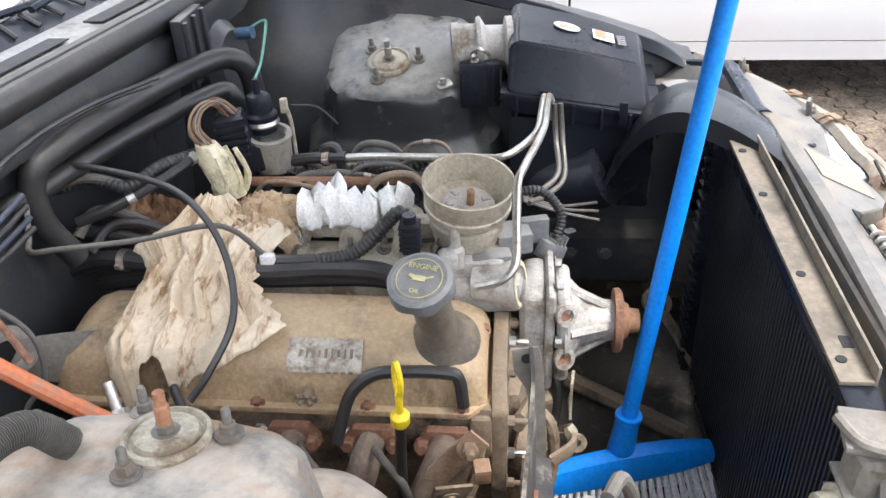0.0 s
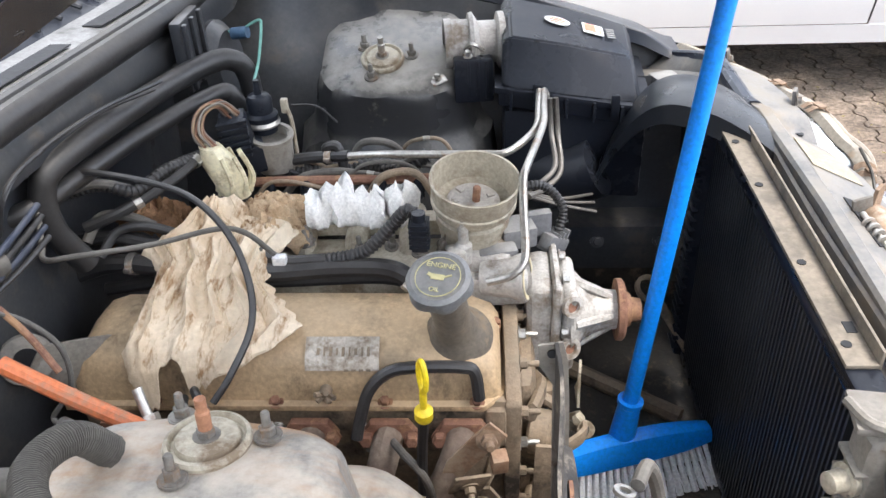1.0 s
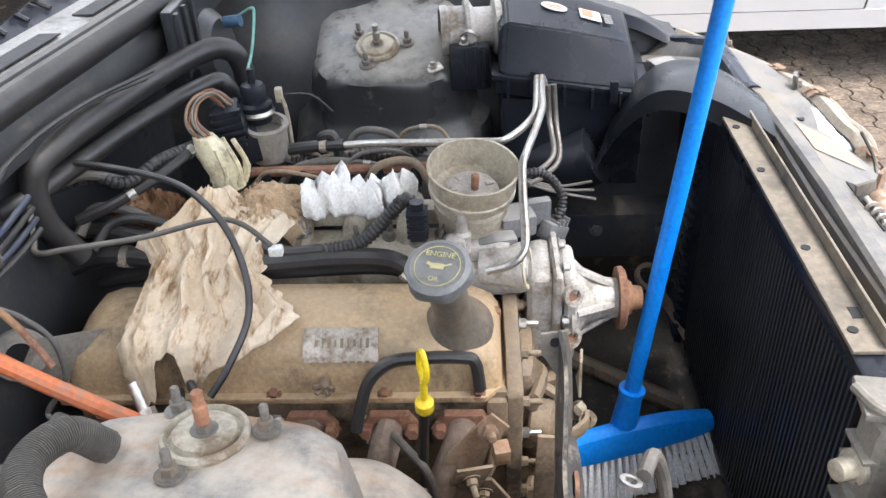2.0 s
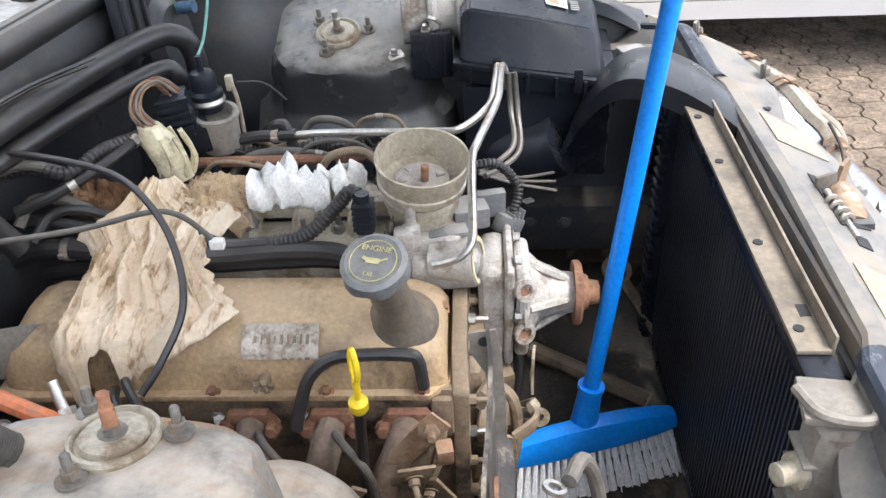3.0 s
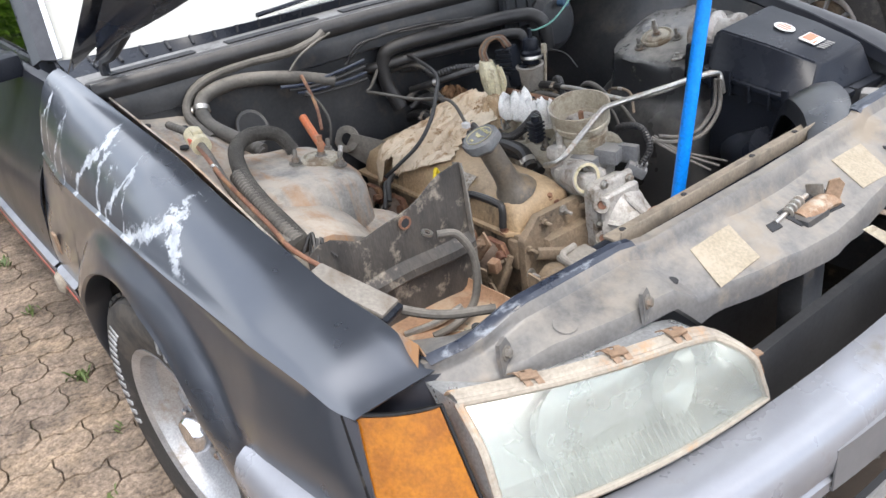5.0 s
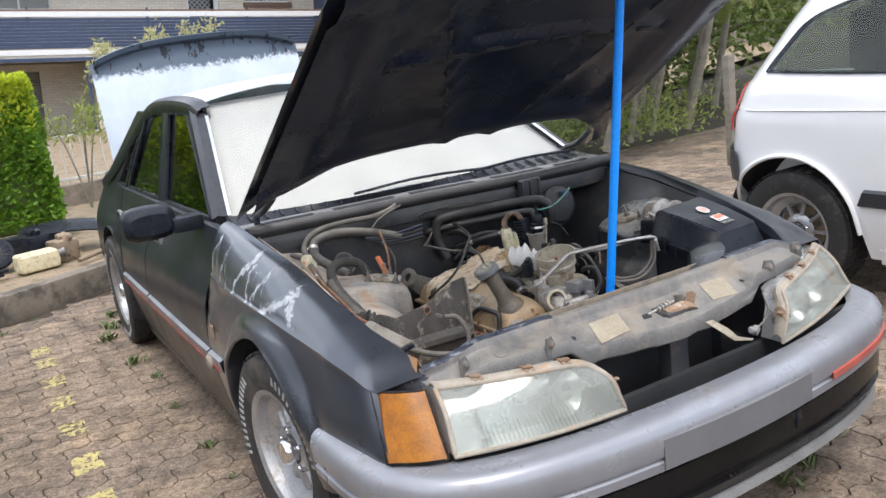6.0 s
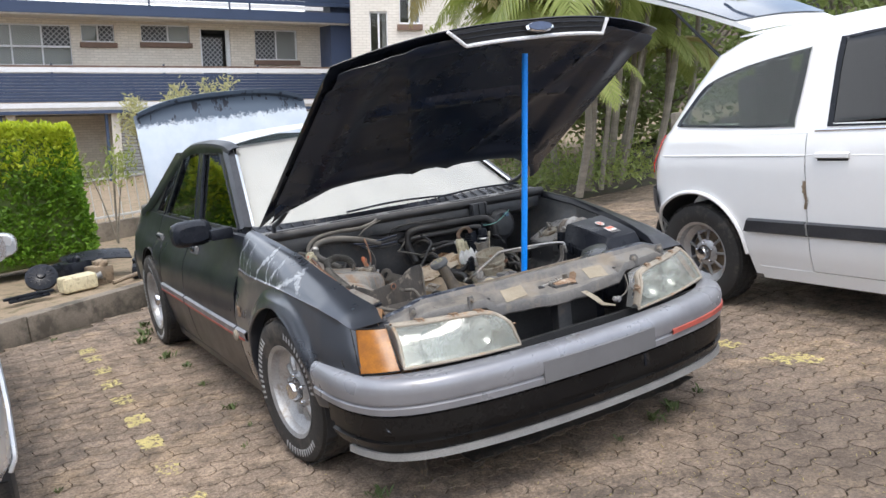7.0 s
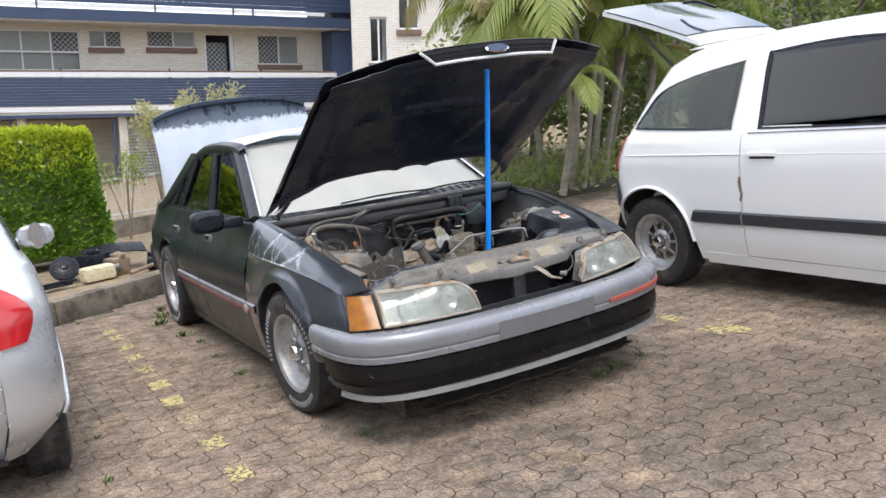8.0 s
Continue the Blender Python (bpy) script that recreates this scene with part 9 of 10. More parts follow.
for _ in range(42000):
    side = hr.random()
    x, y, z = hr.uniform(HX0, HX1), hr.uniform(HY0, HY1), hr.uniform(HZ0, HZ1)
    if side < 0.62:
        x = HX1 - abs(hr.gauss(0, 0.05))
    elif side < 0.74:
        y = HY1 - abs(hr.gauss(0, 0.05))
    elif side < 0.94:
        z = HZ1 - abs(hr.gauss(0, 0.05))
    o = noise.noise_vector(Vector((x, y, z)) * 2.2) * 0.09
    p = Vector((x, y, z)) + o
    (top if p.z > HZ1 - 0.55 * hr.random() ** 1.6 - 0.05 else pts).append(p)
tagged(part("leaves", leaf_mass(pts, 0.062, M_HEDGE, 1), M_HEDGE, hedge), kind="stuff")
tagged(part("top_leaves", leaf_mass(top + [q + Vector((0, 0, 0.05 * hr.random())) for q in top], 0.060, M_HEDGE_TOP, 2, up=0.9), M_HEDGE_TOP, hedge), kind="stuff")
bm = B()
box(bm, ((HX0 + HX1) / 2, (HY0 + HY1) / 2, 0.95), (HX1 - HX0 - 0.16, HY1 - HY0 - 0.16, 1.36), 0.1)
part("inner_growth", bm, M_LEAF_D, hedge)
for y in (-5.5, -4.3, -3.1, -2.0, -1.2):
    bm = B()
    tube(bm, [(-6.6, y, 0.1), (-6.62, y + 0.03, 0.5), (-6.6, y, 0.9)], lambda s_: 0.03 - 0.012 * s_, 7)
    part("stem", bm, M_TRUNK, hedge)

# feathery shrubs behind the boot lid
def shrub(c, h, seed, mt, spread=0.5, n=1600, size=0.075, low=0.72, stems=5):
    r = random.Random(seed)
    t = thing("shrub", "pale feathery shrub in front of the flats", "shrub", c)
    pts = []
    for k in range(stems):
        a = r.uniform(0, 6.28)
        tip = Vector(c) + Vector((spread * math.cos(a) * r.uniform(0.3, 1), spread * math.sin(a) * r.uniform(0.3, 1), h * r.uniform(0.8, 1)))
        bm = B()
        mid = Vector(c).lerp(tip, 0.5) + Vector((0, 0, 0.15))
        tube(bm, [c, mid, tip], lambda s_: 0.012 - 0.009 * s_, 5, 4)
        part("stem", bm, M_TRUNK, t)
        for _ in range(n // stems):
            u = r.uniform(low, 1.05)
            wd = 0.11 * (1.12 - u) / (1.12 - low) + 0.02
            pts.append(Vector(c).lerp(tip, u) + Vector((r.gauss(0, wd), r.gauss(0, wd), r.gauss(0, 0.05))))
    tagged(part("leaves", leaf_mass(pts, size, mt, seed, elong=3, up=0.8), mt, t), kind="stuff")


M_PLUME = foliage("pale_feathery_leaf", (0.52, 0.50, 0.30), (0.40, 0.42, 0.20))
shrub((-8.4, 0.25, 0.2), 1.80, 3, M_PLUME, 0.12, 800, low=0.80)
shrub((-8.6, 0.85, 0.2), 2.02, 4, M_PLUME, 0.20, 1100, low=0.80)
shrub((-8.7, 1.5, 0.2), 1.88, 5, M_PLUME, 0.24, 1100, low=0.82)
shrub((-7.9, -2.2, 0.2), 1.72, 6, M_LEAF_Y, 0.9, 1600, low=0.6, stems=12)
shrub((-7.9, -0.35, 0.2), 1.25, 8, M_LEAF, 0.35, 420, low=0.72, stems=4)

# ---- low fence between the bed and the flats ----
fence = thing("fence", "low grey steel fence on a concrete plinth", "fence", (-8.8, 0.5, 0.2), m=None)
bm = B()
box(bm, (-8.85, 0.8, 0.26), (0.16, 5.2, 0.30), 0.01)
part("plinth", bm, M_KERB, fence)
for z in (0.48, 1.0):
    bm = B()
    box(bm, (-8.85, 0.8, z), (0.03, 5.2, 0.03), 0.004)
    part("fence_rail", bm, M_FENCE, fence)
for i in range(44):
    bm = B()
    box(bm, (-8.85, -1.75 + 0.119 * i, 0.72), (0.012, 0.012, 0.60))
    part("fence_bar", bm, M_FENCE, fence)

# ---- scrap parts on the bed ----
bm = B()
lathe(bm, [(0.20, 0.0), (0.205, 0.02), (0.20, 0.05), (0.15, 0.075), (0.06, 0.085), (0.05, 0.11), (0.02, 0.115)], axis((-5.12, -1.47, 0.315), (0.75, -0.05, 0.66)) @ Matrix.Diagonal((0.7, 0.7, 0.7, 1)), 30)
fanw = solo("scrap_fan", bm, M_PLASTIC, "dirty black cooling fan shroud lying on the soil", "car part")
for i in range(14):
    bm = B()
    m = axis((-5.12, -1.47, 0.315), (0.75, -0.05, 0.66)) @ Matrix.Diagonal((0.7, 0.7, 0.7, 1)) @ Matrix.Rotation(i * 0.449, 4, "Z")
    box(bm, (0.11, 0, 0.078), (0.10, 0.012, 0.012), 0.003)
    bm.transform(m)
    part("fan_rib", bm, M_PLASTIC, fanw)
bm = B()
box(bm, (-4.85, -1.20, 0.255), (0.20, 0.31, 0.145), 0.035, rotz(12), 3)
jug = solo("coolant_bottle", bm, M_CREAM, "yellowed white plastic coolant bottle on its side", "bottle")
bm = B()
lathe(bm, [(0.03, 0), (0.03, 0.03), (0.034, 0.032), (0.034, 0.05)], axis((-4.88, -1.03, 0.27), (0, 1, 0.2)), 16)
part("neck", bm, M_PLASTIC_G, jug)
bm = B()
rows = [[Vector((-5.45 + 0.22 * u + 0.1 * v, -0.95 + 0.30 * v, 0.36 + 0.10 * math.cos(u * 1.3) - 0.03 * v * v)) for u in (-1, -0.5, 0, 0.5, 1)] for v in (-1, -0.6, -0.2, 0.2, 0.6, 1)]
solo("scrap_mudguard", sheet(bm, rows, 0.012), M_PLASTIC, "curved dark car panel lying on the junk", "car part")
for c, s_, r_, mt, lb in (((-5.05, -0.98, 0.26), (0.22, 0.18, 0.18), 20, M_IRON, "greasy iron casting on the soil"), ((-5.0, -0.62, 0.24), (0.30, 0.14, 0.12), -15, M_PLASTIC, "black plastic engine part on the soil"), ((-5.3, -1.18, 0.30), (0.3, 0.25, 0.2), 35, M_PLASTIC, "black plastic box among scrap parts"), ((-5.2, -0.35, 0.24), (0.25, 0.2, 0.14), 40, M_IRON, "dirty metal lump among scrap parts")):
    bm = B()
    box(bm, c, s_, 0.03, rotz(r_))
    for k in range(4):
        lathe(bm, [(0.03, 0), (0.03, 0.05), (0.02, 0.06)], axis(Vector(c) + Vector((0.05 * (k - 1.5), 0.03 * (k % 2), s_[2] * 0.45)), (0.3, 0.2 * (k - 1), 1)), 10)
    crumple(bm, 0.02, 9, r_)
    solo("scrap_part", bm, mt, lb, "car part", "scrap car parts")
for c, r_ in (((-4.75, -1.62, 0.215), 8), ((-4.78, -1.58, 0.24), 3), ((-4.85, -1.66, 0.23), 14)):
    bm = B()
    box(bm, c, (0.05, 0.34, 0.025), 0.008, rotz(r_))
    solo("scrap_rail", bm, M_PLASTIC, "black trim strip lying on the kerb", "car part", "scrap trim strips")
bm = B()
tube(bm, [(-4.7, -0.92, 0.21), (-4.85, -0.62, 0.24), (-4.95, -0.45, 0.26)], 0.02, 8)
solo("scrap_shaft", bm, M_IRON, "dirty steel shaft lying on the soil", "car part")

# ---- weeds and fallen bits ----
wr = random.Random(9)


def weed(c, n, h, mt=None):
    mt = mt or M_WEED
    v, f = [], []
    for _ in range(n):
        a, l = wr.uniform(0, 6.28), h * wr.uniform(0.5, 1.2)
        o = Vector(c) + Vector((wr.gauss(0, h * 0.35), wr.gauss(0, h * 0.35), 0))
        d = Vector((math.cos(a) * 0.6, math.sin(a) * 0.6, 0.8)).normalized()
        w = Vector((-math.sin(a), math.cos(a), 0)) * l * 0.12
        b0 = len(v)
        v += [o - w * 0.4, o + w * 0.4, o + d * l * 0.55 + w, o + d * l + Vector((0, 0, -l * 0.2)), o + d * l * 0.55 - w]
        f += [(b0, b0 + 1, b0 + 2, b0 + 3, b0 + 4)]
    me = bpy.data.meshes.new("weed")
    me.from_pydata([tuple(x) for x in v], [], f)
    me.materials.append(mt)
    solo("weed", me, mt, "small green weed growing between the pavers", "weed", "weeds round the car", "stuff")


for c, n, h in (((0.58, -0.80, 0), 40, 0.09), ((0.80, 0.45, 0), 50, 0.09), ((0.75, 0.58, 0), 40, 0.10), ((0.70, 0.82, 0), 24, 0.07), ((0.85, 0.20, 0), 24, 0.05), ((-0.95, -0.95, 0), 40, 0.08), ((-1.5, -0.95, 0), 30, 0.06), ((-2.35, -0.98, 0), 60, 0.10), ((-2.95, -1.02, 0), 60, 0.12), ((-3.2, -0.95, 0), 60, 0.13), ((-3.5, -0.9, 0), 40, 0.10), ((-2.0, -0.93, 0), 36, 0.07), ((-0.6, -0.94, 0), 18, 0.05), ((-0.35, -1.05, 0), 14, 0.06), ((-3.75, -1.55, 0), 20, 0.06), ((0.15, -1.9, 0), 26, 0.07), ((-0.5, -1.85, 0), 26, 0.05)):
    weed(c, int(n * 0.55), h * 0.6)
pts = []
for _ in range(1000):
    pts.append(Vector((wr.uniform(0.2, 2.9), wr.uniform(-1.8, 2.2), 0.004)))
for _ in range(260):
    pts.append(Vector((wr.gauss(1.35, 0.25), wr.gauss(0.15, 0.35), 0.004)))
solo("leaf_litter", leaf_mass(pts, 0.015, M_LEAF_Y, 31, elong=3.5, up=-0.15), M_LEAF_Y, "dry grass clippings and leaf litter on the paving", "litter", kind="stuff")
pts = [Vector((wr.uniform(0.30, 0.95), wr.uniform(-0.45, 0.60), 0.0)) for _ in range(900)]
solo("bay_litter", leaf_mass(pts, 0.02, M_DIRT, 33, elong=2.5, up=0.0), M_DIRT, "dark leaf litter and grit on the ground under the engine bay", "litter", kind="stuff")

# ---- palms and trees behind the car ----
def frond(base, az, el, length, seed, mt):
    r = random.Random(seed)
    v, f = [], []
    d0 = Vector((math.cos(az) * math.cos(el), math.sin(az) * math.cos(el), math.sin(el)))
    pts = [Vector(base)]
    for k in range(14):
        d0 = (d0 + Vector((0, 0, -0.10 - 0.012 * k))).normalized()
        pts.append(pts[-1] + d0 * length / 14)
    for k in range(1, len(pts)):
        p = pts[k]
        t = (pts[k] - pts[k - 1]).normalized()
        side = t.cross(Vector((0, 0, 1))).normalized()
        for q in range(3):
            o = p - t * (length / 14) * q / 3
            ll = length * 0.30 * math.sin(math.pi * (0.15 + 0.8 * k / 14)) * r.uniform(0.85, 1.1)
            for s in (-1, 1):
                d = (side * s + t * 0.7 + Vector((0, 0, -0.35))).normalized()
                w = t * 0.016 * (length / 1.8)
                b0 = len(v)
                v += [o - w, o + w, o + d * ll * 0.6 + w + Vector((0, 0, -ll * 0.04)), o + d * ll + Vector((0, 0, -ll * 0.20)), o + d * ll * 0.6 - w]
                f.append((b0, b0 + 1, b0 + 2, b0 + 3, b0 + 4))
    return v, f, pts


def palm(c, top, n, length, seed, green=True):
    r = random.Random(seed)
    t = thing("palm_tree", "slender palm with arching green fronds", "palm tree", c, "palms behind the car")
    bm = B()
    mid = Vector(c).lerp(Vector(top), 0.5) + Vector((0.05, 0.05, 0))
    tube(bm, [c, mid, top], lambda s_: 0.052 - 0.02 * s_, 10, 6)
    part("trunk", bm, M_TRUNK, t)
    V_, F_ = [], []
    for i in range(n):
        v, f, ps = frond(top, 2 * math.pi * i / n + r.uniform(-0.3, 0.3), r.uniform(0.15, 1.2), length * r.uniform(0.8, 1.15), seed * 50 + i, None)
        me = bpy.data.meshes.new("frond")
        b0 = 0
        me.from_pydata([tuple(x) for x in v], [], f)
        mt = M_LEAF if r.random() < 0.9 else M_LEAF_Y
        me.materials.append(mt)
        fr = part("frond", me, mt, t)
        bm = B()
        tube(bm, ps, lambda s_: 0.014 - 0.011 * s_, 5, 1)
        part("midrib", bm, mt, fr)


def at_lot(px, dist):
    """A spot on the bed that lies that far off in the direction px of the last view."""
    return Vector((4.1, -2.2, 0)) + Vector((-math.cos(px), math.sin(px), 0)) * dist


for i, (ang, dist, lean, hh, n, ln) in enumerate(((36.5, 12.0, (-0.2, -0.5), 2.3, 11, 1.7), (38.3, 11.4, (0.1, -0.15), 2.9, 12, 1.9), (39.6, 11.8, (0.0, 0.1), 3.0, 12, 1.9), (40.6, 12.6, (0.1, 0.4), 3.6, 12, 2.1), (34.0, 13.5, (0.3, -0.3), 3.4, 12, 2.1), (42.4, 12.0, (0.1, 0.3), 2.7, 11, 1.8), (31.5, 15.0, (0.2, 0.0), 4.3, 12, 2.3), (44.5, 14.0, (0, 0.2), 3.7, 11, 2.0), (37.6, 10.9, (0.2, -0.1), 1.5, 8, 0.9), (40.2, 12.6, (0.2, 0.1), 1.9, 9, 1.1), (42.6, 12.9, (0.1, 0.1), 1.7, 9, 1.1))):
    c = at_lot(radians(ang), dist) + Vector((0, 0, 0.15))
    palm(c, c + PLUMB.to_3x3() @ Vector((lean[0], lean[1], hh)), n, ln, 20 + i)
    if i in (1, 2):
        c2 = c + Vector((0.12, 0.10, 0))
        bm = B()
        tube(bm, [c2, c2 + PLUMB.to_3x3() @ Vector((lean[0] * 0.5 + 0.15, lean[1] + 0.2, hh * 0.8))], 0.034, 8, 4)
        solo("bare_palm", bm, M_TRUNK, "bare grey leaning palm trunk", "palm tree", "palms behind the car")


def tree(c, h, rad, seed, mt, n=3200, size=0.16, label="dense dark green tree behind the palms"):
    r = random.Random(seed)
    t = thing("tree", label, "tree", c, "trees behind the car park")
    up = PLUMB.to_3x3() @ Vector((0, 0, 1))
    bm = B()
    tube(bm, [c, Vector(c) + up * h * 0.35, Vector(c) + up * h * 0.7], lambda s_: 0.16 - 0.11 * s_, 9)
    part("trunk", bm, M_TRUNK, t)
    clumps = []
    for k in range(16):
        a, rr = r.uniform(0, 6.28), rad * math.sqrt(r.random()) * 0.85
        q = Vector(c) + Vector((rr * math.cos(a), rr * math.sin(a), 0)) + up * h * r.uniform(0.25, 1.0)
        clumps.append((q, rad * r.uniform(0.28, 0.5)))
        bm = B()
        tube(bm, [Vector(c) + up * h * 0.3, (Vector(c) + up * h * 0.4).lerp(q, 0.6), q], lambda s_: 0.05 - 0.04 * s_, 5, 3)
        part("limb", bm, M_TRUNK, t)
    pts = []
    for _ in range(n):
        q, cr = clumps[r.randrange(len(clumps))]
        d = Vector((r.gauss(0, 1), r.gauss(0, 1), r.gauss(0, 1)))
        pts.append(q + d.normalized() * cr * r.random() ** 0.4)
    tagged(part("crown", leaf_mass(pts, size, mt, seed, elong=2.2, up=0), mt, t), kind="stuff")


tree(at_lot(radians(36), 16.5), 2.8, 1.9, 41, M_LEAF_D)
tree(at_lot(radians(40), 16.0), 3.0, 2.0, 42, M_LEAF_D)
tree(at_lot(radians(44), 17.0), 3.2, 2.2, 43, M_LEAF_D)
tree(at_lot(radians(32), 18.0), 2.6, 1.8, 44, M_LEAF)
tree(at_lot(radians(54), 19.0), 4.9, 2.6, 45, M_LEAF_D, 4000, 0.2)
tree(at_lot(radians(60), 20.0), 5.4, 2.6, 46, M_LEAF_D, 4000, 0.2)
tree(at_lot(radians(49), 19.0), 4.3, 1.6, 47, M_HEDGE, 3000, 0.2, "bright green tree behind the car park")
for k, (ang, dist) in enumerate(((35.0, 11.6), (37.5, 12.0), (39.2, 11.6), (41.0, 12.2), (33.5, 12.4))):
    c = at_lot(radians(ang), dist) + Vector((0, 0, 0.2))
    r = random.Random(60 + k)
    pts = [c + Vector((r.gauss(0, 0.35), r.gauss(0, 0.35), abs(r.gauss(0.05, 0.22)))) for _ in range(800)]
    solo("undergrowth", leaf_mass(pts, 0.075, M_LEAF if k % 2 else M_LEAF_D, 70 + k, elong=3.2, up=0.6), M_LEAF, "low tangled undergrowth below the palms", "bush", "undergrowth below the palms", "stuff")
bm = B()
box(bm, at_lot(radians(43.6), 9.3) + Vector((0, 0, 0.62)), (0.07, 0.08, 0.95), 0.012)
solo("timber_post", bm, M_TRUNK, "weathered grey timber post in the bed", "post")

# ---- two-storey flats across the back ----
def fy(px):
    return -2.35 + 30 * math.tan(radians(3.05 + px * 0.0339))


def fz(py, px):
    az = radians(3.05 + px * 0.0339)
    return 1.53 + 30 / math.cos(az) * math.tan(radians(4.4 - 0.0329 * (py - 45) + 0.00073 * px))


FX = -26.0
flats = thing("apartment_building", "two-storey cream brick flats with navy balcony cladding", "apartment building", m=PLUMB)


def fpart(name, bm, mt, parent=None, label=""):
    return part(name, bm, mt, parent or flats, label, m=PLUMB)


Y0, Y1 = -14.0, fy(570)
zr, zl, zf = fz(45, 280), fz(205, 140), 1.28


def wall_with_holes(x, y0, y1, z0, z1, holes, t=0.22):
    bm = B()
    ysx = sorted({y0, y1, *[h[0] for h in holes], *[h[1] for h in holes]})
    zsx = sorted({z0, z1, *[h[2] for h in holes], *[h[3] for h in holes]})
    for a, b in zip(ysx, ysx[1:]):
        for c, d in zip(zsx, zsx[1:]):
            if any(h[0] <= (a + b) / 2 <= h[1] and h[2] <= (c + d) / 2 <= h[3] for h in holes):
                continue
            box(bm, (x - t / 2, (a + b) / 2, (c + d) / 2), (t, b - a, d - c))
    return bm


wins = [("wide", -6, 131, 47, 120), ("small", 148, 203, 48, 80), ("wide2", 248, 332, 50, 82), ("tall", 449, 527, 62, 119)]
holes = [(fy(a), fy(b), fz(d, (a + b) / 2), fz(c, (a + b) / 2)) for _, a, b, c, d in wins]
dh = (fy(350), fy(404), zf, fz(60, 375))
lowholes = [(fy(-330), fy(-160), -1.5, 0.75), (fy(-120), fy(110), -1.5, 0.75), (fy(200), fy(276), -1.55, 0.85), (fy(330), fy(470), -1.5, 0.75)]
fpart("upper_wall", wall_with_holes(FX, Y0, Y1, zf, zr, holes + [dh]), M_BRICK)
fpart("lower_wall", wall_with_holes(FX - 1.6, Y0, Y1, -3.4, zf - 0.2, lowholes), M_BRICK)
# unseen shell behind the openings, its grey holds the rooms' dimness
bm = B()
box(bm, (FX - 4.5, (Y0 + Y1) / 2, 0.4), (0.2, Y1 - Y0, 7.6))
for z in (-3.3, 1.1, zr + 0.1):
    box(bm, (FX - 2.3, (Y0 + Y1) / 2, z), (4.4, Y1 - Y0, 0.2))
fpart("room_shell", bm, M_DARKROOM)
for (nm, a, b, c, d), (y0, y1, z0, z1) in zip(wins, holes):
    w = fpart("window", box(B(), (FX - 0.10, (y0 + y1) / 2, z1 - 0.02), (0.06, y1 - y0, 0.05)), M_RAIL)
    bm = B()
    box(bm, (FX - 0.10, (y0 + y1) / 2, z0 + 0.02), (0.06, y1 - y0, 0.05))
    cuts = {"wide": (0.31, 0.66), "small": (0.5,), "wide2": (0.55,), "tall": (0.5,)}[nm]
    for k in (0.0, 1.0, *cuts):
        box(bm, (FX - 0.10, y0 + (y1 - y0) * k, (z0 + z1) / 2), (0.06, 0.05, z1 - z0))
    if nm == "wide":
        box(bm, (FX - 0.10, (y0 + y1) / 2, z0 + (z1 - z0) * 0.47), (0.06, y1 - y0, 0.06))
    fpart("window_frame", bm, M_RAIL, w)
    fpart("pane", box(B(), (FX - 0.12, (y0 + y1) / 2, (z0 + z1) / 2), (0.008, y1 - y0, z1 - z0)), M_GLASS, w)
    fpart("curtain", box(B(), (FX - 0.25, (y0 + y1) / 2, (z0 + z1) / 2), (0.02, y1 - y0, z1 - z0)), M_CURTAIN, w)
    a0, a1 = {"wide": (0.66, 1.0), "small": (0.5, 1.0), "wide2": (0.0, 0.55), "tall": (0.0, 0.5)}[nm]
    zz0 = z0 + (z1 - z0) * (0.47 if nm == "wide" else 0.0)
    ya, yb = y0 + (y1 - y0) * a0, y0 + (y1 - y0) * a1
    # opaque panel: the room's darkness is part of its colour
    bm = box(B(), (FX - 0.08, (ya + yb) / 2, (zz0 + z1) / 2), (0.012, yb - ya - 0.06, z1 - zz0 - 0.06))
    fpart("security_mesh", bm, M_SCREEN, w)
    fpart("window_sill", box(B(), (FX + 0.03, (y0 + y1) / 2, z0 - 0.09), (0.14, y1 - y0 + 0.12, 0.16), 0.01), M_SILL, w)
# the dark between this door's bars is painted on too
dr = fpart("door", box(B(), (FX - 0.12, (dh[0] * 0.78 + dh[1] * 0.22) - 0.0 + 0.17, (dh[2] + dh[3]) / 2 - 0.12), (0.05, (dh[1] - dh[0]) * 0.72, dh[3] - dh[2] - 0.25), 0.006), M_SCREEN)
bm = B()
box(bm, (FX - 0.08, dh[1] - 0.08, (dh[2] + dh[3]) / 2), (0.08, 0.14, dh[3] - dh[2]))
box(bm, (FX - 0.08, dh[0] + 0.03, (dh[2] + dh[3]) / 2), (0.08, 0.06, dh[3] - dh[2]))
fpart("door_frame", bm, M_RAIL, dr)
OX = FX + 1.25
fpart("soffit", box(B(), ((FX + OX) / 2, (Y0 + Y1) / 2 + 0.3, zr + 0.06), (1.25, Y1 - Y0 + 0.6, 0.12)), M_CEIL)
fpart("roof_fascia", box(B(), (OX + 0.03, (Y0 + Y1) / 2 + 0.5, zr + 0.22), (0.06, Y1 - Y0 + 1.0, 0.34)), M_NAVY)
fpart("roof_rail", box(B(), (OX + 0.07, (Y0 + Y1) / 2 - 0.2, zr + 0.50), (0.05, Y1 - Y0 - 0.4, 0.12)), M_RAIL)
for k in range(7):
    fpart("roof_board", box(B(), (OX + 0.02 + 0.008 * (k % 2), (Y0 + Y1) / 2 + 0.5, zr + 0.66 + 0.145 * k), (0.05, Y1 - Y0 + 1.0, 0.138), 0.004), M_NAVY)
for px in (-300, -60, 60, 250, 385, 420):
    fpart("roof_post", box(B(), (OX + 0.10, fy(px), zr + 0.49), (0.05, 0.05, 0.22)), M_NAVY)
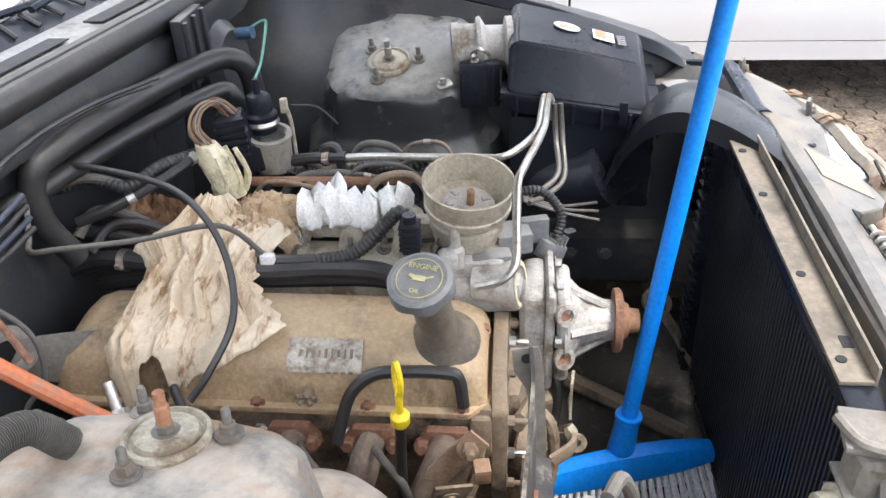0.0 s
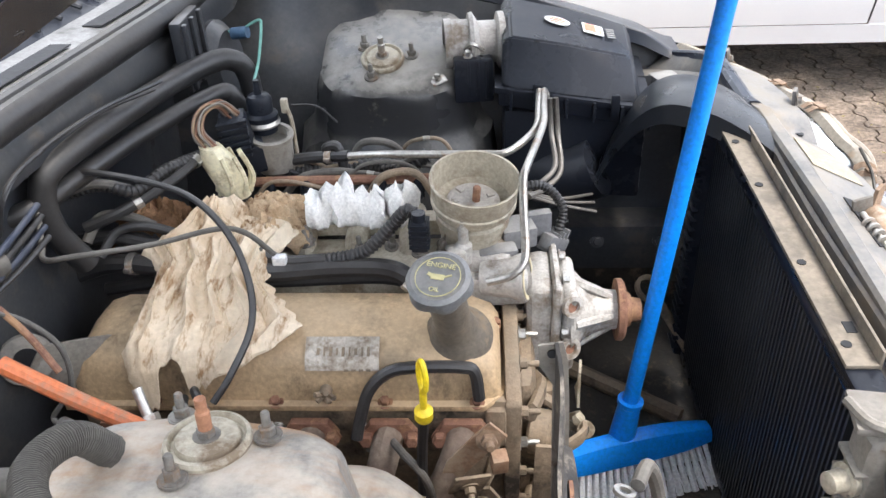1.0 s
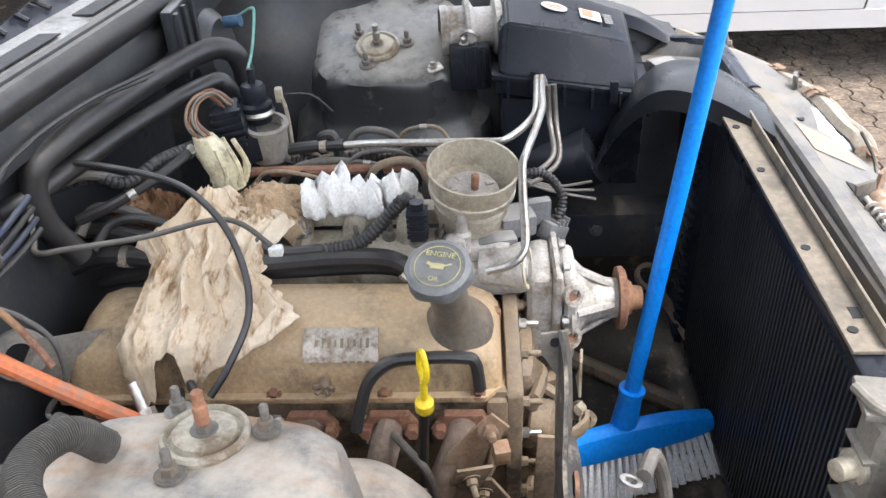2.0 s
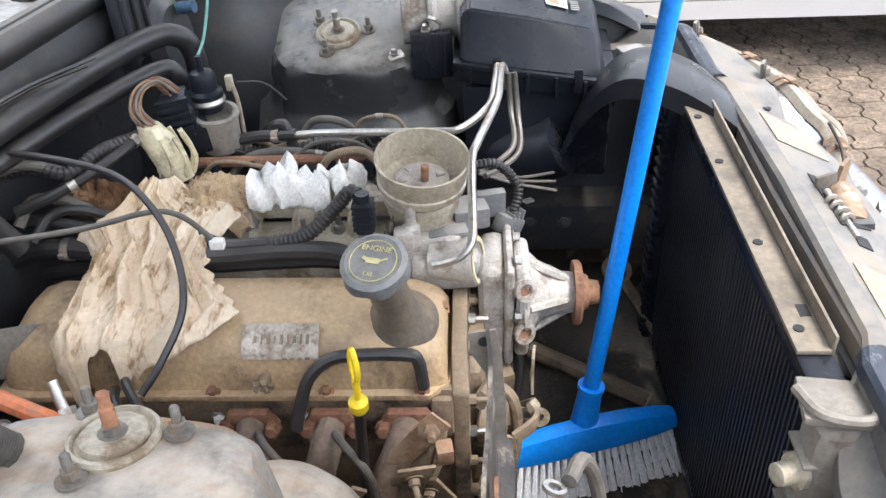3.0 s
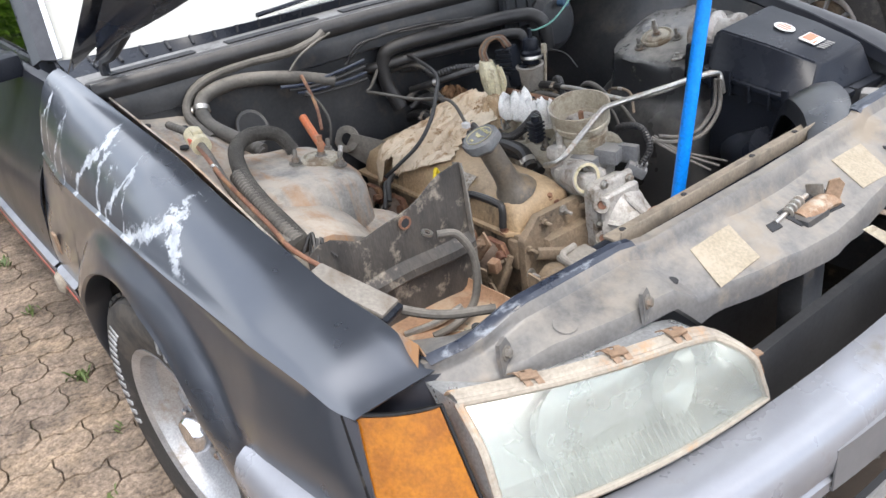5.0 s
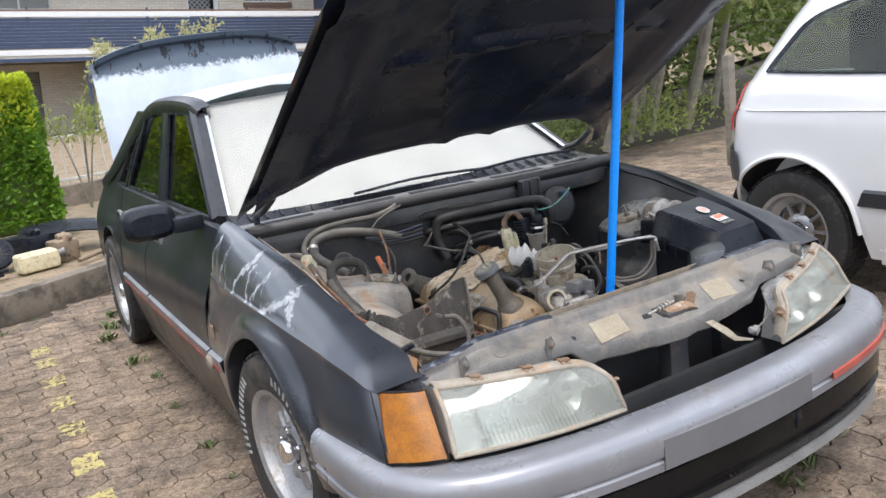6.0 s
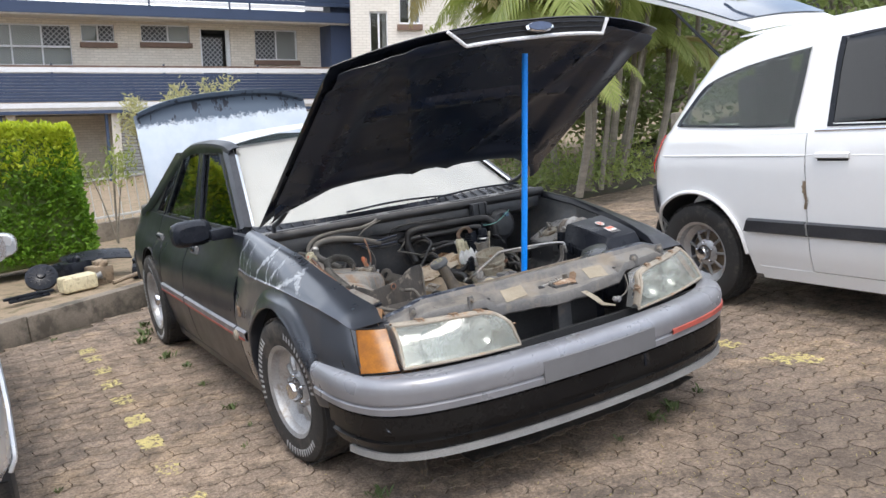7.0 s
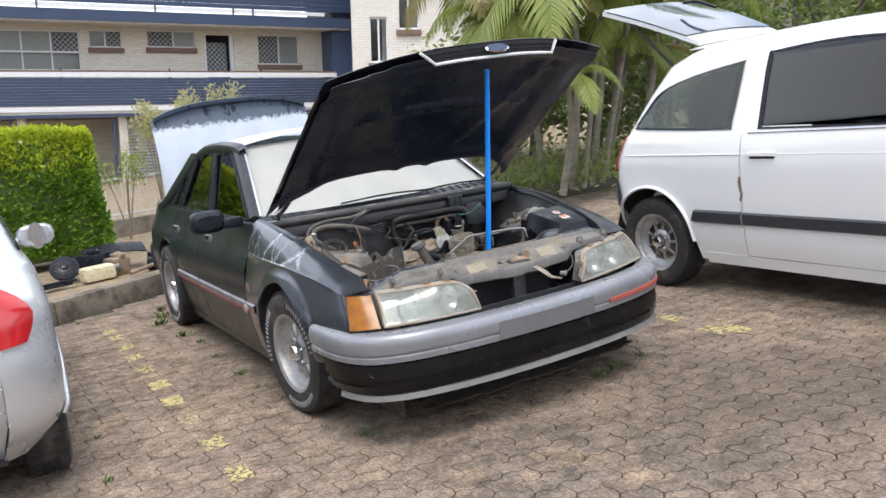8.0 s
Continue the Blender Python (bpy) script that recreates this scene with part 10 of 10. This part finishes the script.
fpart("balcony_slab", box(B(), ((FX + OX) / 2, (Y0 + Y1) / 2, zf - 0.10), (1.3, Y1 - Y0, 0.2)), M_CEIL)
zt, zb = fz(141, 280), fz(186, 140)
for k in range(9):
    z = zb + (zt - zb) * (k + 0.5) / 9
    fpart("balcony_board", box(B(), (OX + 0.02 + 0.006 * (k % 2), (Y0 + Y1) / 2, z), (0.03, Y1 - Y0, (zt - zb) / 9 - 0.006), 0.004), M_NAVY)
fpart("balcony_rail", box(B(), (OX + 0.03, (Y0 + Y1) / 2, fz(135, 280)), (0.06, Y1 - Y0, 0.15)), M_RAIL)
fpart("balcony_handrail", box(B(), (OX + 0.03, (Y0 + Y1) / 2, fz(129, 280)), (0.07, Y1 - Y0, 0.05)), M_SILL)
fpart("slab_band", box(B(), (OX + 0.03, (Y0 + Y1) / 2, fz(192, 140)), (0.06, Y1 - Y0, 0.15)), M_RAIL)
fpart("slab_trim", box(B(), (OX + 0.04, (Y0 + Y1) / 2, fz(204, 140)), (0.06, Y1 - Y0, 0.10)), M_NAVY)
for px in (-300, -60, 88, 268, 430):
    fpart("balcony_post", box(B(), (OX + 0.01, fy(px), (zt + fz(125, 280)) / 2 - 0.1), (0.07, 0.05, 0.5)), M_NAVY)
for px in (-250, 20, 184, 300, 480):
    fpart("column", box(B(), (OX - 0.25, fy(px), -0.9), (0.2, 0.26, 4.0), 0.01), M_CEIL)
    fpart("downpipe", box(B(), (OX - 0.20, fy(px) - 0.27, -0.9), (0.08, 0.09, 4.0), 0.01), M_NAVY)
for q, (y0, y1, z0, z1) in enumerate(lowholes):
    sx_ = FX - 0.13 if q == 2 else FX - 1.73
    if q == 2:
        z0, z1 = -3.4, zf - 0.2
    # back plate whose grey stands in for shade between the slats
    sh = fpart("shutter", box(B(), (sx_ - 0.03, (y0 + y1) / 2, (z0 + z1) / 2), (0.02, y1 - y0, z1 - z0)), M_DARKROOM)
    n = 40 if q == 2 else 26
    for k in range(n):
        fpart("shutter_slat", box(B(), (sx_, (y0 + y1) / 2, z0 + (z1 - z0) * (k + 0.5) / n), (0.02, y1 - y0 - 0.05, (z1 - z0) / n * 0.78), 0, eul(0, 25, 0)), M_RAIL if q == 2 else M_BLIND, sh)
fpart("end_wall", box(B(), (FX - 0.2, Y1 + 0.75, 1.4), (2.4, 1.5, 9.0)), M_NAVY)
fpart("roof", box(B(), (FX - 2.0, (Y0 + Y1) / 2, zr + 1.75), (7.0, Y1 - Y0 + 2, 0.2)), M_NAVY)
bm = B()
box(bm, (FX - 1.0, -2, -3.5), (16, 40, 0.2))
fpart("forecourt", bm, M_KERB)

# white brick block beside it
WM = PLUMB @ Matrix.Translation((-21.5, 9.45, 0)) @ Matrix.Rotation(radians(-24), 4, "Z")
block = thing("apartment_block", "white painted brick block with sliding windows", "apartment building", m=WM)


def wpart(name, bm, mt, parent=None, label=""):
    return part(name, bm, mt, parent or block, label, m=WM)


wh = [(0.36, 0.92, 2.70, 4.15), (1.30, 1.95, 3.75, 5.2), (5.2, 6.4, 3.4, 4.9), (5.2, 6.4, 0.4, 1.9), (0.65, 1.65, 0.0, 1.5)]
wpart("front_wall", wall_with_holes(0, 0, 9.0, -3.5, 8.0, wh), M_BRICKW)
wpart("side_wall", box(B(), (-3.0, -0.11, 2.25), (6.0, 0.22, 11.5)), M_BRICKW)
wpart("room_shell", box(B(), (-0.9, 4.5, 2.2), (0.1, 8.6, 11)), M_DARKROOM)
wpart("roof", box(B(), (-3, 4.5, 8.1), (6.6, 9.6, 0.2)), M_NAVY)
for y0, y1, z0, z1 in wh:
    bm = B()
    for z in (z0 + 0.03, z1 - 0.03):
        box(bm, (-0.10, (y0 + y1) / 2, z), (0.06, y1 - y0, 0.06))
    for k in (0, 0.5, 1):
        box(bm, (-0.10, y0 + (y1 - y0) * k, (z0 + z1) / 2), (0.06, 0.06, z1 - z0))
    w = wpart("window", bm, M_RAIL)
    wpart("pane", box(B(), (-0.12, (y0 + y1) / 2, (z0 + z1) / 2), (0.008, y1 - y0, z1 - z0)), M_GLASS, w)
    wpart("curtain", box(B(), (-0.3, (y0 + y1) / 2 + 0.25, (z0 + z1) / 2), (0.02, (y1 - y0) * 0.5, z1 - z0)), M_CURTAIN, w)
    wpart("window_sill", box(B(), (0.03, (y0 + y1) / 2, z0 - 0.10), (0.16, y1 - y0 + 0.16, 0.18), 0.01), M_SILL, w)
# grey block far behind the hatchback
GM = PLUMB @ Matrix.Translation((-16, 22, 0)) @ Matrix.Rotation(radians(-40), 4, "Z")
far = thing("distant_building", "plain grey plastered building behind the trees", "building", m=GM)
part("wall", wall_with_holes(0, -6, 9, -3, 6.2, [(-3, -1.5, 3.5, 5), (1, 2.6, 3.5, 5), (5, 6.4, 3.5, 5)]), M_KERB, far, m=GM)
part("room_shell", box(B(), (-0.8, 1.5, 2), (0.1, 14, 9)), M_DARKROOM, far, m=GM)
part("roof", box(B(), (-2, 1.5, 6.3), (5, 15.6, 0.2)), M_NAVY, far, m=GM)

# plain unseen walls added behind the camera, closing the lot and darkening reflections
for nm, c, d in (("boundary_wall_south", (6, -15.0, 2.6), (60, 0.24, 5.6)), ("boundary_wall_east", (24.0, 4, 1.2), (0.24, 38, 2.6))):
    tagged(part(nm, box(B(), c, d), M_SILL), "unseen dark brown brick wall added for reflections", "wall", kind="structure")

# ---- neighbouring vehicles ----
M_TINT = mat("dark_reflective_window", (0.012, 0.014, 0.014), (0.02, 0.022, 0.021), 0.04, 0, 3, 100, 0, coat=0.0, rvar=0.01, gr=0.0, spec=0.32)


M_VGLASS = glass("smoked_vehicle_glass", (0.11, 0.12, 0.15), sheen_pow=1.5, sheen_max=0.45)
M_VGLASS_Q = glass("clearer_vehicle_glass", (0.55, 0.60, 0.56), sheen_pow=2.4, sheen_max=0.60)
M_TGATE = mat("blue_tinted_tailgate_glass", (0.040, 0.058, 0.090), (0.055, 0.072, 0.105), 0.03, 0.0, 3, 100, 0, coat=0.6, rvar=0.01, gr=0.0)


def small_car(t, P, paint, spokes, wx, moulding):
    """A small hatchback seen from its side; P(x, d, z) lays x along it (rear at -0.8), d inwards from its flank."""
    def inset(z):
        return smooth(z, [(0.22, 0.06), (0.40, 0.012), (0.6, 0.0), (0.9, 0.0), (1.06, 0.025), (1.10, 0.05), (1.55, 0.19), (1.62, 0.25), (1.68, 0.42)])

    def rear(z):
        return smooth(z, [(0.22, -0.66), (0.42, -0.85), (0.65, -0.89), (0.9, -0.87), (1.08, -0.79), (1.36, -0.60), (1.55, -0.44), (1.66, -0.22)])

    def fore(z):
        return smooth(z, [(0.22, 3.05), (0.5, 3.15), (0.75, 3.08), (0.92, 2.85), (1.08, 2.35), (1.62, 1.72), (1.66, 1.66)])

    def pt(x, z, out=0.0):
        d = max(0.0, 0.28 - (x - rear(z))) / 0.28
        e = max(0.0, 0.45 - (fore(z) - x)) / 0.45
        return P(x, inset(z) - out + 0.24 * d * d + 0.30 * e * e, z)

    def arch(x, z0):
        for cx in (wx, 2.20):
            dd = abs(x - cx)
            if dd < 0.385:
                z0 = max(z0, 0.34 + math.sqrt(0.385 ** 2 - dd * dd))
        return z0

    def panel(x0, x1, z0, z1, n=14, follow=False):
        rows = []
        for x in frange(x0, x1, 0.045):
            zb = arch(x, z0)
            rows.append([pt(max(rear(zb + (z1 - zb) * k / n), min(x, fore(zb + (z1 - zb) * k / n))), zb + (z1 - zb) * k / n) for k in range(n + 1)])
        return sheet(B(), rows, 0.004)

    part("rear_quarter_panel", panel(-0.89, 0.448, 0.24, 1.08), paint, t)
    dr = part("door", panel(0.456, 1.62, 0.30, 1.08), paint, t)
    part("sill", panel(0.10, 1.80, 0.22, 0.295), paint, t)
    part("front_wing", panel(1.63, 3.15, 0.24, 1.0), paint, t)
    rows = []
    QW = [(-0.52, 1.135), (-0.05, 1.115), (0.34, 1.11), (0.365, 1.14), (0.40, 1.50), (0.375, 1.525), (0.0, 1.475), (-0.30, 1.39), (-0.45, 1.25), (-0.53, 1.155)]
    DW = [(0.555, 1.10), (1.1, 1.095), (1.9, 1.095), (2.05, 1.11), (1.72, 1.42), (1.55, 1.545), (1.1, 1.59), (0.62, 1.57), (0.56, 1.52)]

    def inside(x, z, poly):
        hit_ = False
        for (x0, z0), (x1, z1) in zip(poly, poly[1:] + poly[:1]):
            if (z0 > z) != (z1 > z) and x < x0 + (x1 - x0) * (z - z0) / (z1 - z0):
                hit_ = not hit_
        return hit_

    def shrunk(poly, f):
        mx, mz = sum(p[0] for p in poly) / len(poly), sum(p[1] for p in poly) / len(poly)
        return [(mx + (x - mx) * f, mz + (z - mz) * f) for x, z in poly]

    for far_ in (False, True):
        bm = B()
        nz, nx = 26, 110
        grid = []
        for k in range(nz + 1):
            z = 1.075 + (1.66 - 1.075) * k / nz
            row = []
            for u in range(nx + 1):
                x = rear(z) + (fore(z) - rear(z)) * u / nx
                d = max(0.0, 0.28 - (x - rear(z))) / 0.28
                row.append((x, z, bm.verts.new(P(x, 1.74 - inset(z) - 0.24 * d * d, z) if far_ else pt(x, z))))
            grid.append(row)
        holes_ = [shrunk(QW, 0.90), shrunk(DW, 0.95)]
        for a, b in zip(grid, grid[1:]):
            for u in range(nx):
                cx_, cz_ = (a[u][0] + b[u + 1][0]) / 2, (a[u][1] + b[u + 1][1]) / 2
                if not any(inside(cx_, cz_, h_) for h_ in holes_):
                    bm.faces.new((a[u][2], a[u + 1][2], b[u + 1][2], b[u][2]))
        part("far_cabin_side" if far_ else "cabin_side", bm, paint, t)
    rows = []
    for k in range(9):
        d = 0.365 + 1.01 * k / 8
        rows.append([P(-0.24 + 1.92 * u / 10, d, 1.652 + (0.02 + 0.045 * math.sin(math.pi * (0.1 + 0.8 * u / 10))) * math.sin(math.pi * k / 8) ** 0.7) for u in range(11)])
    part("roof", sheet(B(), rows, 0.006), paint, t)

    def window(corner, name):
        """corner: list of (x, z) round the glass."""
        pts = spline([Vector((x, 0, z)) for x, z in corner + corner[:1]], 5)[:-1]
        mid_ = sum(pts, Vector()) / len(pts)
        pts = [mid_ + (p - mid_) * 0.985 for p in pts]
        c = sum(pts, Vector()) / len(pts)
        bm = B()
        nz, zs = 14, [p.z for p in pts]
        rows = []
        for k in range(nz + 1):
            z = min(zs) + 0.004 + (max(zs) - min(zs) - 0.008) * k / nz
            xs = [p.x + (q.x - p.x) * (z - p.z) / (q.z - p.z) for p, q in zip(pts, pts[1:] + pts[:1]) if (p.z > z) != (q.z > z)]
            rows.append([pt(min(xs) + (max(xs) - min(xs)) * u / 16, z, 0.006) for u in range(17)])
        w = part(name, sheet(bm, rows, 0.003), M_VGLASS_Q if name == "quarter_window" else M_VGLASS, t)
        w.visible_shadow = False
        rim_ = [(p.x, p.z) for p in pts]
        bm = B()
        loft(bm, [[pt(x, z, 0.009) for x, z in rim_], [pt(x, z, 0.009) for x, z in shrunk(rim_, 0.90 if name == "quarter_window" else 0.95)]], cap=False)
        part("window_border", bm, M_PLASTIC, w)

    window(QW, "quarter_window")
    window(DW, "door_window")
    bm = B()
    tube(bm, [pt(x, 1.088, 0.008) for x in frange(0.50, 2.1, 0.1)], 0.008, 6, 1)
    part("window_ledge", bm, M_CHROME, dr)
    bm = B()
    tube(bm, [pt(x, 0.955, 0.002) for x in frange(-0.80, 2.7, 0.1)], 0.004, 6, 1)
    part("waist_crease", bm, paint, t)
    bm = B()
    rows = [[pt(x, z, o) for z, o in ((0.938, 0.004), (0.945, 0.026), (0.965, 0.028), (0.972, 0.004))] for x in frange(0.52, 0.72, 0.05)]
    sheet(bm, rows, 0.004)
    part("door_handle", bm, paint, dr)
    # dark strip painting the shade under the handle
    part("handle_recess", sheet(B(), [[pt(x, z, 0.003) for z in (0.926, 0.932, 0.938)] for x in frange(0.53, 0.71, 0.03)], 0.002), M_DARK, dr)
    if moulding:
        for x0, x1 in ((0.02, 0.444), (0.460, 1.615)):
            bm = B()
            sheet(bm, [[pt(x + (0.03 if (z > 0.55 and x < 0.05) else 0), z, o) for z, o in ((0.505, 0.0), (0.512, 0.018), (0.575, 0.02), (0.585, 0.0))] for x in frange(x0, x1, 0.05)], 0.003)
            part("side_moulding", bm, M_MOULD, t)
        bm = B()
        sheet(bm, [[pt(x + 0.10 * (0.74 - z), z, 0.026) for z in (0.58, 0.66, 0.74)] for x in frange(-0.90, -0.68, 0.03)], 0.004)
        part("bumper_corner", bm, M_MOULD, t)
        bm = B()
        for k in range(7):
            z = 0.62 + 0.022 * k
            box(bm, pt(0.448 + 0.008 * math.sin(k), z + 0.05, 0.002), (0.022, 0.004, 0.024), 0, eul(0, 25 * math.sin(k * 2.1), 0))
        part("door_edge_scrape", bm, M_IRON, dr, "rusty scrape on the door edge")
    # arch lips
    for cx in (wx, 2.20):
        bm = B()
        tube(bm, [pt(cx + 0.39 * math.cos(a), 0.34 + 0.39 * math.sin(a), 0.010) for a in [math.pi * (0.02 + 0.96 * k / 24) for k in range(25)]], 0.012, 6, 1)
        part("arch_lip", bm, paint, t)
        bm = B()
        sheet(bm, [[P(cx + 0.40 * math.cos(a), d, 0.34 + 0.40 * math.sin(a)) for d in (0.03, 0.2, 0.32)] for a in [math.pi * k / 16 for k in range(17)]], 0.004)
        part("arch_liner", bm, M_DARK, t)
        c = P(cx, 0.12, 0.322)
        o = (P(0, 0, 0) - P(0, 1, 0)).normalized()
        m = Matrix.Translation(c) @ o.to_track_quat("Z", "Y").to_matrix().to_4x4()
        wheel_parts(m, t, "black tyre on a dark multi-spoke alloy", False, spokes)
    # rear and nose faces, floor, interior
    bm = B()
    rows = [[P(rear(z) + 0.03 - 0.05 * math.sin(math.pi * k / 8), 0.24 + inset(z) + (1.26 - 2 * inset(z)) * k / 8, z) for k in range(9)] for z in (0.24, 0.45, 0.65, 0.85, 1.0)]
    sheet(bm, rows, 0.006)
    part("rear_bumper", bm, paint, t)
    bm = B()
    rows = [[P(fore(z) - 0.004 + 0.06 * math.sin(math.pi * k / 8), 0.30 + inset(z) + (1.14 - 2 * inset(z)) * k / 8, z) for k in range(9)] for z in (0.24, 0.5, 0.75, 0.92, 1.08, 1.4, 1.66)]
    sheet(bm, rows, 0.006)
    part("nose_and_screen", bm, paint, t)
    bm = B()
    rows = [[P(x, 1.74 - inset(z), z) for x in (rear(z) + 0.2, 0.5, 1.5, fore(z) - 0.2)] for z in (0.24, 0.6, 0.9, 1.08)]
    sheet(bm, rows, 0.006)
    part("far_side", bm, paint, t)
    bm = B()
    sheet(bm, [[P(x, d, 0.25) for x in (-0.7, 1, 2.9)] for d in (0.28, 0.9, 1.5)], 0.02)
    box(bm, P(0.9, 0.87, 0.62), (2.6, 1.3, 0.7), 0.05)
    for x, d in ((0.75, 0.48), (0.75, 1.26), (-0.12, 0.48), (-0.12, 1.26)):
        box(bm, P(x, d, 1.10), (0.16, 0.48, 0.62), 0.06)
        box(bm, P(x + 0.02, d, 1.46), (0.10, 0.26, 0.16), 0.04)
    part("dark_interior", bm, M_DARK, t)
    return pt


van = thing("white_hatchback", "white three-door hatchback with its tailgate open, dark side mouldings", "car", (1.2, 2.9, 0))
vp = small_car(van, lambda x, d, z: Vector((x, 2.0 + d, z)), M_VAN, 9, -0.37, True)
bm = B()
sheet(bm, [[vp(-0.885 + 0.016 * k + (0.16 * (z - 0.84)), z, 0.022) for k in range(9)] for z in (0.84, 0.90, 0.97, 1.04, 1.08)], 0.006)
part("tail_lamp", bm, M_TAIL, van, "red tail lamp")
# raised tailgate
hg0, hg1 = Vector((-0.22, 2.45, 1.70)), Vector((-0.22, 3.32, 1.71))
tp0, tp1 = Vector((-1.10, 2.36, 2.04)), Vector((-1.10, 3.42, 2.06))
rows = []
for k in range(9):
    t_ = k / 8
    a, b = hg0.lerp(tp0, t_), hg1.lerp(tp1, t_)
    rows.append([a.lerp(b, u / 8) + Vector((0, 0, 0.012 * math.sin(math.pi * t_) + 0.02 * math.sin(math.pi * u / 8))) for u in range(9)])
tg = part("tailgate", sheet(B(), rows, 0.03), M_VAN, van, "raised white tailgate")
bm = B()
sheet(bm, [[p + Vector((0, 0, 0.012)) for p in r[:]] for r in rows[1:]], 0.004)
part("tailgate_window", bm, M_TGATE, tg)
bm = B()
sheet(bm, [[p + Vector((0, 0, -0.045)) for p in r[1:-1]] for r in rows[2:-1]], 0.004)
part("tailgate_inner_window", bm, M_TINT, tg)
bm = B()
tube(bm, [(-0.75, 2.88, 2.03), (-0.62, 2.88, 2.02), (-0.45, 2.9, 1.95)], 0.012, 6)
part("rear_wiper", bm, M_PLASTIC, tg)
bm = B()
tube(bm, [(-0.35, 2.42, 1.45), (-0.85, 2.40, 1.93)], 0.01, 6, 1)
part("gas_strut", bm, M_PLASTIC, tg)

silver = thing("silver_hatchback", "silver hatchback with red tail lamps parked nose-in", "car", (-1.5, -2.9, 0))
sp = small_car(silver, lambda x, d, z: Vector((-x - 0.50, -1.985 - d, z * 0.96)), M_SILVERCAR, 7, -0.20, False)
bm = B()
rows = []
for k in range(9):
    z = 0.775 + 0.31 * k / 8
    w = math.sin(math.pi * (0.22 + 0.58 * k / 8))
    rows.append([sp(-0.90 + 0.145 * w * q / 10, z, 0.014 + 0.012 * math.sin(math.pi * q / 10)) for q in range(11)])
tl = part("tail_lamp", sheet(B(), rows, 0.01), M_TAIL, silver, "large red tail lamp")
bm = B()
sheet(bm, [[sp(-0.885 + 0.05 * q / 4, z, 0.034) for q in range(5)] for z in (0.97, 0.99, 1.01)], 0.004)
part("amber_section", bm, M_AMBER, tl)
bm, rings = B(), []
for dx, w, h in ((0.07, 0.08, 0.05), (0.05, 0.20, 0.125), (0.0, 0.225, 0.145), (-0.05, 0.205, 0.13), (-0.055, 0.19, 0.118)):
    rings.append([Vector((-1.88 - dx, -1.86 + w / 2 * math.copysign(abs(math.cos(a)) ** 0.7, math.cos(a)), 0.985 + h / 2 * math.copysign(abs(math.sin(a)) ** 0.7, math.sin(a)))) for a in [2 * math.pi * j / 20 for j in range(20)]])
loft(bm, rings)
sm = part("door_mirror", bm, M_SILVERCAR, silver)
bm = B()
lathe(bm, [(0.072, 0), (0.072, 0.004)], axis((-1.822, -1.86, 0.985), (1, -0.1, -0.1)) @ Matrix.Diagonal((0.70, 1.2, 1, 1)), 24)
part("mirror_glass", bm, M_CHROME, sm)
bm = B()
box(bm, (-1.90, -1.99, 0.96), (0.08, 0.12, 0.05), 0.015)
part("mirror_arm", bm, M_SILVERCAR, sm)

# ---- lay everything on the sloping lot ----
for ob in list(scene.objects):
    if ob.parent is None and ob.type not in ("CAMERA", "LIGHT"):
        ob.matrix_basis = LOT @ ob.matrix_basis
